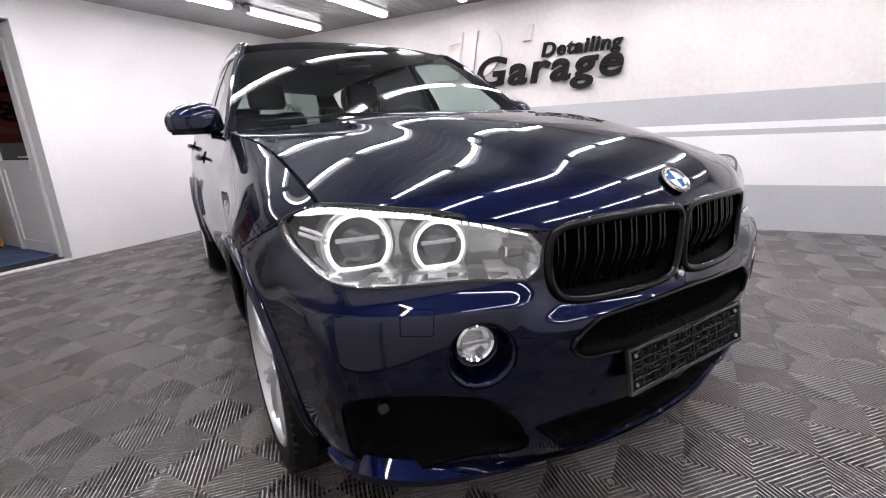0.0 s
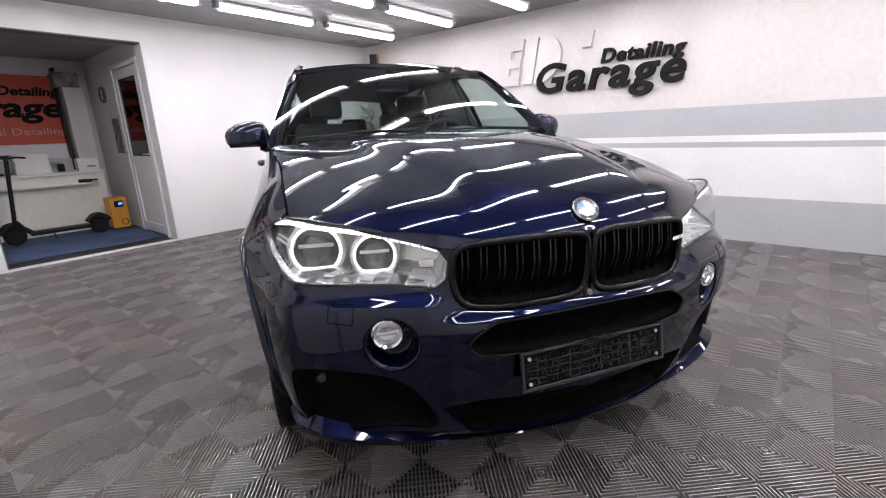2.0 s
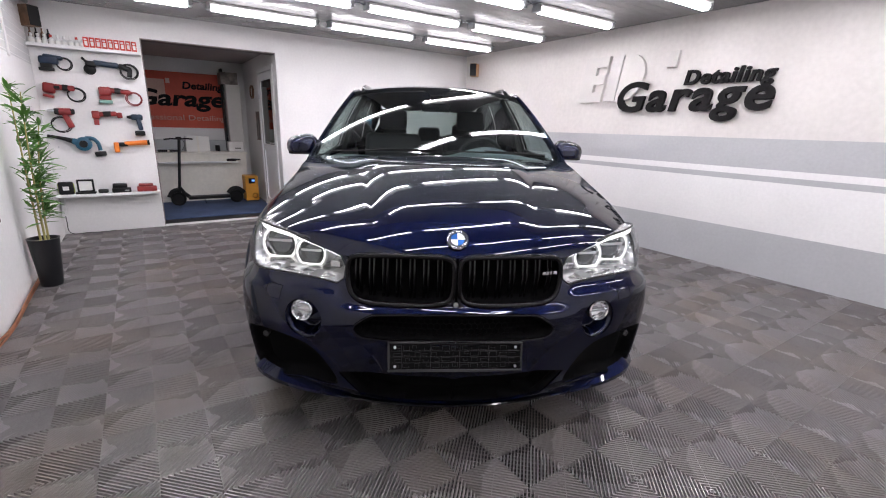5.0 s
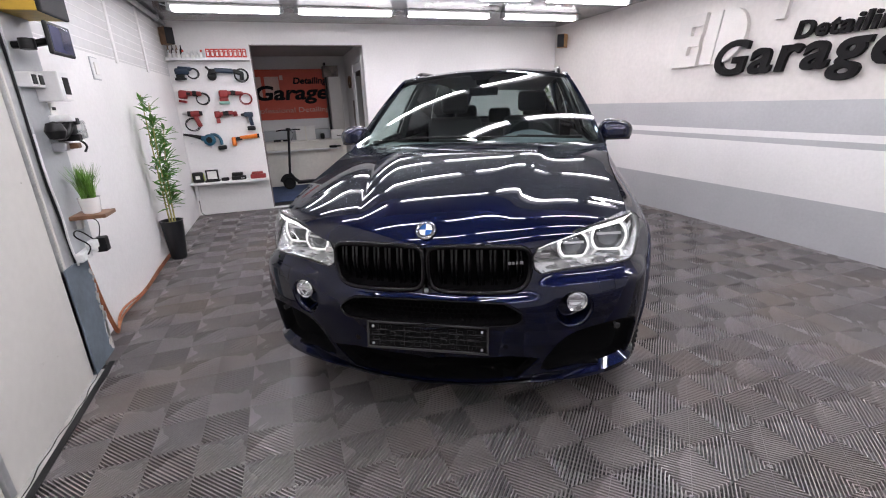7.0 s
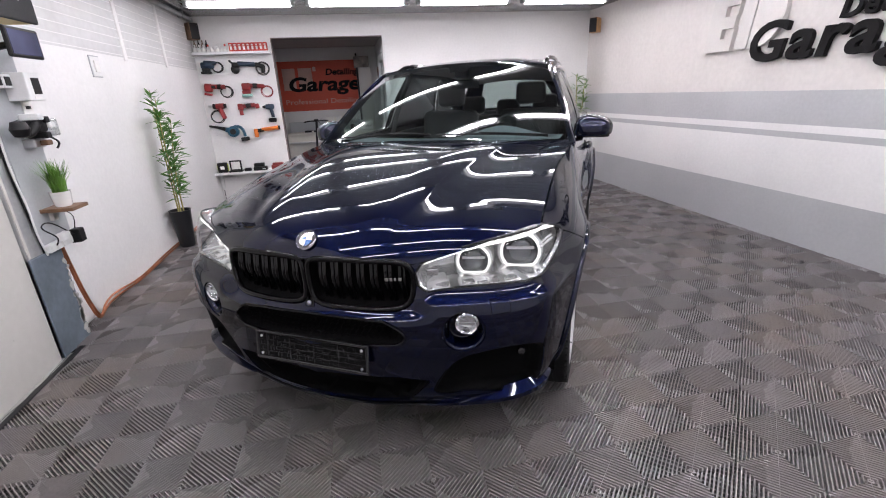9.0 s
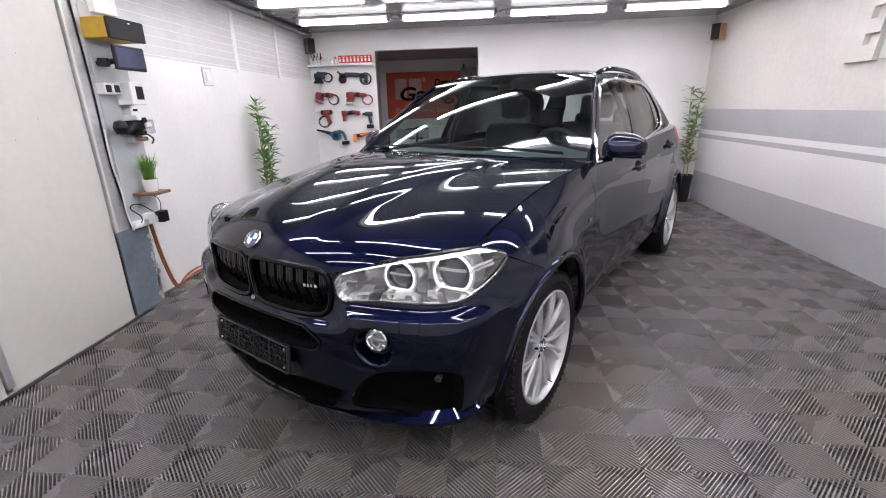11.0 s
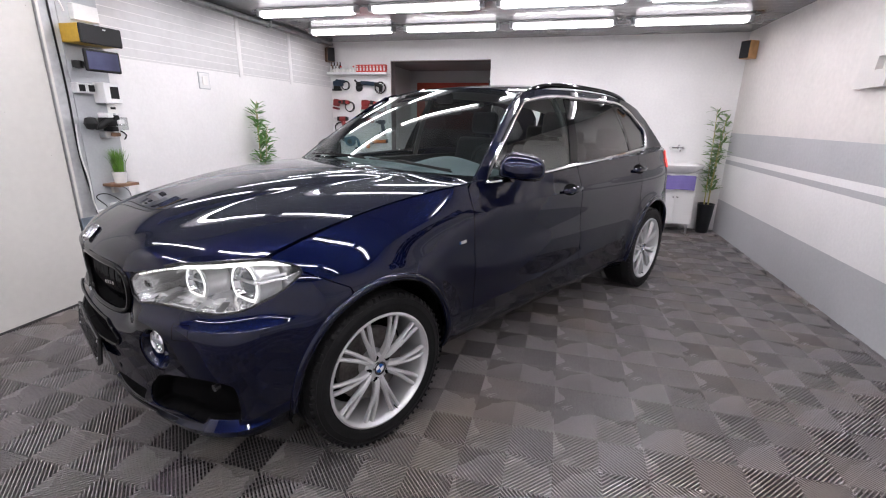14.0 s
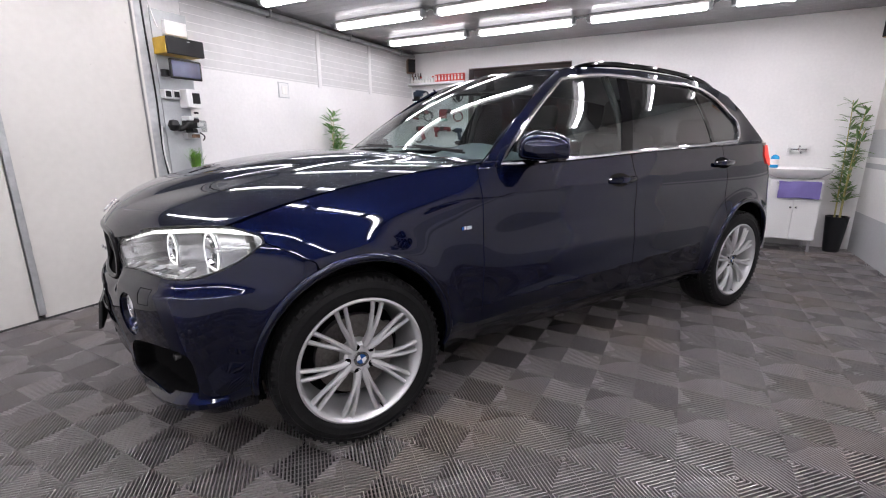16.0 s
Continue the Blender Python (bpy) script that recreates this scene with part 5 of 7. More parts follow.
def tile_geometry():
    """One tile's ribs: verts and faces, centred on a knot."""
    v, f = [], []
    n = 20
    for qx, qy in ((0, 0), (-1, 0), (0, -1), (-1, -1)):
        sx, sy = (1 if qx == 0 else -1), (1 if qy == 0 else -1)
        for i in range(n):
            c0, c1 = (i + .345) * 2 / n, (i + .655) * 2 / n
            if c0 <= 0.001:
                c0 = .001
            pts = clip_band(c0, min(c1, 1.999), False)
            k = len(v)
            mid = (c0 + c1) / 2
            for x, y in pts:
                v.append((sx * x * CELL, sy * y * CELL, 0.0))
            m_ = len(pts)
            for x, y in pts:
                w = .05 / n * (1 if x + y > mid else -1)
                v.append((sx * (x + w) * CELL, sy * (y + w) * CELL, -.0215))
            face = list(range(k, k + m_))
            if sx * sy < 0:
                face = face[::-1]
            f.append(face)
            for a in range(m_):
                b = (a + 1) % m_
                q = [k + a, k + m_ + a, k + m_ + b, k + b]
                f.append(q if sx * sy > 0 else q[::-1])
        # low ties between the ribs
        for i in range(-11, 12, 2):
            d, w = i / 12, .012
            quad = [(abs(d) + w, 0), (1, 1 - abs(d) - w), (1, 1 - abs(d) + w), (abs(d) - w, 0)]
            if d < 0:
                quad = [(y, x) for x, y in quad][::-1]
            k = len(v)
            for x, y in quad:
                v.append((sx * min(x, 1) * CELL, sy * min(y, 1) * CELL, -.0165))
            f.append([k, k + 1, k + 2, k + 3] if sx * sy > 0 else [k + 3, k + 2, k + 1, k])
        # the thin tie across the ribs
        k = len(v)
        t = .008
        for x, y in ((t, 0), (1, 1 - t), (1 - t, 1), (0, t)):
            v.append((sx * x * CELL, sy * y * CELL, -.0012))
        f.append([k, k + 1, k + 2, k + 3] if sx * sy > 0 else [k + 3, k + 2, k + 1, k])
    return v, f


tv, tf = tile_geometry()
X0, Y0 = 0.157, 0.008
cells = []
for i in range(-7, 10):
    for j in range(-10, 13):
        x, y = X0 + .4 * i, Y0 + .4 * j
        if x + .2 <= LEFT + .10 or x - .2 >= RIGHT or y + .2 <= FRONT or y - .2 >= BACK:
            continue
        cells.append((x, y))
inside = [c for c in cells if LEFT + .2 <= c[0] and c[0] + .2 <= RIGHT - .005 and c[1] - .2 >= FRONT and c[1] + .2 <= BACK]
inside.sort(key=lambda c: (c[0] - .6) ** 2 + (c[1] + .4) ** 2)
near, rest = inside[:300], inside[300:] + [c for c in cells if c not in set(inside)]
floor_ob = bpy.data.objects["floor"]
tile_me = mesh_of("floor_tile", tv, tf)
tile_me.materials.append(M["tile_rib"])
rng = random.Random(7)
for x, y in near:
    part("floor_tile", tile_me, None, floor_ob, at=Matrix.Translation((x, y, rng.uniform(-.0006, .0004))))
# the tiles cut along the walls, and those under the car's tail
bv, bf = [], []
arr = np.array(tv)
for x, y in rest:
    k = len(bv)
    p = arr + np.array([x, y, 0])
    p[:, 0] = np.clip(p[:, 0], LEFT + (.15 if y < .6 else .002), RIGHT - .001)
    p[:, 1] = np.clip(p[:, 1], FRONT, BACK - .002)
    bv.extend(map(tuple, p))
    bf.extend([[k + q for q in face] for face in tf])
edge = part("floor_tile_edge", mesh_of("floor_tile_edge", bv, bf), M["tile_rest"], floor_ob)
edge["kind"] = "stuff"

# ---- things in the garage ----
def add_mat(key, *a, **k):
    M[key] = shade(key, *a, **k)


add_mat("red_tool", (0.20, 0.014, 0.014), 0.4, vary=0.08, grain=120)
add_mat("teal_tool", (0.008, 0.075, 0.125), 0.4, vary=0.08, grain=120)
add_mat("navy_tool", (0.006, 0.020, 0.044), 0.4, vary=0.08, grain=120)
add_mat("orange_tool", (0.72, 0.19, 0.02), 0.4, vary=0.06, grain=120)
add_mat("foam_green", (0.25, 0.42, 0.36), 0.9, vary=0.1)
add_mat("yellow_green", (0.45, 0.50, 0.05), 0.5, vary=0.06)
add_mat("banner_red", (0.50, 0.062, 0.026), 0.55, vary=0.05, grain=30)
add_mat("copper", (0.50, 0.20, 0.10), 0.38, metal=0.8, vary=0.18, grain=30, stain=10)
add_mat("wood_light", (0.42, 0.24, 0.10), 0.45, vary=0.18, grain=14, stain=6)
add_mat("wood_dark", (0.16, 0.085, 0.045), 0.5, vary=0.25, grain=18, stain=8)
add_mat("cloth_black", (0.010, 0.010, 0.011), 0.8, vary=0.2, grain=400, bump=0.0004)
add_mat("galvanised", (0.42, 0.43, 0.43), 0.45, metal=0.5, vary=0.12, grain=25, stain=6)
add_mat("leaf", (0.11, 0.28, 0.045), 0.42, vary=0.35, grain=9, stain=4)
add_mat("leaf_dark", (0.160, 0.270, 0.090), 0.45, vary=0.35, grain=9, stain=4)
add_mat("grass", (0.12, 0.26, 0.035), 0.5, vary=0.3, grain=14, stain=8)
add_mat("bamboo", (0.40, 0.36, 0.13), 0.45, vary=0.2, grain=20, stain=12)
add_mat("pot_black", (0.010, 0.011, 0.013), 0.32, vary=0.1, grain=60)
add_mat("soil", (0.05, 0.035, 0.025), 0.95, vary=0.3, grain=120, bump=0.003)
add_mat("screen", (0.06, 0.065, 0.12), 0.12, vary=0.2, grain=4, stain=2)
add_mat("carpet_blue", (0.055, 0.085, 0.17), 0.95, vary=0.15, grain=300, bump=0.002)
add_mat("towel", (0.17, 0.14, 0.36), 0.95, vary=0.12, grain=250, bump=0.0015)
add_mat("soap", (0.02, 0.30, 0.62), 0.15, vary=0.04)
add_mat("ceramic", (0.80, 0.80, 0.79), 0.12, vary=0.01, coat=0.5)
add_mat("melamine", (0.76, 0.76, 0.75), 0.35, vary=0.02)
add_mat("counter", (0.78, 0.75, 0.68), 0.55, vary=0.05, grain=20)
add_mat("yellow_box", (0.62, 0.28, 0.03), 0.4, vary=0.05)
add_mat("yellow_ply", (0.46, 0.29, 0.03), 0.5, vary=0.12, grain=40)
add_mat("paper", (0.78, 0.77, 0.74), 0.8, vary=0.03)
# white print dimmed in its colour, as the banner hangs in shade
add_mat("dim_print", (0.50, 0.33, 0.28), 0.8, vary=0.08)
add_mat("photo", (0.20, 0.17, 0.15), 0.6, vary=0.4, grain=12, stain=8)
add_mat("red_box", (0.60, 0.05, 0.035), 0.5, vary=0.06)
M["dial"] = glowing("display_blue", (0.15, 0.35, 1.0), 1.2)
M["smoke"] = glass_of("clear_pane", (0.80, 0.82, 0.82))


def wall_thing(name, label, cat, at, group="", m=None):
    return empty(name, m if m is not None else Matrix.Translation(at), label, cat, group)


# --- left wall: steel gate, post, board ---
GL = -2.17
GATE_TURN = Matrix.Translation((-2.115, .478, 0)) @ Matrix.Rotation(math.radians(1.6), 4, "Z") @ Matrix.Translation((2.115, -.478, 0))
gate = empty("steel_gate", GATE_TURN @ Matrix.Translation((GL, 0, 0)), "white lacquered steel gate leaf with screws", "gate")
for y0, y1, x in ((-.455, .478, .040), (-2.6, -.500, .052)):
    part("gate_leaf", box((.0, y0, -.016), (x, y1, 2.45), .004), M["steel_white"], gate)
part("gate_seam", box((.03, -.492, .020), (.064, -.452, 2.45), .004), M["galvanised"], gate, "bare metal edge strip")
rng = random.Random(11)
for i in range(14):
    y, z = rng.uniform(-.40, .45), rng.uniform(.2, 2.2)
    part("screw", lathe([(0, .003), (.004, .002), (.005, 0)], 8, Matrix.Translation((.040, y, z)) @ Matrix.Rotation(math.pi / 2, 4, "Y")), M["steel_white"], gate)
sill = structure("door_sill", box((LEFT, -2.6, -.060), (GL + .085, .56, -.018), .003), M["concrete"], "cracked bare concrete sill under the gate", "sill")
sill.matrix_basis = GATE_TURN
crack = [(GL + .056 + .007 * math.sin(y * 9) + .004 * math.sin(y * 31), y, -.0182) for y in np.linspace(-1.2, .5, 50)]
part("crack", tube(crack, .0028, 4), M["dark"], sill)
part("edge_strip", box((GL + .085, -2.6, -.060), (GL + .118, .60, .004), .003), M["black"], sill, "black rubber edge strip")
post = empty("steel_post", (GL, .52, 0), "grey galvanised steel post beside the gate", "post")
part("post_body", box((.0, -.038, 0), (.055, .098, 2.50), .004), M["galvanised"], post)
part("post_lip", box((.055, -.038, .645), (.062, -.020, 2.50), .002), M["steel_white"], post)
structure("wall_base_paint", box((LEFT - .01, .482, -.01), (GL + .059, .78, .64), .006), M["blue_grey"], "blue-grey painted lower wall with chipped plaster", "wall")
chip = bmesh.new()
rng = random.Random(3)
for i in range(26):
    z = rng.uniform(.02, .55)
    y = .78 - .018 * abs(math.sin(z * 13)) + rng.uniform(-.012, .006)
    r = rng.uniform(.008, .024)
    add_prism(chip, [(r * math.cos(a) * rng.uniform(.6, 1.2), r * math.sin(a) * rng.uniform(.8, 1.6)) for a in np.linspace(0, 2 * math.pi, 7, endpoint=False)], .004, Matrix.Translation((GL + .058, y, z)) @ Matrix.Rotation(math.pi / 2, 4, "Y") @ Matrix.Rotation(rng.uniform(0, 3), 4, "Z"))
tagged(part("chipped_plaster", chip, M["concrete"]), "chipped pale plaster flakes on the wall edge", "plaster", kind="stuff")
board = tagged(part("grey_board", box((LEFT + .001, .620, .62), (GL + .057, .93, 2.28), .003), M["grey_board"]), "tall grey lacquered wall board with switches", "board")
BX = GL + .055

soundbar = wall_thing("loudspeaker", "yellow-sided black loudspeaker bar above a screen", "speaker", (BX, .777, 1.988))
part("cabinet", box((.0, -.163, -.062), (.165, .158, .064), .004), M["yellow_ply"], soundbar, "yellow plywood body")
part("grille_cloth", box((.163, -.160, -.066), (.187, .162, .066), .008), M["cloth_black"], soundbar, "black cloth front")
part("name_mark", box((.187, .012, .040), (.189, .035, .047)), M["satin"], soundbar)
tab = wall_thing("tablet", "black framed tablet screen on a wall arm", "tablet", (BX, .755, 1.808))
part("frame", box((.165, -.140, -.078), (.186, .140, .078), .010), M["black"], tab)
part("display", box((.1855, -.122, -.062), (.188, .122, .062), .002), M["screen"], tab, "dim bluish display")
part("bracket", tube([(.0, -.08, -.03), (.08, -.10, -.03), (.17, -.03, .0)], .018, 8), M["black"], tab, smooth=True)
part("bracket_head", lathe([(0, -.03), (.034, -.025), (.034, .025), (0, .03)], 16, Matrix.Translation((.08, -.12, -.03))), M["black"], tab, smooth=True)
wb_ = wall_thing("junction_box", "white plastic junction box over the speaker", "box", (BX, .80, 2.15))
part("body", box((.0, -.095, -.055), (.05, .095, .055), .006), M["white_plastic"], wb_)
for y in (.650, .722):
    sw = wall_thing("light_switch", "white framed dark rocker switch", "switch", (BX, y, 1.615), "switches on the board")
    part("plate", box((-.003, -.034, -.036), (.060, .034, .036), .005), M["white_plastic"], sw)
    part("rocker", box((.058, -.023, -.024), (.064, .023, .024), .003), M["black"], sw, "dark rocker")
mtr = wall_thing("meter_box", "white electricity meter box with a dark window", "meter", (BX, .845, 1.585))
part("case", box((.0, -.070, -.075), (.115, .070, .078), .006), M["white_plastic"], mtr)
part("window", box((.114, -.022, -.040), (.118, .048, .050), .002), M["black"], mtr)
part("label", box((.114, -.03, -.066), (.117, .03, -.052)), M["paper"], mtr)
note = wall_thing("note_card", "small white card on the wall board", "card", (BX, .91, 1.475))
part("card", box((.0, -.045, -.040), (.006, .045, .040), .001), M["paper"], note)
part("print_bar", box((.006, -.02, -.01), (.0068, .025, .008)), M["black"], note)
holder2 = wall_thing("plug_cluster", "black round plug and adapters clipped under a clear cover", "plugs", (BX, .79, 1.35))
part("ball", lathe([(0, -.05), (.034, -.04), (.048, 0), (.034, .04), (0, .05)], 20, Matrix.Translation((.085, -.145, .008))), M["black"], holder2, smooth=True)
part("arm", tube(smooth_path([(.085, -.14, .0), (.09, -.10, -.02), (.10, -.06, .0), (.10, -.02, .03)], 12), .024, 10), M["black"], holder2, smooth=True)
part("body", box((.02, -.04, -.02), (.12, .05, .055), .014), M["black"], holder2, smooth=True)
for y_, z_, w_, mt_ in ((-.015, .070, .024, "white_plastic"), (.035, .052, .022, "black"), (.07, .020, .026, "white_plastic"), (.05, -.030, .022, "satin"), (.01, -.035, .024, "black")):
    part("adapter", box((.03, y_ - w_, z_ - .018), (.135, y_ + w_, z_ + .018), .006), M[mt_], holder2)
part("jaw", box((.05, .055, -.045), (.135, .125, .055), .008), M["smoke"], holder2, "clear plastic cover")
part("plate", box((.0, -.03, -.105), (.07, .075, -.055), .008), M["satin"], holder2)
part("lower_clip", box((.06, .01, -.095), (.11, .065, -.065), .006), M["wood_dark"], holder2)
part("plug_lead", tube(smooth_path([(.10, .07, -.05), (.12, .10, -.09), (.11, .085, -.12)], 12), .006, 6), M["black"], holder2, smooth=True)
shelf = wall_thing("wall_shelf", "small brown wooden wall shelf", "shelf", (GL, .79, .875))
part("board", box((.05, -.085, -.012), (.235, .090, .010), .003), M["wood_dark"], shelf)
part("bracket", box((.05, -.02, -.075), (.085, .02, -.012), .003), M["steel_white"], shelf)


def grass_pot(at):
    e = empty("potted_grass", at, "bright green artificial grass in a white pot", "plant")
    part("pot", lathe([(0, 0), (.040, 0), (.046, .01), (.054, .085), (.056, .092), (.050, .092), (.046, .078), (0, .076)], 28), M["ceramic"], e, "round white pot", smooth=True)
    f = bmesh.new()
    r = random.Random(5)
    for i in range(210):
        a, lean, h = r.uniform(0, 2 * math.pi), r.uniform(.0, .10), r.uniform(.13, .225)
        b = Vector((r.uniform(-.03, .03), r.uniform(-.03, .03), .075))
        d = Vector((math.cos(a), math.sin(a), 0))
        w = Vector((-d.y, d.x, 0)) * .0026
        p = [b, b + d * lean * .35 + Vector((0, 0, h * .55)), b + d * lean + Vector((0, 0, h))]
        v = [f.verts.new(p[0] - w), f.verts.new(p[0] + w), f.verts.new(p[1] - w), f.verts.new(p[1] + w), f.verts.new(p[2])]
        f.faces.new((v[0], v[1], v[3], v[2]))
        f.faces.new((v[2], v[3], v[4]))
    part("blades", f, M["grass"], e, "thin upright green blades")
    return e


grass_pot((GL + .145, .795, .885))
plug = wall_thing("power_strip", "white power strip with plugs and a black charger", "power strip", (BX, .72, .66))
part("strip", box((.0, -.10, -.028), (.045, .14, .022), .008), M["white_plastic"], plug)
for y in (-.07, -.015, .04):
    part("socket", lathe([(0, .004), (.018, .004), (.021, .0)], 16, Matrix.Translation((.045, y, -.003)) @ Matrix.Rotation(math.pi / 2, 4, "Y")), M["melamine"], plug)
part("charger", box((.03, .13, -.035), (.09, .20, .055), .008), M["black"], plug, "black plug-in charger")
part("adapter", box((.04, -.02, .02), (.085, .06, .07), .008), M["white_plastic"], plug)
part("plug_cable", tube(smooth_path([(.06, -.06, .01), (.09, -.09, .07), (.05, -.12, .13), (.03, -.05, .15), (.04, .05, .10), (.06, .12, .03)], 24), .004, 6), M["black"], plug)
part("hanging_cable", tube(smooth_path([(.05, .17, .05), (.08, .13, .16), (.05, .05, .21)], 14), .003, 6), M["black"], plug)
# cables on the post and round the board
for pts, r, mt, lab in (([(.06, .56, 2.50), (.062, .565, 2.0), (.06, .575, 1.5), (.062, .570, 1.1), (.064, .60, .80), (.060, .62, .64)], .007, "black", "black cable along the steel post"),
                        ([(.075, .60, 2.50), (.08, .62, 2.25), (.07, .66, 2.14)], .006, "white_plastic", "white cable from the ceiling"),
                        ([(.07, .58, 1.35), (.075, .575, 1.05), (.075, .59, .95), (.07, .60, .75), (.068, .63, .62)], .006, "white_plastic", "white cable down the grey board")):
    c = tagged(part("cable", tube(smooth_path([(GL + x, y, z) for x, y, z in pts], 40), r, 6), M[mt], smooth=True), lab, "cable")
for off in (0, .022):
    pts = [(LEFT + .05, .86 + off * .4, .64), (LEFT + .055, .88 + off, .40), (LEFT + .06, .94 + off, .12), (LEFT + .06, .99 + off, .02 + off * .3), (LEFT + .035, 1.12, .014 + off), (LEFT + .03, 1.6, .016 + off), (LEFT + .03, 2.2, .014 + off), (LEFT + .025, 2.75, .016 + off), (LEFT + .02, 3.4, .016 + off)]
    tagged(part("copper_pipe", tube(smooth_path(pts, 90), .0080, 8), M["copper"], smooth=True), "bright copper pipe running along the wall foot", "pipe", "copper pipes")
thermo = wall_thing("thermostat", "small square white wall thermostat", "thermostat", (LEFT, 2.06, 1.775))
part("plate", box((.0, -.068, -.075), (.012, .068, .075), .004), M["white_plastic"], thermo)
part("inset", box((.011, -.036, -.045), (.022, .036, .045), .004), M["paper"], thermo)
part("surround", box((.0, -.076, -.083), (.008, .076, .083), .003), M["grey_board"], thermo, "grey surround")
# panel joints and battens of the upper wall
wl = bpy.data.objects["wall_left"]
part("cladding", box((LEFT - .01, .95, 1.885), (LEFT + .0015, 4.79, 2.53)), M["cladding"], wl, "boarded upper wall, toned greyer for its weaker light")
for i in range(9):
    part("panel_joint", box((LEFT - .002, .95, 1.90 + .072 * i), (LEFT + .0035, 4.79, 1.906 + .072 * i), 0), M["plaster"], wl)
for y in (2.65, 3.67):
    part("batten", box((LEFT - .002, y - .03, 1.86), (LEFT + .014, y + .03, 2.50), .004), M["plaster"], wl)
tagged(part("ceiling_pipe", tube([(LEFT + .05, y, HIGH - .045) for y in (-.2, 2.0, 4.79)], .026, 12), M["galvanised"], smooth=True), "grey pipe under the ceiling edge", "pipe")
for y in (.6, 1.9, 3.2, 4.4):
    tagged(part("pipe_clip", box((LEFT + .015, y - .012, HIGH - .078), (LEFT + .085, y + .012, HIGH), .004), M["galvanised"]), "metal clip holding the ceiling pipe", "clip", "pipe clips")

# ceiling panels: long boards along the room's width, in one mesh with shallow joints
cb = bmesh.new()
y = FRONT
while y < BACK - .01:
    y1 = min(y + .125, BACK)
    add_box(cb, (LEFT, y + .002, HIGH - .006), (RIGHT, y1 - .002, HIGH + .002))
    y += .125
structure("ceiling_lining", cb, M["ceiling"], "glossy plastic ceiling boards, their white greyed to look dimmer", "ceiling")


# --- socket strip in the corner, and its lead ---
strip_ = empty("socket_strip", (LEFT + .035, BACK - .001, .22), "white upright socket strip in the room corner", "power strip")
part("strip", box((-.024, -.040, .0), (.024, .0, .225), .008), M["white_plastic"], strip_)
for z in (.05, .11, .17):
    part("socket", lathe([(0, .002), (.015, .002), (.018, .0)], 16, Matrix.Translation((0, -.041, z)) @ Matrix.Rotation(math.pi / 2, 4, "X")), M["melamine"], strip_)
part("lead", tube(smooth_path([(0, -.02, .002), (.002, -.024, -.10), (.012, -.03, -.19), (.05, -.05, -.213), (.16, -.035, -.214), (.30, -.055, -.214), (.46, -.03, -.214)], 40), .0045, 6), M["black"], strip_, "dark lead along the wall foot", smooth=True)
# --- bamboo plants ---
def leaf_mesh(name, length, width, droop):
    v, f = [], []
    for i, (t, w) in enumerate(((0, .12), (.25, .85), (.55, .95), (.85, .4), (1, .0))):
        z = -droop * t * t
        v += [(length * t, -width * w / 2, z), (length * t, 0, z - width * .12), (length * t, width * w / 2, z)]
        if i:
            k = 3 * i
            f += [(k - 3, k - 2, k + 1, k), (k - 2, k - 1, k + 2, k + 1)]
    return mesh_of(name, v, f, smooth=True)


LEAVES = [leaf_mesh("leaf", l, w, d) for l, w, d in ((.115, .028, .02), (.135, .031, .035), (.095, .026, .01))]


def bamboo(at, seed, height, tilt, count, mt, label):
    e = empty("bamboo_plant", at, label, "plant", "bamboo plants")
    r = random.Random(seed)
    part("pot", lathe([(0, 0), (.070, 0), (.075, .01), (.104, .395), (.109, .40), (.099, .40), (.095, .37), (0, .365)], 36), M["pot_black"], e, "tall tapered black pot", smooth=True)
    part("soil", lathe([(0, .372), (.095, .37)], 20), M["soil"], e)
    meshes = []
    for me in LEAVES:
        c = me.copy()
        c.materials.append(mt)
        meshes.append(c)
    for k, (ox, oy, lx, ly, hh) in enumerate(((-.02, .02, .0, .04, 1.0), (.015, -.02, .05, -.06, .95), (.03, .02, .09, .01, .82))):
        n = 10
        pts = [(ox + lx * t * t + tilt[0] * t, oy + ly * t * t + tilt[1] * t, .36 + (height * hh - .36) * t) for t in np.linspace(0, 1, n)]
        st = part("stem", tube(smooth_path(pts, 24), list(np.linspace(.0085, .0035, 24)), 8), M["bamboo"], e, "slender green stem", smooth=True)
        path = smooth_path(pts, 60)
        for i in range(count):
            t = .18 + .82 * (i + r.random()) / count
            p = path[min(59, int(t * 59))]
            a0 = r.uniform(0, 2 * math.pi)
            for q in range(r.choice((3, 4, 5))):
                a = a0 + r.uniform(-1.0, 1.0)
                rot = Matrix.Rotation(a, 4, "Z") @ Matrix.Rotation(-r.uniform(-.05, 1.05), 4, "Y") @ Matrix.Rotation(r.uniform(-.6, .6), 4, "X")
                base = Vector(p) + Vector((math.cos(a), math.sin(a), 0)) * r.uniform(.005, .03)
                tip = (at[0] + base.x + .17 * math.cos(a), at[1] + base.y + .17 * math.sin(a))
                if tip[0] < LEFT + .005 or tip[0] > RIGHT - .005 or tip[1] > BACK - .005:
                    a += math.pi * r.uniform(.75, 1.25)
                    rot = Matrix.Rotation(a, 4, "Z") @ Matrix.Rotation(-r.uniform(-.1, .95), 4, "Y") @ Matrix.Rotation(r.uniform(-.6, .6), 4, "X")
                    base = Vector(p) + Vector((math.cos(a), math.sin(a), 0)) * .01
                part("leaf", r.choice(meshes), None, e, at=Matrix.Translation(base) @ rot @ Matrix.Scale(r.uniform(.7, 1.1), 4))
    return e


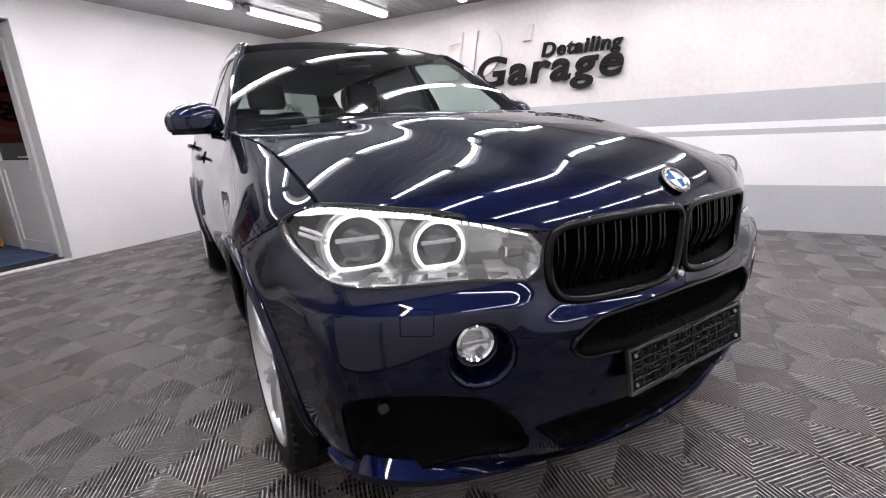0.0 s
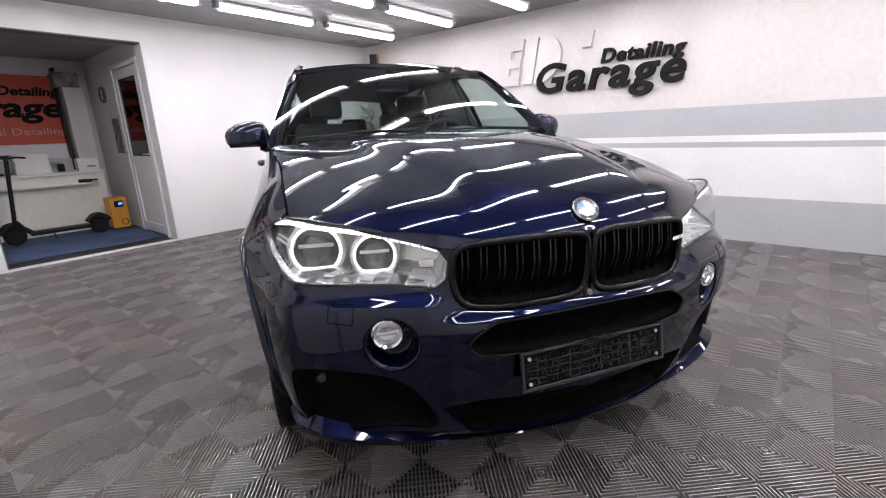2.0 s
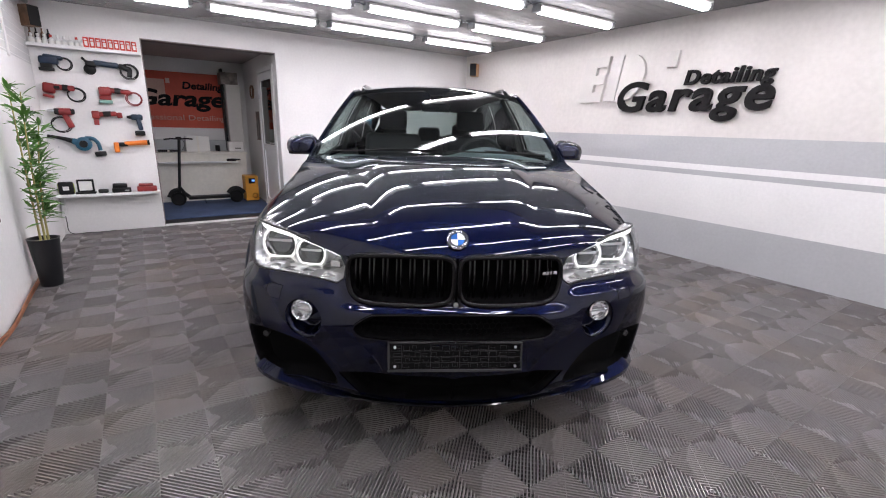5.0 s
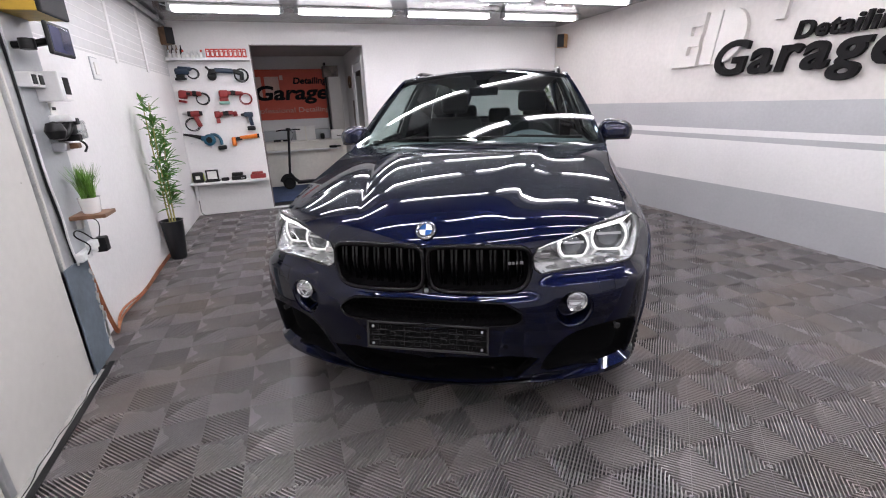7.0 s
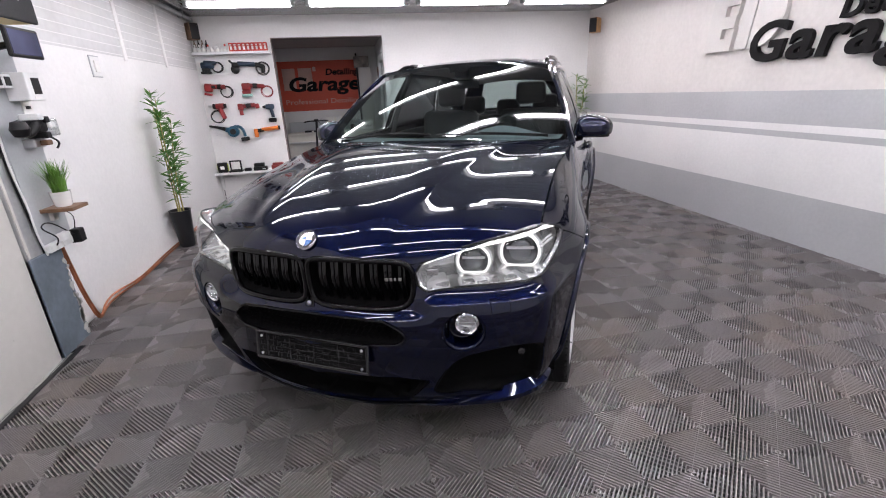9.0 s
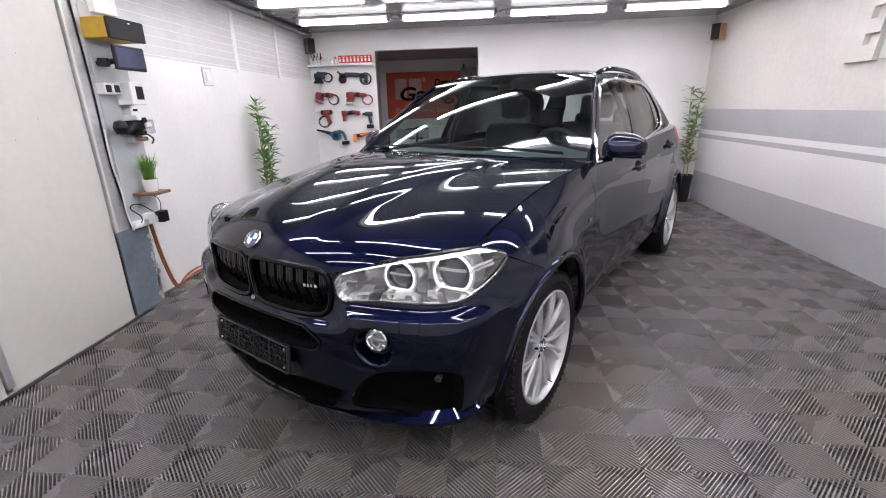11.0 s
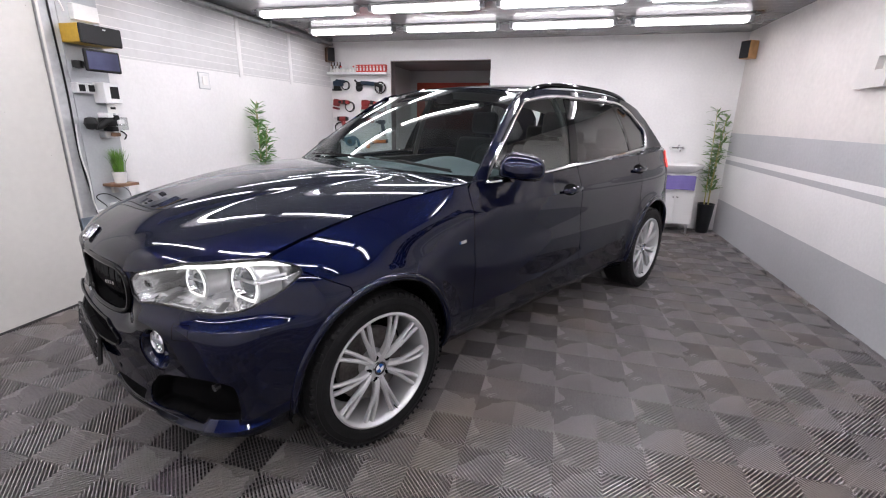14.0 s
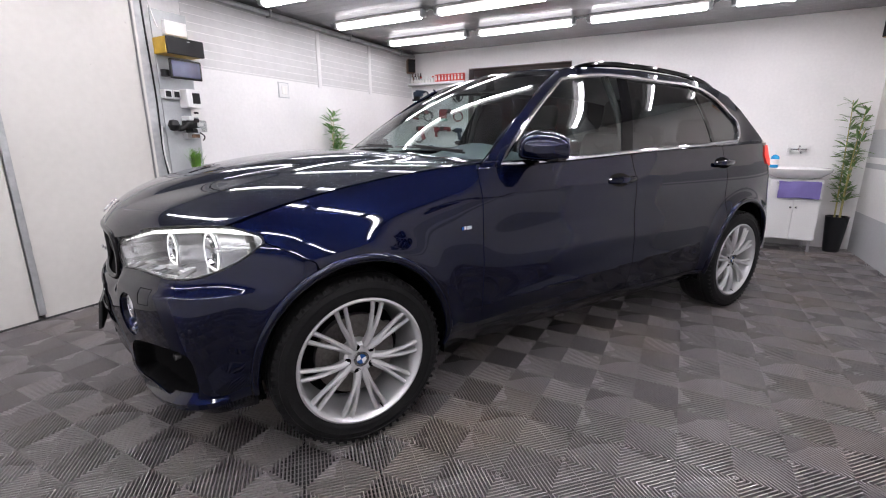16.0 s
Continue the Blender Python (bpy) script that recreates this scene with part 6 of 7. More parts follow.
bamboo((LEFT + .12, 2.72, 0), 2, 1.60, (.0, -.03), 31, M["leaf"], "leafy green artificial bamboo in a tall black pot")
bamboo((3.43, 4.60, 0), 9, 1.63, (-.04, -.02), 23, M["leaf_dark"], "slender green artificial bamboo beside the washbasin")


# --- loudspeakers in the corners ---
def cube_speaker(at, rz, body):
    e = empty("corner_speaker", Matrix.Translation(at) @ Matrix.Rotation(rz, 4, "Z"), "small black-fronted wooden wall loudspeaker", "speaker", "corner speakers")
    part("cabinet", box((-.06, -.02, -.10), (.06, .12, .10), .005), body, e, "brown wooden cabinet")
    part("front", box((-.055, -.032, -.095), (.055, -.018, .095), .005), M["cloth_black"], e, "black cloth front")
    part("bracket", box((-.015, .12, -.02), (.015, .16, .02), .003), M["black"], e)


cube_speaker((LEFT + .105, BACK - .17, 2.355), .80, M["wood_dark"])
cube_speaker((RIGHT - .135, 4.42, 2.30), -.95, M["wood_light"])

# --- back wall: shelves, bottles, tools ---
for z, nm in ((2.085, "shelf over the hanging tools"), (.475, "shelf under the hanging tools")):
    d = .13 if z > 1 else .20
    sh = empty("tool_shelf", (0, BACK, z), "white narrow " + nm, "shelf", "shelves of the tool wall")
    part("board", box((LEFT + .004, -d, -.014), (OPEN0 - .012, -.001, .010), .002), M["melamine"], sh)
    part("front_lip", box((LEFT + .004, -d - .006, -.014), (OPEN0 - .012, -d, .018), .002), M["melamine"], sh)


def bottle(at, i):
    e = empty("spray_bottle", at, "small white product bottle on the shelf", "bottle", "white bottles on the shelf")
    part("body", lathe([(0, 0), (.022, 0), (.025, .006), (.025, .058), (.010, .076), (.010, .084), (0, .084)], 14), M["white_plastic"], e, smooth=True)
    part("cap", lathe([(.012, .082), (.012, .108), (0, .110)], 12), M["red_box"] if i % 4 == 3 else M["melamine"], e, smooth=True)
    part("label_band", lathe([(.0256, .018), (.0256, .046)], 14), M["paper"], e, smooth=True)


for i in range(9):
    bottle((LEFT + .05 + .054 * i, BACK - .070 + .012 * (i % 2), 2.095), i)
for i in range(4):
    e = empty("dark_bottle", (LEFT + .045 + .05 * i, BACK - .04, 2.095), "small dark bottle behind the white bottles", "bottle", "dark bottles on the shelf")
    part("body", lathe([(0, 0), (.018, 0), (.018, .11), (.007, .13), (.007, .165), (0, .165)], 12), M["black"] if i % 2 else M["wood_dark"], e, smooth=True)
for i in range(9):
    e = empty("product_box", (-1.70 + .0555 * i, BACK - .066, 2.095), "upright red product box with a pale label", "box", "red boxes on the shelf")
    part("carton", box((-.024, -.035, 0), (.024, .035, .118), .002), M["red_box"], e)
    part("pale_label", box((-.012, -.0365, .030), (.014, -.0352, .075)), M["paper"], e)
    part("dark_bar", box((-.014, -.0365, .085), (.012, -.0352, .100)), M["paper"], e)


def tool(name, label, x, z, pieces, cable=None, cmat="black"):
    """A power tool hung flat on the wall; pieces in metres from its left end, y out of the wall."""
    e = empty(name, (x, BACK - .055, z), label, "power tool", "tools hung on the wall")
    for nm, kind, args, mt in pieces:
        if kind == "b":
            lo, hi, bev, turn = args
            c = Vector([(a + b) / 2 for a, b in zip(lo, hi)])
            mm = Matrix.Translation(c) @ Matrix.Rotation(math.radians(turn), 4, "Y") @ Matrix.Translation(-c)
            geo = box(lo, hi, bev, mm, 3)
        elif kind == "t":
            pts, r = args
            geo = tube(smooth_path([(p[0], p[2] if len(p) > 2 else 0, p[1]) for p in pts], 10), r if not hasattr(r, "__len__") else list(np.interp(np.linspace(0, 1, 10), np.linspace(0, 1, len(r)), r)), 12)
        else:
            (cx, cz), prof = args
            geo = lathe(prof, 24, Matrix.Translation((cx, 0, cz)) @ Matrix.Rotation(math.pi / 2, 4, "X"))
        part(nm, geo, M[mt], e, smooth=True)
    if cable:
        cx, cz, r = cable
        pts = []
        for i in range(46):
            a = i / 45 * 2 * math.pi * 2.6 - 1.0
            rr = r * (1 + .10 * math.sin(a * .37 + x * 9))
            pts.append((cx + rr * math.cos(a), -.012 - .010 * math.sin(a * .7), cz + rr * .95 * math.sin(a)))
        part("cable", tube(pts, .0055, 6), M[cmat], e, smooth=True)
    part("hook", tube([(.08, .055, .02), (.08, -.005, .01), (.08, -.01, .03)], .004, 6), M["satin"], e)
    return e


tool("orbital_sander", "dark blue orbital sander with a coiled cable", -2.14, 1.87, [
    ("body", "b", ((.0, -.035, .03), (.17, .03, .115), .025, 0), "navy_tool"), ("grip", "b", ((.04, -.03, .085), (.21, .025, .13), .02, 6), "navy_tool"),
    ("pad", "b", ((-.005, -.04, -.035), (.125, .035, -.005), .004, 0), "black"), ("skirt", "b", ((.01, -.03, -.008), (.11, .03, .04), .01, 0), "black")], (.215, .045, .065))
tool("rotary_polisher", "long blue and black rotary polisher with a cable", -1.76, 1.86, [
    ("body", "b", ((.09, -.035, .055), (.33, .03, .115), .022, 4), "navy_tool"), ("head", "b", ((.02, -.035, .045), (.12, .03, .11), .02, 4), "black"),
    ("pad", "d", ((.055, .02), [(0, -.03), (.055, -.03), (.058, -.005), (.02, .02), (0, .02)]), "black"), ("side_grip", "t", ([(.03, .10), (.0, .135, -.03)], .014), "black"),
    ("rear_grip", "b", ((.32, -.03, .03), (.45, .025, .09), .02, 18), "black"), ("foot", "b", ((.40, -.03, -.04), (.45, .025, .06), .012, 8), "black")], (.42, .02, .085))
tool("red_polisher", "red polisher with a black coiled cable", -2.15, 1.60, [
    ("body", "b", ((.08, -.035, .035), (.28, .03, .095), .022, 3), "red_tool"), ("head", "b", ((.0, -.035, .0), (.11, .03, .11), .024, 8), "red_tool"), ("grip", "b", ((.16, -.037, .032), (.23, .032, .098), .02, 3), "black"),
    ("pad", "b", ((-.005, -.045, -.045), (.085, .04, -.015), .006, 12), "red_tool"), ("vents", "b", ((.10, -.04, .05), (.15, -.034, .08), .003, 3), "black")], (.285, -.005, .075))
tool("dual_action_polisher", "red dual action polisher with a pale green pad and red cable", -1.68, 1.60, [
    ("body", "b", ((.09, -.035, .03), (.33, .03, .085), .022, 5), "red_tool"), ("head", "b", ((.02, -.04, .0), (.14, .035, .10), .024, 0), "red_tool"), ("grip", "b", ((.16, -.037, .028), (.24, .032, .092), .02, 5), "black"),
    ("skirt", "b", ((.02, -.04, -.045), (.13, .035, .002), .008, 0), "red_tool"), ("pad", "b", ((.01, -.045, -.085), (.14, .04, -.045), .012, 0), "foam_green")], (.35, -.02, .075), "red_tool")
tool("heat_gun", "red and black heat gun with a coiled cable", -2.14, 1.33, [
    ("body", "b", ((.06, -.035, .04), (.215, .03, .115), .025, -2), "red_tool"), ("nozzle", "t", ([(-.01, .085), (.07, .082)], [.016, .026]), "satin"), ("collar", "b", ((.05, -.036, .045), (.10, .032, .112), .012, 0), "black"),
    ("handle", "b", ((.13, -.03, -.10), (.19, .025, .06), .018, -18), "red_tool"), ("tail", "b", ((.19, -.034, .05), (.23, .028, .11), .012, 0), "black")], (.095, -.06, .085))
tool("multi_tool", "red oscillating multi tool", -1.76, 1.36, [
    ("body", "b", ((.06, -.03, .01), (.24, .025, .065), .018, -4), "red_tool"), ("grip", "b", ((.10, -.032, .008), (.19, .027, .068), .016, -4), "black"), ("head", "b", ((.0, -.03, -.02), (.075, .025, .07), .016, 0), "red_tool"),
    ("blade", "b", ((.01, -.01, -.09), (.06, .0, -.02), .003, 0), "red_tool"), ("battery", "b", ((.235, -.032, -.005), (.29, .027, .06), .012, -8), "red_tool")])
tool("cordless_drill", "dark blue cordless drill", -1.42, 1.28, [
    ("body", "b", ((.03, -.03, .055), (.15, .025, .125), .02, 0), "navy_tool"), ("chuck", "t", ([(-.01, .09), (.045, .09)], [.014, .024]), "black"), ("handle", "b", ((.085, -.028, -.06), (.135, .022, .08), .016, -8), "navy_tool"),
    ("battery", "b", ((.05, -.04, -.125), (.155, .03, -.065), .012, 0), "black")])
tool("leaf_blower", "teal cordless blower with a long black nozzle", -2.19, 1.00, [
    ("nozzle", "t", ([(-.0, .145), (.13, .115), (.25, .075)], [.014, .020, .034]), "black"), ("fan_case", "d", ((.31, .055), [(0, -.045), (.05, -.045), (.078, -.03), (.078, .03), (.05, .04), (0, .04)]), "teal_tool"),
    ("neck", "b", ((.20, -.035, .04), (.31, .03, .11), .025, 14), "teal_tool"), ("intake", "d", ((.31, .055), [(0, .048), (.04, .048), (.042, .03)]), "black"),
    ("handle", "t", ([(.33, .12), (.40, .115), (.445, .06), (.455, -.02)], .021), "teal_tool"), ("battery", "b", ((.40, -.04, -.085), (.51, .03, -.03), .012, -6), "black")])
tool("inspection_lamp", "orange stick inspection lamp", -1.60, .99, [
    ("handle", "t", ([(.11, .07), (.34, .085)], [.024, .030]), "orange_tool"), ("neck", "b", ((.03, -.022, .035), (.14, .02, .085), .012, -3), "black"), ("head", "b", ((.0, -.03, -.035), (.055, .025, .085), .014, 0), "orange_tool"),
    ("cap", "t", ([(.335, .0845), (.365, .087)], .029), "black")])

# things on the low shelf
wl1 = empty("work_light", (-2.11, BACK - .10, .485), "black square work light with a yellow-green rim", "lamp")
part("case", box((-.07, -.035, 0), (.07, .03, .145), .018), M["black"], wl1, smooth=True)
part("rim", box((-.076, -.02, .012), (.076, .02, .133), .016), M["yellow_green"], wl1, "yellow-green bumper", smooth=True)
part("led_field", box((-.028, -.038, .05), (.028, -.034, .095), .002), M["paper"], wl1, "pale lit field")
wl2 = empty("flood_light", (-1.93, BACK - .10, .485), "black framed flood light on its stand", "lamp")
fr = bmesh.new()
for lo, hi in (((-.08, -.02, .02), (-.062, .02, .165)), ((.062, -.02, .02), (.08, .02, .165)), ((-.08, -.02, .147), (.08, .02, .165)), ((-.08, -.02, .02), (.08, .02, .038))):
    add_box(fr, lo, hi, .003)
part("frame", fr, M["black"], wl2)
part("face", box((-.062, -.006, .038), (.062, .012, .147), .002), M["paper"], wl2, "pale diffuser")
part("stand", box((-.10, -.05, 0), (.09, .05, .022), .006), M["black"], wl2)
sm = empty("small_charger", (-1.77, BACK - .10, .485), "small black charger on the low shelf", "charger")
part("case", box((-.05, -.035, 0), (.05, .03, .045), .014), M["black"], sm, smooth=True)
bc = empty("battery_charger", (-1.59, BACK - .10, .485), "black battery charger on the low shelf", "charger")
part("base", box((-.095, -.05, 0), (.095, .045, .055), .010), M["black"], bc, smooth=True)
part("battery", box((-.085, -.045, .055), (.06, .04, .105), .010), M["black"], bc, smooth=True)
part("lamp_strip", box((.03, -.0515, .02), (.075, -.049, .03)), M["satin"], bc)
rc = empty("red_case", (-1.33, BACK - .10, .485), "flat red plastic case on the low shelf", "case")
part("shell", box((-.105, -.05, 0), (.105, .045, .065), .014), M["red_tool"], rc, smooth=True)
part("lid", box((-.085, -.045, .062), (.07, .04, .095), .014), M["red_tool"], rc, smooth=True)

# --- washbasin ---
bx, by = 2.98, 4.30
van = empty("vanity_unit", (bx, 0, 0), "white washbasin cabinet with two doors on legs", "cabinet")
part("body", box((-.235, 4.40, .13), (.235, BACK - .002, .80), .003), M["melamine"], van)
for s in (-1, 1):
    d = part("door", box((min(s * .003, s * .232), 4.383, .14), (max(s * .003, s * .232), 4.399, .60), .003), M["melamine"], van)
    part("door_knob", lathe([(0, 0), (.008, 0), (.006, .012), (.011, .020), (0, .024)], 14, Matrix.Translation((s * .025, 4.383, .50)) @ Matrix.Rotation(math.pi / 2, 4, "X")), M["chrome"], d, smooth=True)
    for yy in (4.44, 4.74):
        part("leg", lathe([(.014, 0), (.016, .01), (.014, .02), (.014, .135)], 12, Matrix.Translation((s * .21, yy, 0))), M["satin"], van, smooth=True)
part("drawer_front", box((-.232, 4.383, .605), (.232, 4.399, .795), .003), M["melamine"], van)
bas = bmesh.new()
rings = []
for fx, fy, z in ((.16, .14, .805), (.235, .19, .83), (.305, .235, .885), (.315, .245, .915), (.305, .238, .922), (.27, .20, .918), (.22, .15, .87), (.10, .08, .845), (.01, .01, .84)):
    ring = []
    for i in range(40):
        a = 2 * math.pi * i / 40
        cx = math.copysign(abs(math.cos(a)) ** .6, math.cos(a))
        cy = math.copysign(abs(math.sin(a)) ** .7, math.sin(a))
        ring.append(bas.verts.new((fx * cx, 4.55 + fy * cy, z)))
    rings.append(ring)
for a, b in zip(rings, rings[1:]):
    for i in range(40):
        bas.faces.new((a[i], a[(i + 1) % 40], b[(i + 1) % 40], b[i]))
bas.faces.new(rings[-1])
tagged(part("washbasin", bas, M["ceramic"], smooth=True, at=(bx, 0, 0)), "glossy white ceramic washbasin on the cabinet", "washbasin")
fau = empty("wall_tap", (3.0, BACK, 1.08), "chrome wall mixer tap on a white plate", "tap")
part("plate", box((-.10, -.010, -.03), (.12, .0, .085), .003), M["white_plastic"], fau)
part("body", tube([(-.075, -.05, .03), (.075, -.05, .03)], .020, 14), M["chrome"], fau, smooth=True)
part("spout", tube(smooth_path([(0, -.05, .03), (0, -.12, .028), (0, -.19, .005), (0, -.20, -.01)], 16), .011, 10), M["chrome"], fau, smooth=True)
part("lever", tube([(0, -.05, .05), (.0, -.09, .075)], .009, 8), M["chrome"], fau, smooth=True)
for x in (-.075, .075):
    part("union", lathe([(.024, 0), (.026, .01), (.018, .05)], 14, Matrix.Translation((x, 0, .03)) @ Matrix.Rotation(math.pi / 2, 4, "X")), M["chrome"], fau, smooth=True)
sp = empty("soap_dispenser", (2.775, 4.60, .915), "bright blue soap pump bottle on the basin", "bottle")
part("bottle", lathe([(0, 0), (.036, 0), (.041, .008), (.041, .115), (.024, .138), (.013, .145), (0, .145)], 20), M["soap"], sp, smooth=True)
part("pump", tube([(0, 0, .14), (0, 0, .185), (.0, -.040, .190)], .007, 8), M["white_plastic"], sp, smooth=True)
part("label_band", lathe([(.0415, .035), (.0415, .095)], 20), M["paper"], sp, smooth=True)
tw = empty("hand_towel", (3.0, 4.36, .77), "folded purple towel hanging on the cabinet", "towel")
tf_ = bmesh.new()
rows = []
for i in range(15):
    u = i / 14
    rows.append([tf_.verts.new((-.185 + .37 * u, yy + .006 * math.sin(u * 19 + k), zz + .006 * math.sin(u * 7 + k * 2))) for k, (yy, zz) in enumerate(((.0, -.005), (-.004, .012), (-.018, .014), (-.022, -.02), (-.026, -.09), (-.024, -.165), (-.014, -.165), (-.008, -.09)))])
for a, b in zip(rows, rows[1:]):
    for k in range(7):
        tf_.faces.new((a[k], b[k], b[k + 1], a[k + 1]))
part("cloth", tf_, M["towel"], tw, smooth=True)
part("rail", tube([(-.20, .0, .0), (.20, .0, .0)], .006, 8), M["chrome"], tw, smooth=True)
for x in (-.20, .20):
    part("rail_post", tube([(x, .0, .0), (x, .024, .0)], .006, 8), M["chrome"], tw, smooth=True)

# --- lettering on the banded wall ---
WM = Matrix(((0, 0, -1, 0), (-1, 0, 0, 0), (0, 1, 0, 0), (0, 0, 0, 1)))


sign = empty("wall_sign", (RIGHT, 0, 0), "large raised black foam lettering on the wall", "sign")
letters("lettering", "Garage", .455, .045, Matrix.Translation((-.032, 1.60, 1.60)) @ WM, M["letter"], sign, "bold slanted black letters", shear=.18, spacing=1.13, bold=.011, width=1.66)
letters("lettering", "Detailing", .20, .035, Matrix.Translation((-.026, .815, 1.862)) @ WM, M["letter"], sign, "smaller bold slanted black letters", shear=.18, spacing=1.10, bold=.006, width=.86)
SM = Matrix(((0, 0, -1, 0), (1, 0, 0, 0), (0, 1, 0, 0), (0, 0, 0, 1)))
lean_ = lambda pts: [(y - .16 * (z - 1.715), z) for y, z in pts]
# one slab with two slots, one with a rounded end, one small
for k, bars in enumerate((
        [(2.206, 2.02, 1.715, 2.245), (2.02, 1.862, 1.715, 1.835), (2.02, 1.875, 1.925, 2.035), (2.02, 1.862, 2.125, 2.245), (1.875, 1.862, 1.835, 1.925), (1.875, 1.862, 2.035, 2.125)],
        [(1.800, 1.665, 1.72, 2.235), (1.650, 1.56, 1.72, 2.235)],
        [(1.085, .985, 2.05, 2.215)])):
    sl = bmesh.new()
    for y0, y1, z0, z1 in bars:
        add_prism(sl, lean_([(y0, z0), (y1, z0), (y1, z1), (y0, z1)]), .045, SM)
    if k == 1:
        arc = np.linspace(-math.pi / 2, math.pi / 2, 14)
        add_prism(sl, lean_([(1.56 - .225 * math.cos(a), 1.9775 + .2575 * math.sin(a)) for a in arc]), .045, SM)
    bmesh.ops.recalc_face_normals(sl, faces=sl.faces)
    part("white_slab", sl, M["slab"], sign, "raised white block")

# --- the office ---
tagged(part("office_mat", box((OPEN0 - .3, BACK + .42, .0), (OFF_R - .06, OFF_Y - .55, .016), .004), M["carpet_blue"]), "blue carpet on the dark office floor", "carpet")
structure("threshold", box((OPEN0, BACK + .001, -.01), (OPEN1, BACK + .05, .020), .003), M["white_plastic"], "pale threshold strip of the opening", "threshold")
structure("opening_trim", box((OPEN1 - .0, BACK - .006, .0), (OPEN1 + .028, BACK + .01, OPENZ + .01), .002), M["white_plastic"], "white edge trim of the opening", "trim")
ban = empty("banner", (0, OFF_Y, 0), "dark red advertising banner with lettering", "banner")
part("sheet", box((-1.60, -.018, 1.225), (.10, -.006, 2.15), .001), M["banner_red"], ban, "red printed sheet")
letters("lettering", "Garage", .36, .004, Matrix.Translation((-1.32, -.021, 1.60)) @ Matrix.Rotation(math.pi / 2, 4, "X"), M["letter"], ban, "black printed letters", shear=.15, bold=.012, width=1.38)
letters("lettering", "Detailing", .16, .004, Matrix.Translation((-.60, -.021, 1.885)) @ Matrix.Rotation(math.pi / 2, 4, "X"), M["letter"], ban, "black printed letters", shear=.15, bold=.006, width=.65)
letters("lettering", "Professional Detailing", .13, .003, Matrix.Translation((-1.42, -.021, 1.355)) @ Matrix.Rotation(math.pi / 2, 4, "X"), M["dim_print"], ban, "pale printed letters", width=1.46)
for x0, x1 in ((-1.42, -1.18), (-1.12, -.86)):
    part("pale_block", box((x0, -.022, 1.62), (x1, -.018, 2.02)), M["dim_print"], ban, "pale printed block")
part("pale_mark", box((-.84, -.022, 1.96), (-.78, -.018, 2.04)), M["dim_print"], ban)
ctr = empty("counter", (0, 6.72, 0), "cream white office counter with a ledge", "counter")
part("front", box((-1.40, .0, .016), (.22, .04, .80), .004), M["counter"], ctr)
part("top", box((-1.42, -.05, .80), (.24, .42, .835), .004), M["counter"], ctr)
part("ledge", box((-1.40, -.13, .66), (.06, .0, .685), .003), M["melamine"], ctr)
bench = tagged(part("back_bench", box((-1.40, 7.16, .83), (-.02, 7.38, 1.02), .004), M["grey_board"]), "grey bench against the office wall", "bench")
for i, (x, w, h) in enumerate(((-.50, .36, .26), (-.95, .30, .03))):
    b_ = empty("carton", (x, 6.98, .835), "pale carton standing on the counter", "box", "cartons on the counter")
    part("body", box((-w / 2, -.08, 0), (w / 2, .10, h), .004), M["paper"] if i == 0 else M["black"], b_)
    part("tape", box((-.015, -.0815, 0), (.015, -.0795, h), 0), M["counter"], b_)
cabn = empty("tall_cabinet", (.16, 7.14, .0), "narrow pale metal cabinet", "cabinet")
part("body", box((-.12, -.10, .84), (.12, .24, 1.98), .004), M["steel_white"], cabn)
part("door", box((-.115, -.108, .86), (.115, -.101, 1.96), .002), M["steel_white"], cabn)
part("base", box((-.11, -.09, .0), (.11, .24, .84), .004), M["counter"], cabn)
blk = tagged(part("dark_column", box((.005, 7.20, .84), (.035, 7.38, 2.25), .003), M["black"]), "dark upright beside the banner", "post")
blk.matrix_basis = Matrix.Translation((0, 0, 0))
up = empty("paper_box", (.10, 6.95, .835), "white open paper box on the counter", "box")
part("tray", box((-.12, -.06, 0), (.12, .12, .17), .003), M["paper"], up)
part("print_bar", box((-.02, -.0615, .05), (.08, -.0595, .065)), M["black"], up)
gun = empty("black_gadget", (-.03, 6.64, .685), "black hand tool lying on the ledge", "tool")
part("body", box((-.08, -.04, 0), (.07, .03, .045), .014), M["black"], gun, smooth=True)
part("nose", box((.06, -.02, .015), (.14, .015, .04), .008), M["black"], gun, smooth=True)
for x, z in ((-.20, .84), (.0, .84)):
    jar = empty("dark_jar", (x + .02, 7.05, .835), "dark jar standing on the counter", "jar", "dark jars")
    part("glass", lathe([(0, 0), (.035, 0), (.04, .01), (.04, .09), (.028, .11), (0, .11)], 16), M["black"], jar, smooth=True)
    part("lid", lathe([(0, .125), (.03, .122), (.03, .108)], 16), M["satin"], jar, smooth=True)
tagged(part("storage_box", box((-.03, 7.05, 1.985), (.25, 7.36, 2.18), .006), M["photo"]), "dark storage box on the tall cabinet", "box")
clk = empty("wall_clock", (OFF_R, 6.70, 1.86), "round dark-rimmed wall clock", "clock")
CM = Matrix.Rotation(-math.pi / 2, 4, "Y")
part("rim", lathe([(.085, 0), (.11, .0), (.112, .03), (.10, .036), (.092, .02)], 32, CM), M["wood_dark"], clk, "dark rim", smooth=True)
part("face", lathe([(0, .012), (.095, .012)], 32, CM), M["paper"], clk, "pale face")
part("hand_hour", box((-.016, -.004, 0), (-.014, .004, .05)), M["black"], clk)
part("hand_minute", box((-.018, .0, -.003), (-.016, .07, .003)), M["black"], clk)
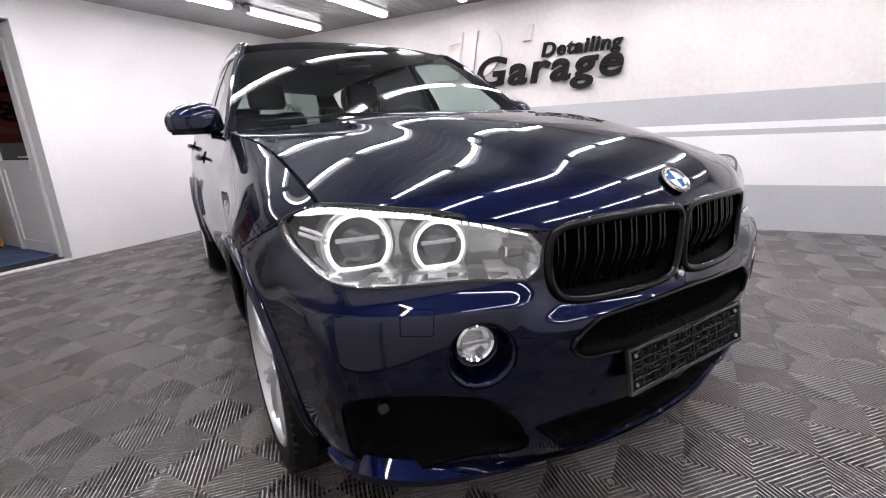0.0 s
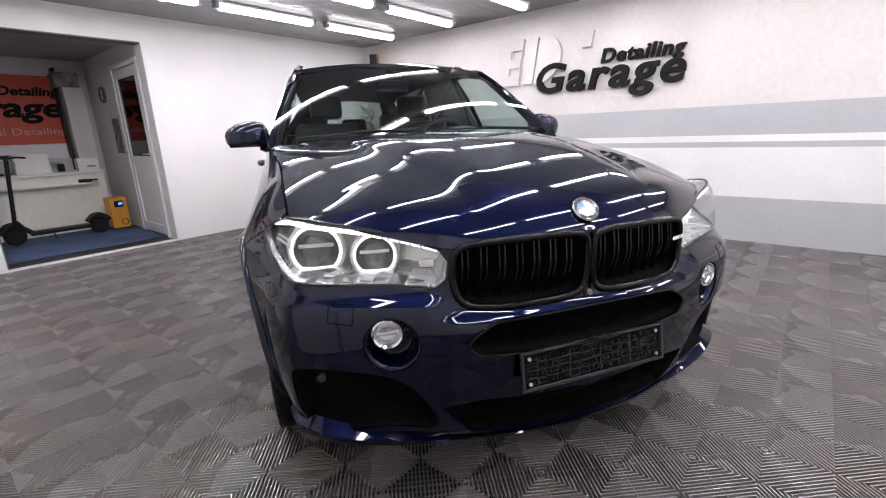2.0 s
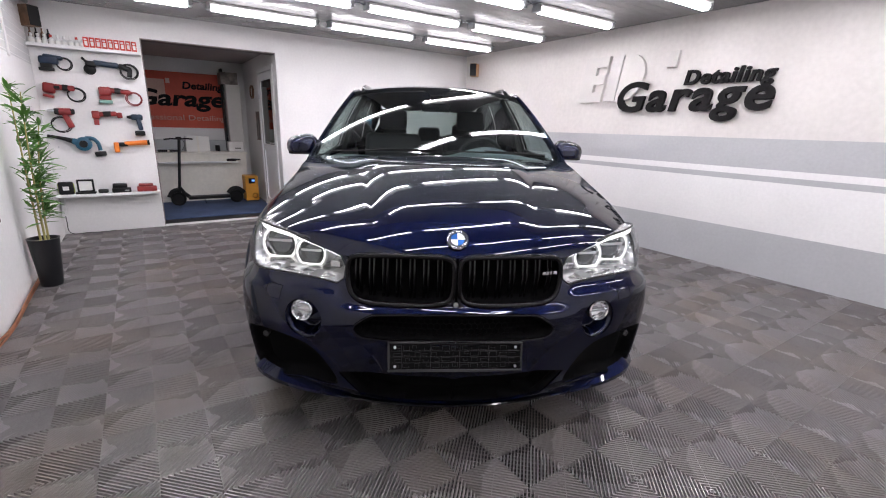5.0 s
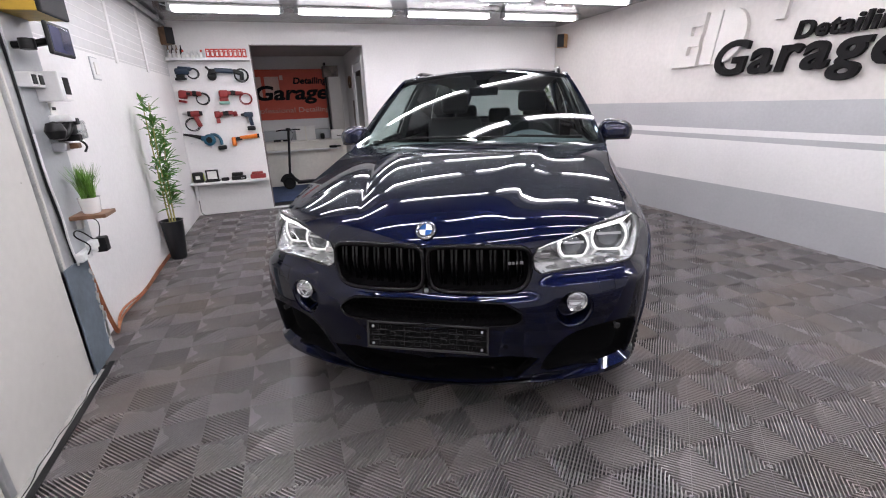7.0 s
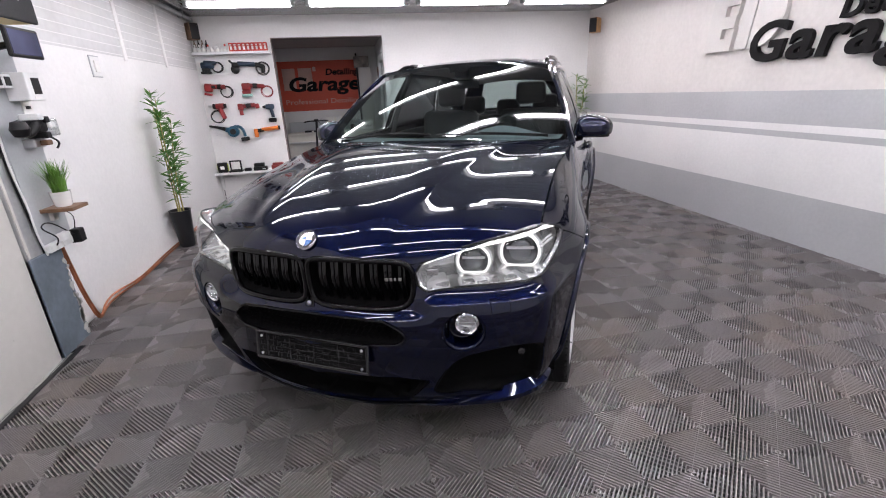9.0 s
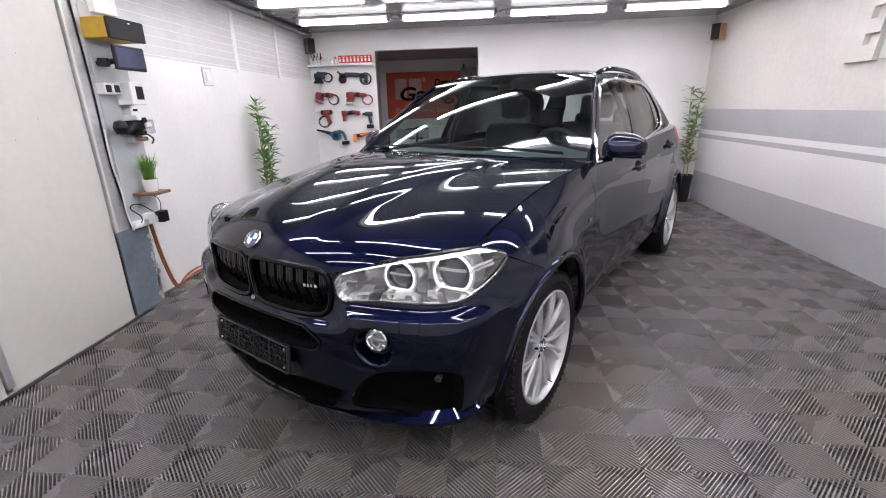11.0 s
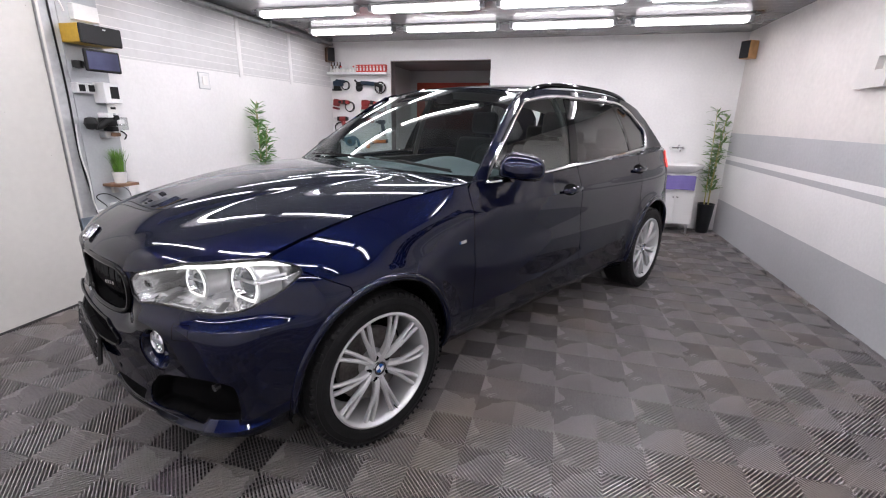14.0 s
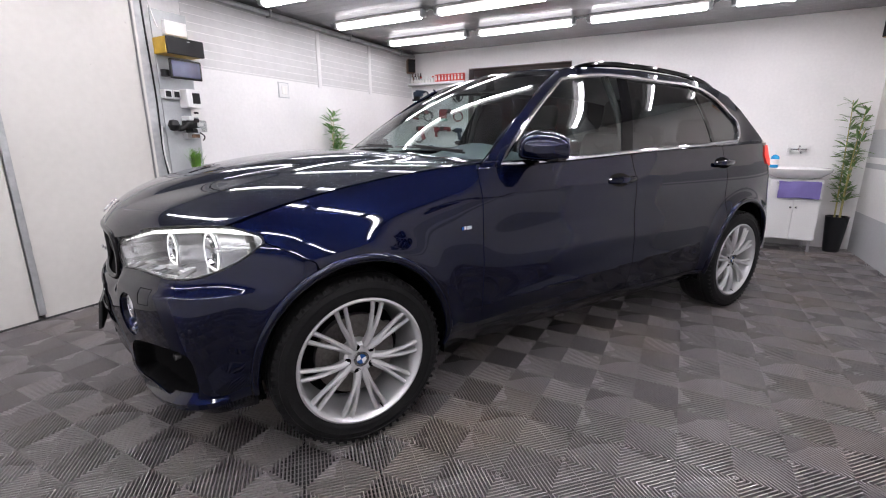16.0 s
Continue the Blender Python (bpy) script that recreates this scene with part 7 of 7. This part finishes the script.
for i, (y, z, w, h) in enumerate(((6.42, 1.30, .26, .46), (6.05, 1.32, .34, .50))):
    pb = empty("pin_board", (OFF_R, y, z), "dark pinned photographs on the office wall", "picture", "pictures by the door")
    part("sheet", box((-.014, -w / 2, -h / 2), (-.002, w / 2, h / 2), .001), M["photo"], pb)
    part("frame", box((-.018, -w / 2 - .008, -h / 2 - .012), (-.004, w / 2 + .008, -h / 2), .001), M["wood_dark"], pb)
hb_ = empty("yellow_heater", (.20, 6.42, .016), "yellow cabinet heater with a blue display", "heater")
part("case", box((-.105, -.13, .02), (.105, .13, .44), .008), M["yellow_box"], hb_)
part("panel", box((-.05, -.134, .31), (.055, -.129, .40), .002), M["black"], hb_, "dark control panel")
part("display", box((.0, -.136, .345), (.045, -.1335, .375)), M["dial"], hb_, "lit blue display")
part("outlet", lathe([(.042, 0), (.045, .006), (.036, .008), (.034, -.004), (0, -.004)], 24, Matrix.Translation((.04, -.131, .10)) @ Matrix.Rotation(math.pi / 2, 4, "X")), M["black"], hb_, smooth=True)
for x in (-.08, .08):
    for yy in (-.10, .10):
        part("foot", lathe([(.012, 0), (.014, .02)], 10, Matrix.Translation((x, yy, 0))), M["black"], hb_)

# glazed door in the office's side wall
dr = empty("office_door", (OFF_R, 5.12, 0), "white plastic office door with a dark glass pane", "door")
DX0, DX1 = -.05, -.005
for nm, lo, hi in (("frame_post", (-.06, -.06, 0), (.0, .0, 2.10)), ("frame_post", (-.06, .86, 0), (.0, .92, 2.10)), ("frame_head", (-.06, -.06, 2.10), (.0, .92, 2.16))):
    part(nm, box(lo, hi, .004), M["melamine"], dr)
leaf = part("leaf", box((DX0, .005, .02), (DX1, .09, 2.09), .004), M["melamine"], dr)
for lo, hi in (((DX0, .77, .02), (DX1, .855, 2.09)), ((DX0, .09, 1.98), (DX1, .77, 2.09)), ((DX0, .09, .92), (DX1, .77, 1.02)), ((DX0, .09, .02), (DX1, .77, .14))):
    part("leaf_rail", box(lo, hi, .004), M["melamine"], leaf)
part("lower_panel", box((-.035, .09, .14), (-.015, .77, .92), .003), M["melamine"], leaf)
part("pane", box((-.032, .09, 1.02), (-.022, .77, 1.98)), M["gloss_black"], leaf, "dark reflecting glass pane")
part("handle", tube([(-.05, .05, 1.05), (-.09, .05, 1.05), (-.095, .17, 1.05)], .009, 8), M["satin"], leaf, smooth=True)
for z in (.35, 1.75):
    part("hinge", tube([(-.06, .86, z - .04), (-.06, .86, z + .04)], .010, 8), M["satin"], leaf, smooth=True)

# electric scooter
sc = empty("electric_scooter", (-.50, 6.30, .016), "black folding electric kick scooter on its stand", "scooter")
for x, nm in ((-.42, "front_wheel"), (.44, "rear_wheel")):
    wl_ = part(nm, lathe([(.075, -.02), (.095, -.028), (.108, -.016), (.110, 0), (.108, .016), (.095, .028), (.075, .02)], 36, Matrix.Translation((x, 0, .112)) @ Matrix.Rotation(math.pi / 2, 4, "X"), close=True), M["rubber"], sc, smooth=True)
    part("rim", lathe([(0, -.022), (.078, -.018), (.078, .018), (0, .022)], 28, Matrix.Translation((x, 0, .112)) @ Matrix.Rotation(math.pi / 2, 4, "X")), M["black"], wl_, smooth=True)
part("deck", box((-.28, -.075, .095), (.34, .075, .145), .012), M["black"], sc, smooth=True)
part("neck", tube([(-.26, 0, .13), (-.33, 0, .20), (-.385, 0, .29)], [.032, .028, .026], 10), M["black"], sc, smooth=True)
part("stem", tube([(-.405, 0, .22), (-.385, 0, .35), (-.315, 0, 1.04)], .022, 12), M["black"], sc, smooth=True)
part("fork", tube([(-.42, .035, .11), (-.41, .03, .26), (-.40, 0, .30)], .014, 8), M["black"], sc, smooth=True)
part("handlebar", tube(smooth_path([(-.52, -.10, 1.045), (-.40, -.03, 1.055), (-.315, 0, 1.05), (-.23, .05, 1.055), (-.12, .12, 1.045)], 16), .012, 10), M["black"], sc, smooth=True)
part("display", box((-.36, -.03, 1.05), (-.28, .03, 1.085), .01), M["black"], sc, smooth=True)
part("brake_lever", tube([(-.25, .02, 1.07), (-.20, .0, 1.10)], .005, 6), M["satin"], sc)
part("rear_mudguard", tube(smooth_path([(.32, 0, .16), (.40, 0, .235), (.50, 0, .215), (.56, 0, .15)], 14), .018, 8, squash=2.4), M["black"], sc, smooth=True)
part("front_mudguard", tube(smooth_path([(-.54, 0, .14), (-.47, 0, .235), (-.37, 0, .24)], 12), .018, 8, squash=2.4), M["black"], sc, smooth=True)
part("kickstand", tube([(-.05, .05, .10), (-.02, .10, .0)], .008, 6), M["black"], sc)
part("brake_cable", tube(smooth_path([(-.30, .02, 1.05), (-.24, .04, .98), (-.27, .05, .90), (-.33, .02, .80)], 14), .003, 5), M["black"], sc)
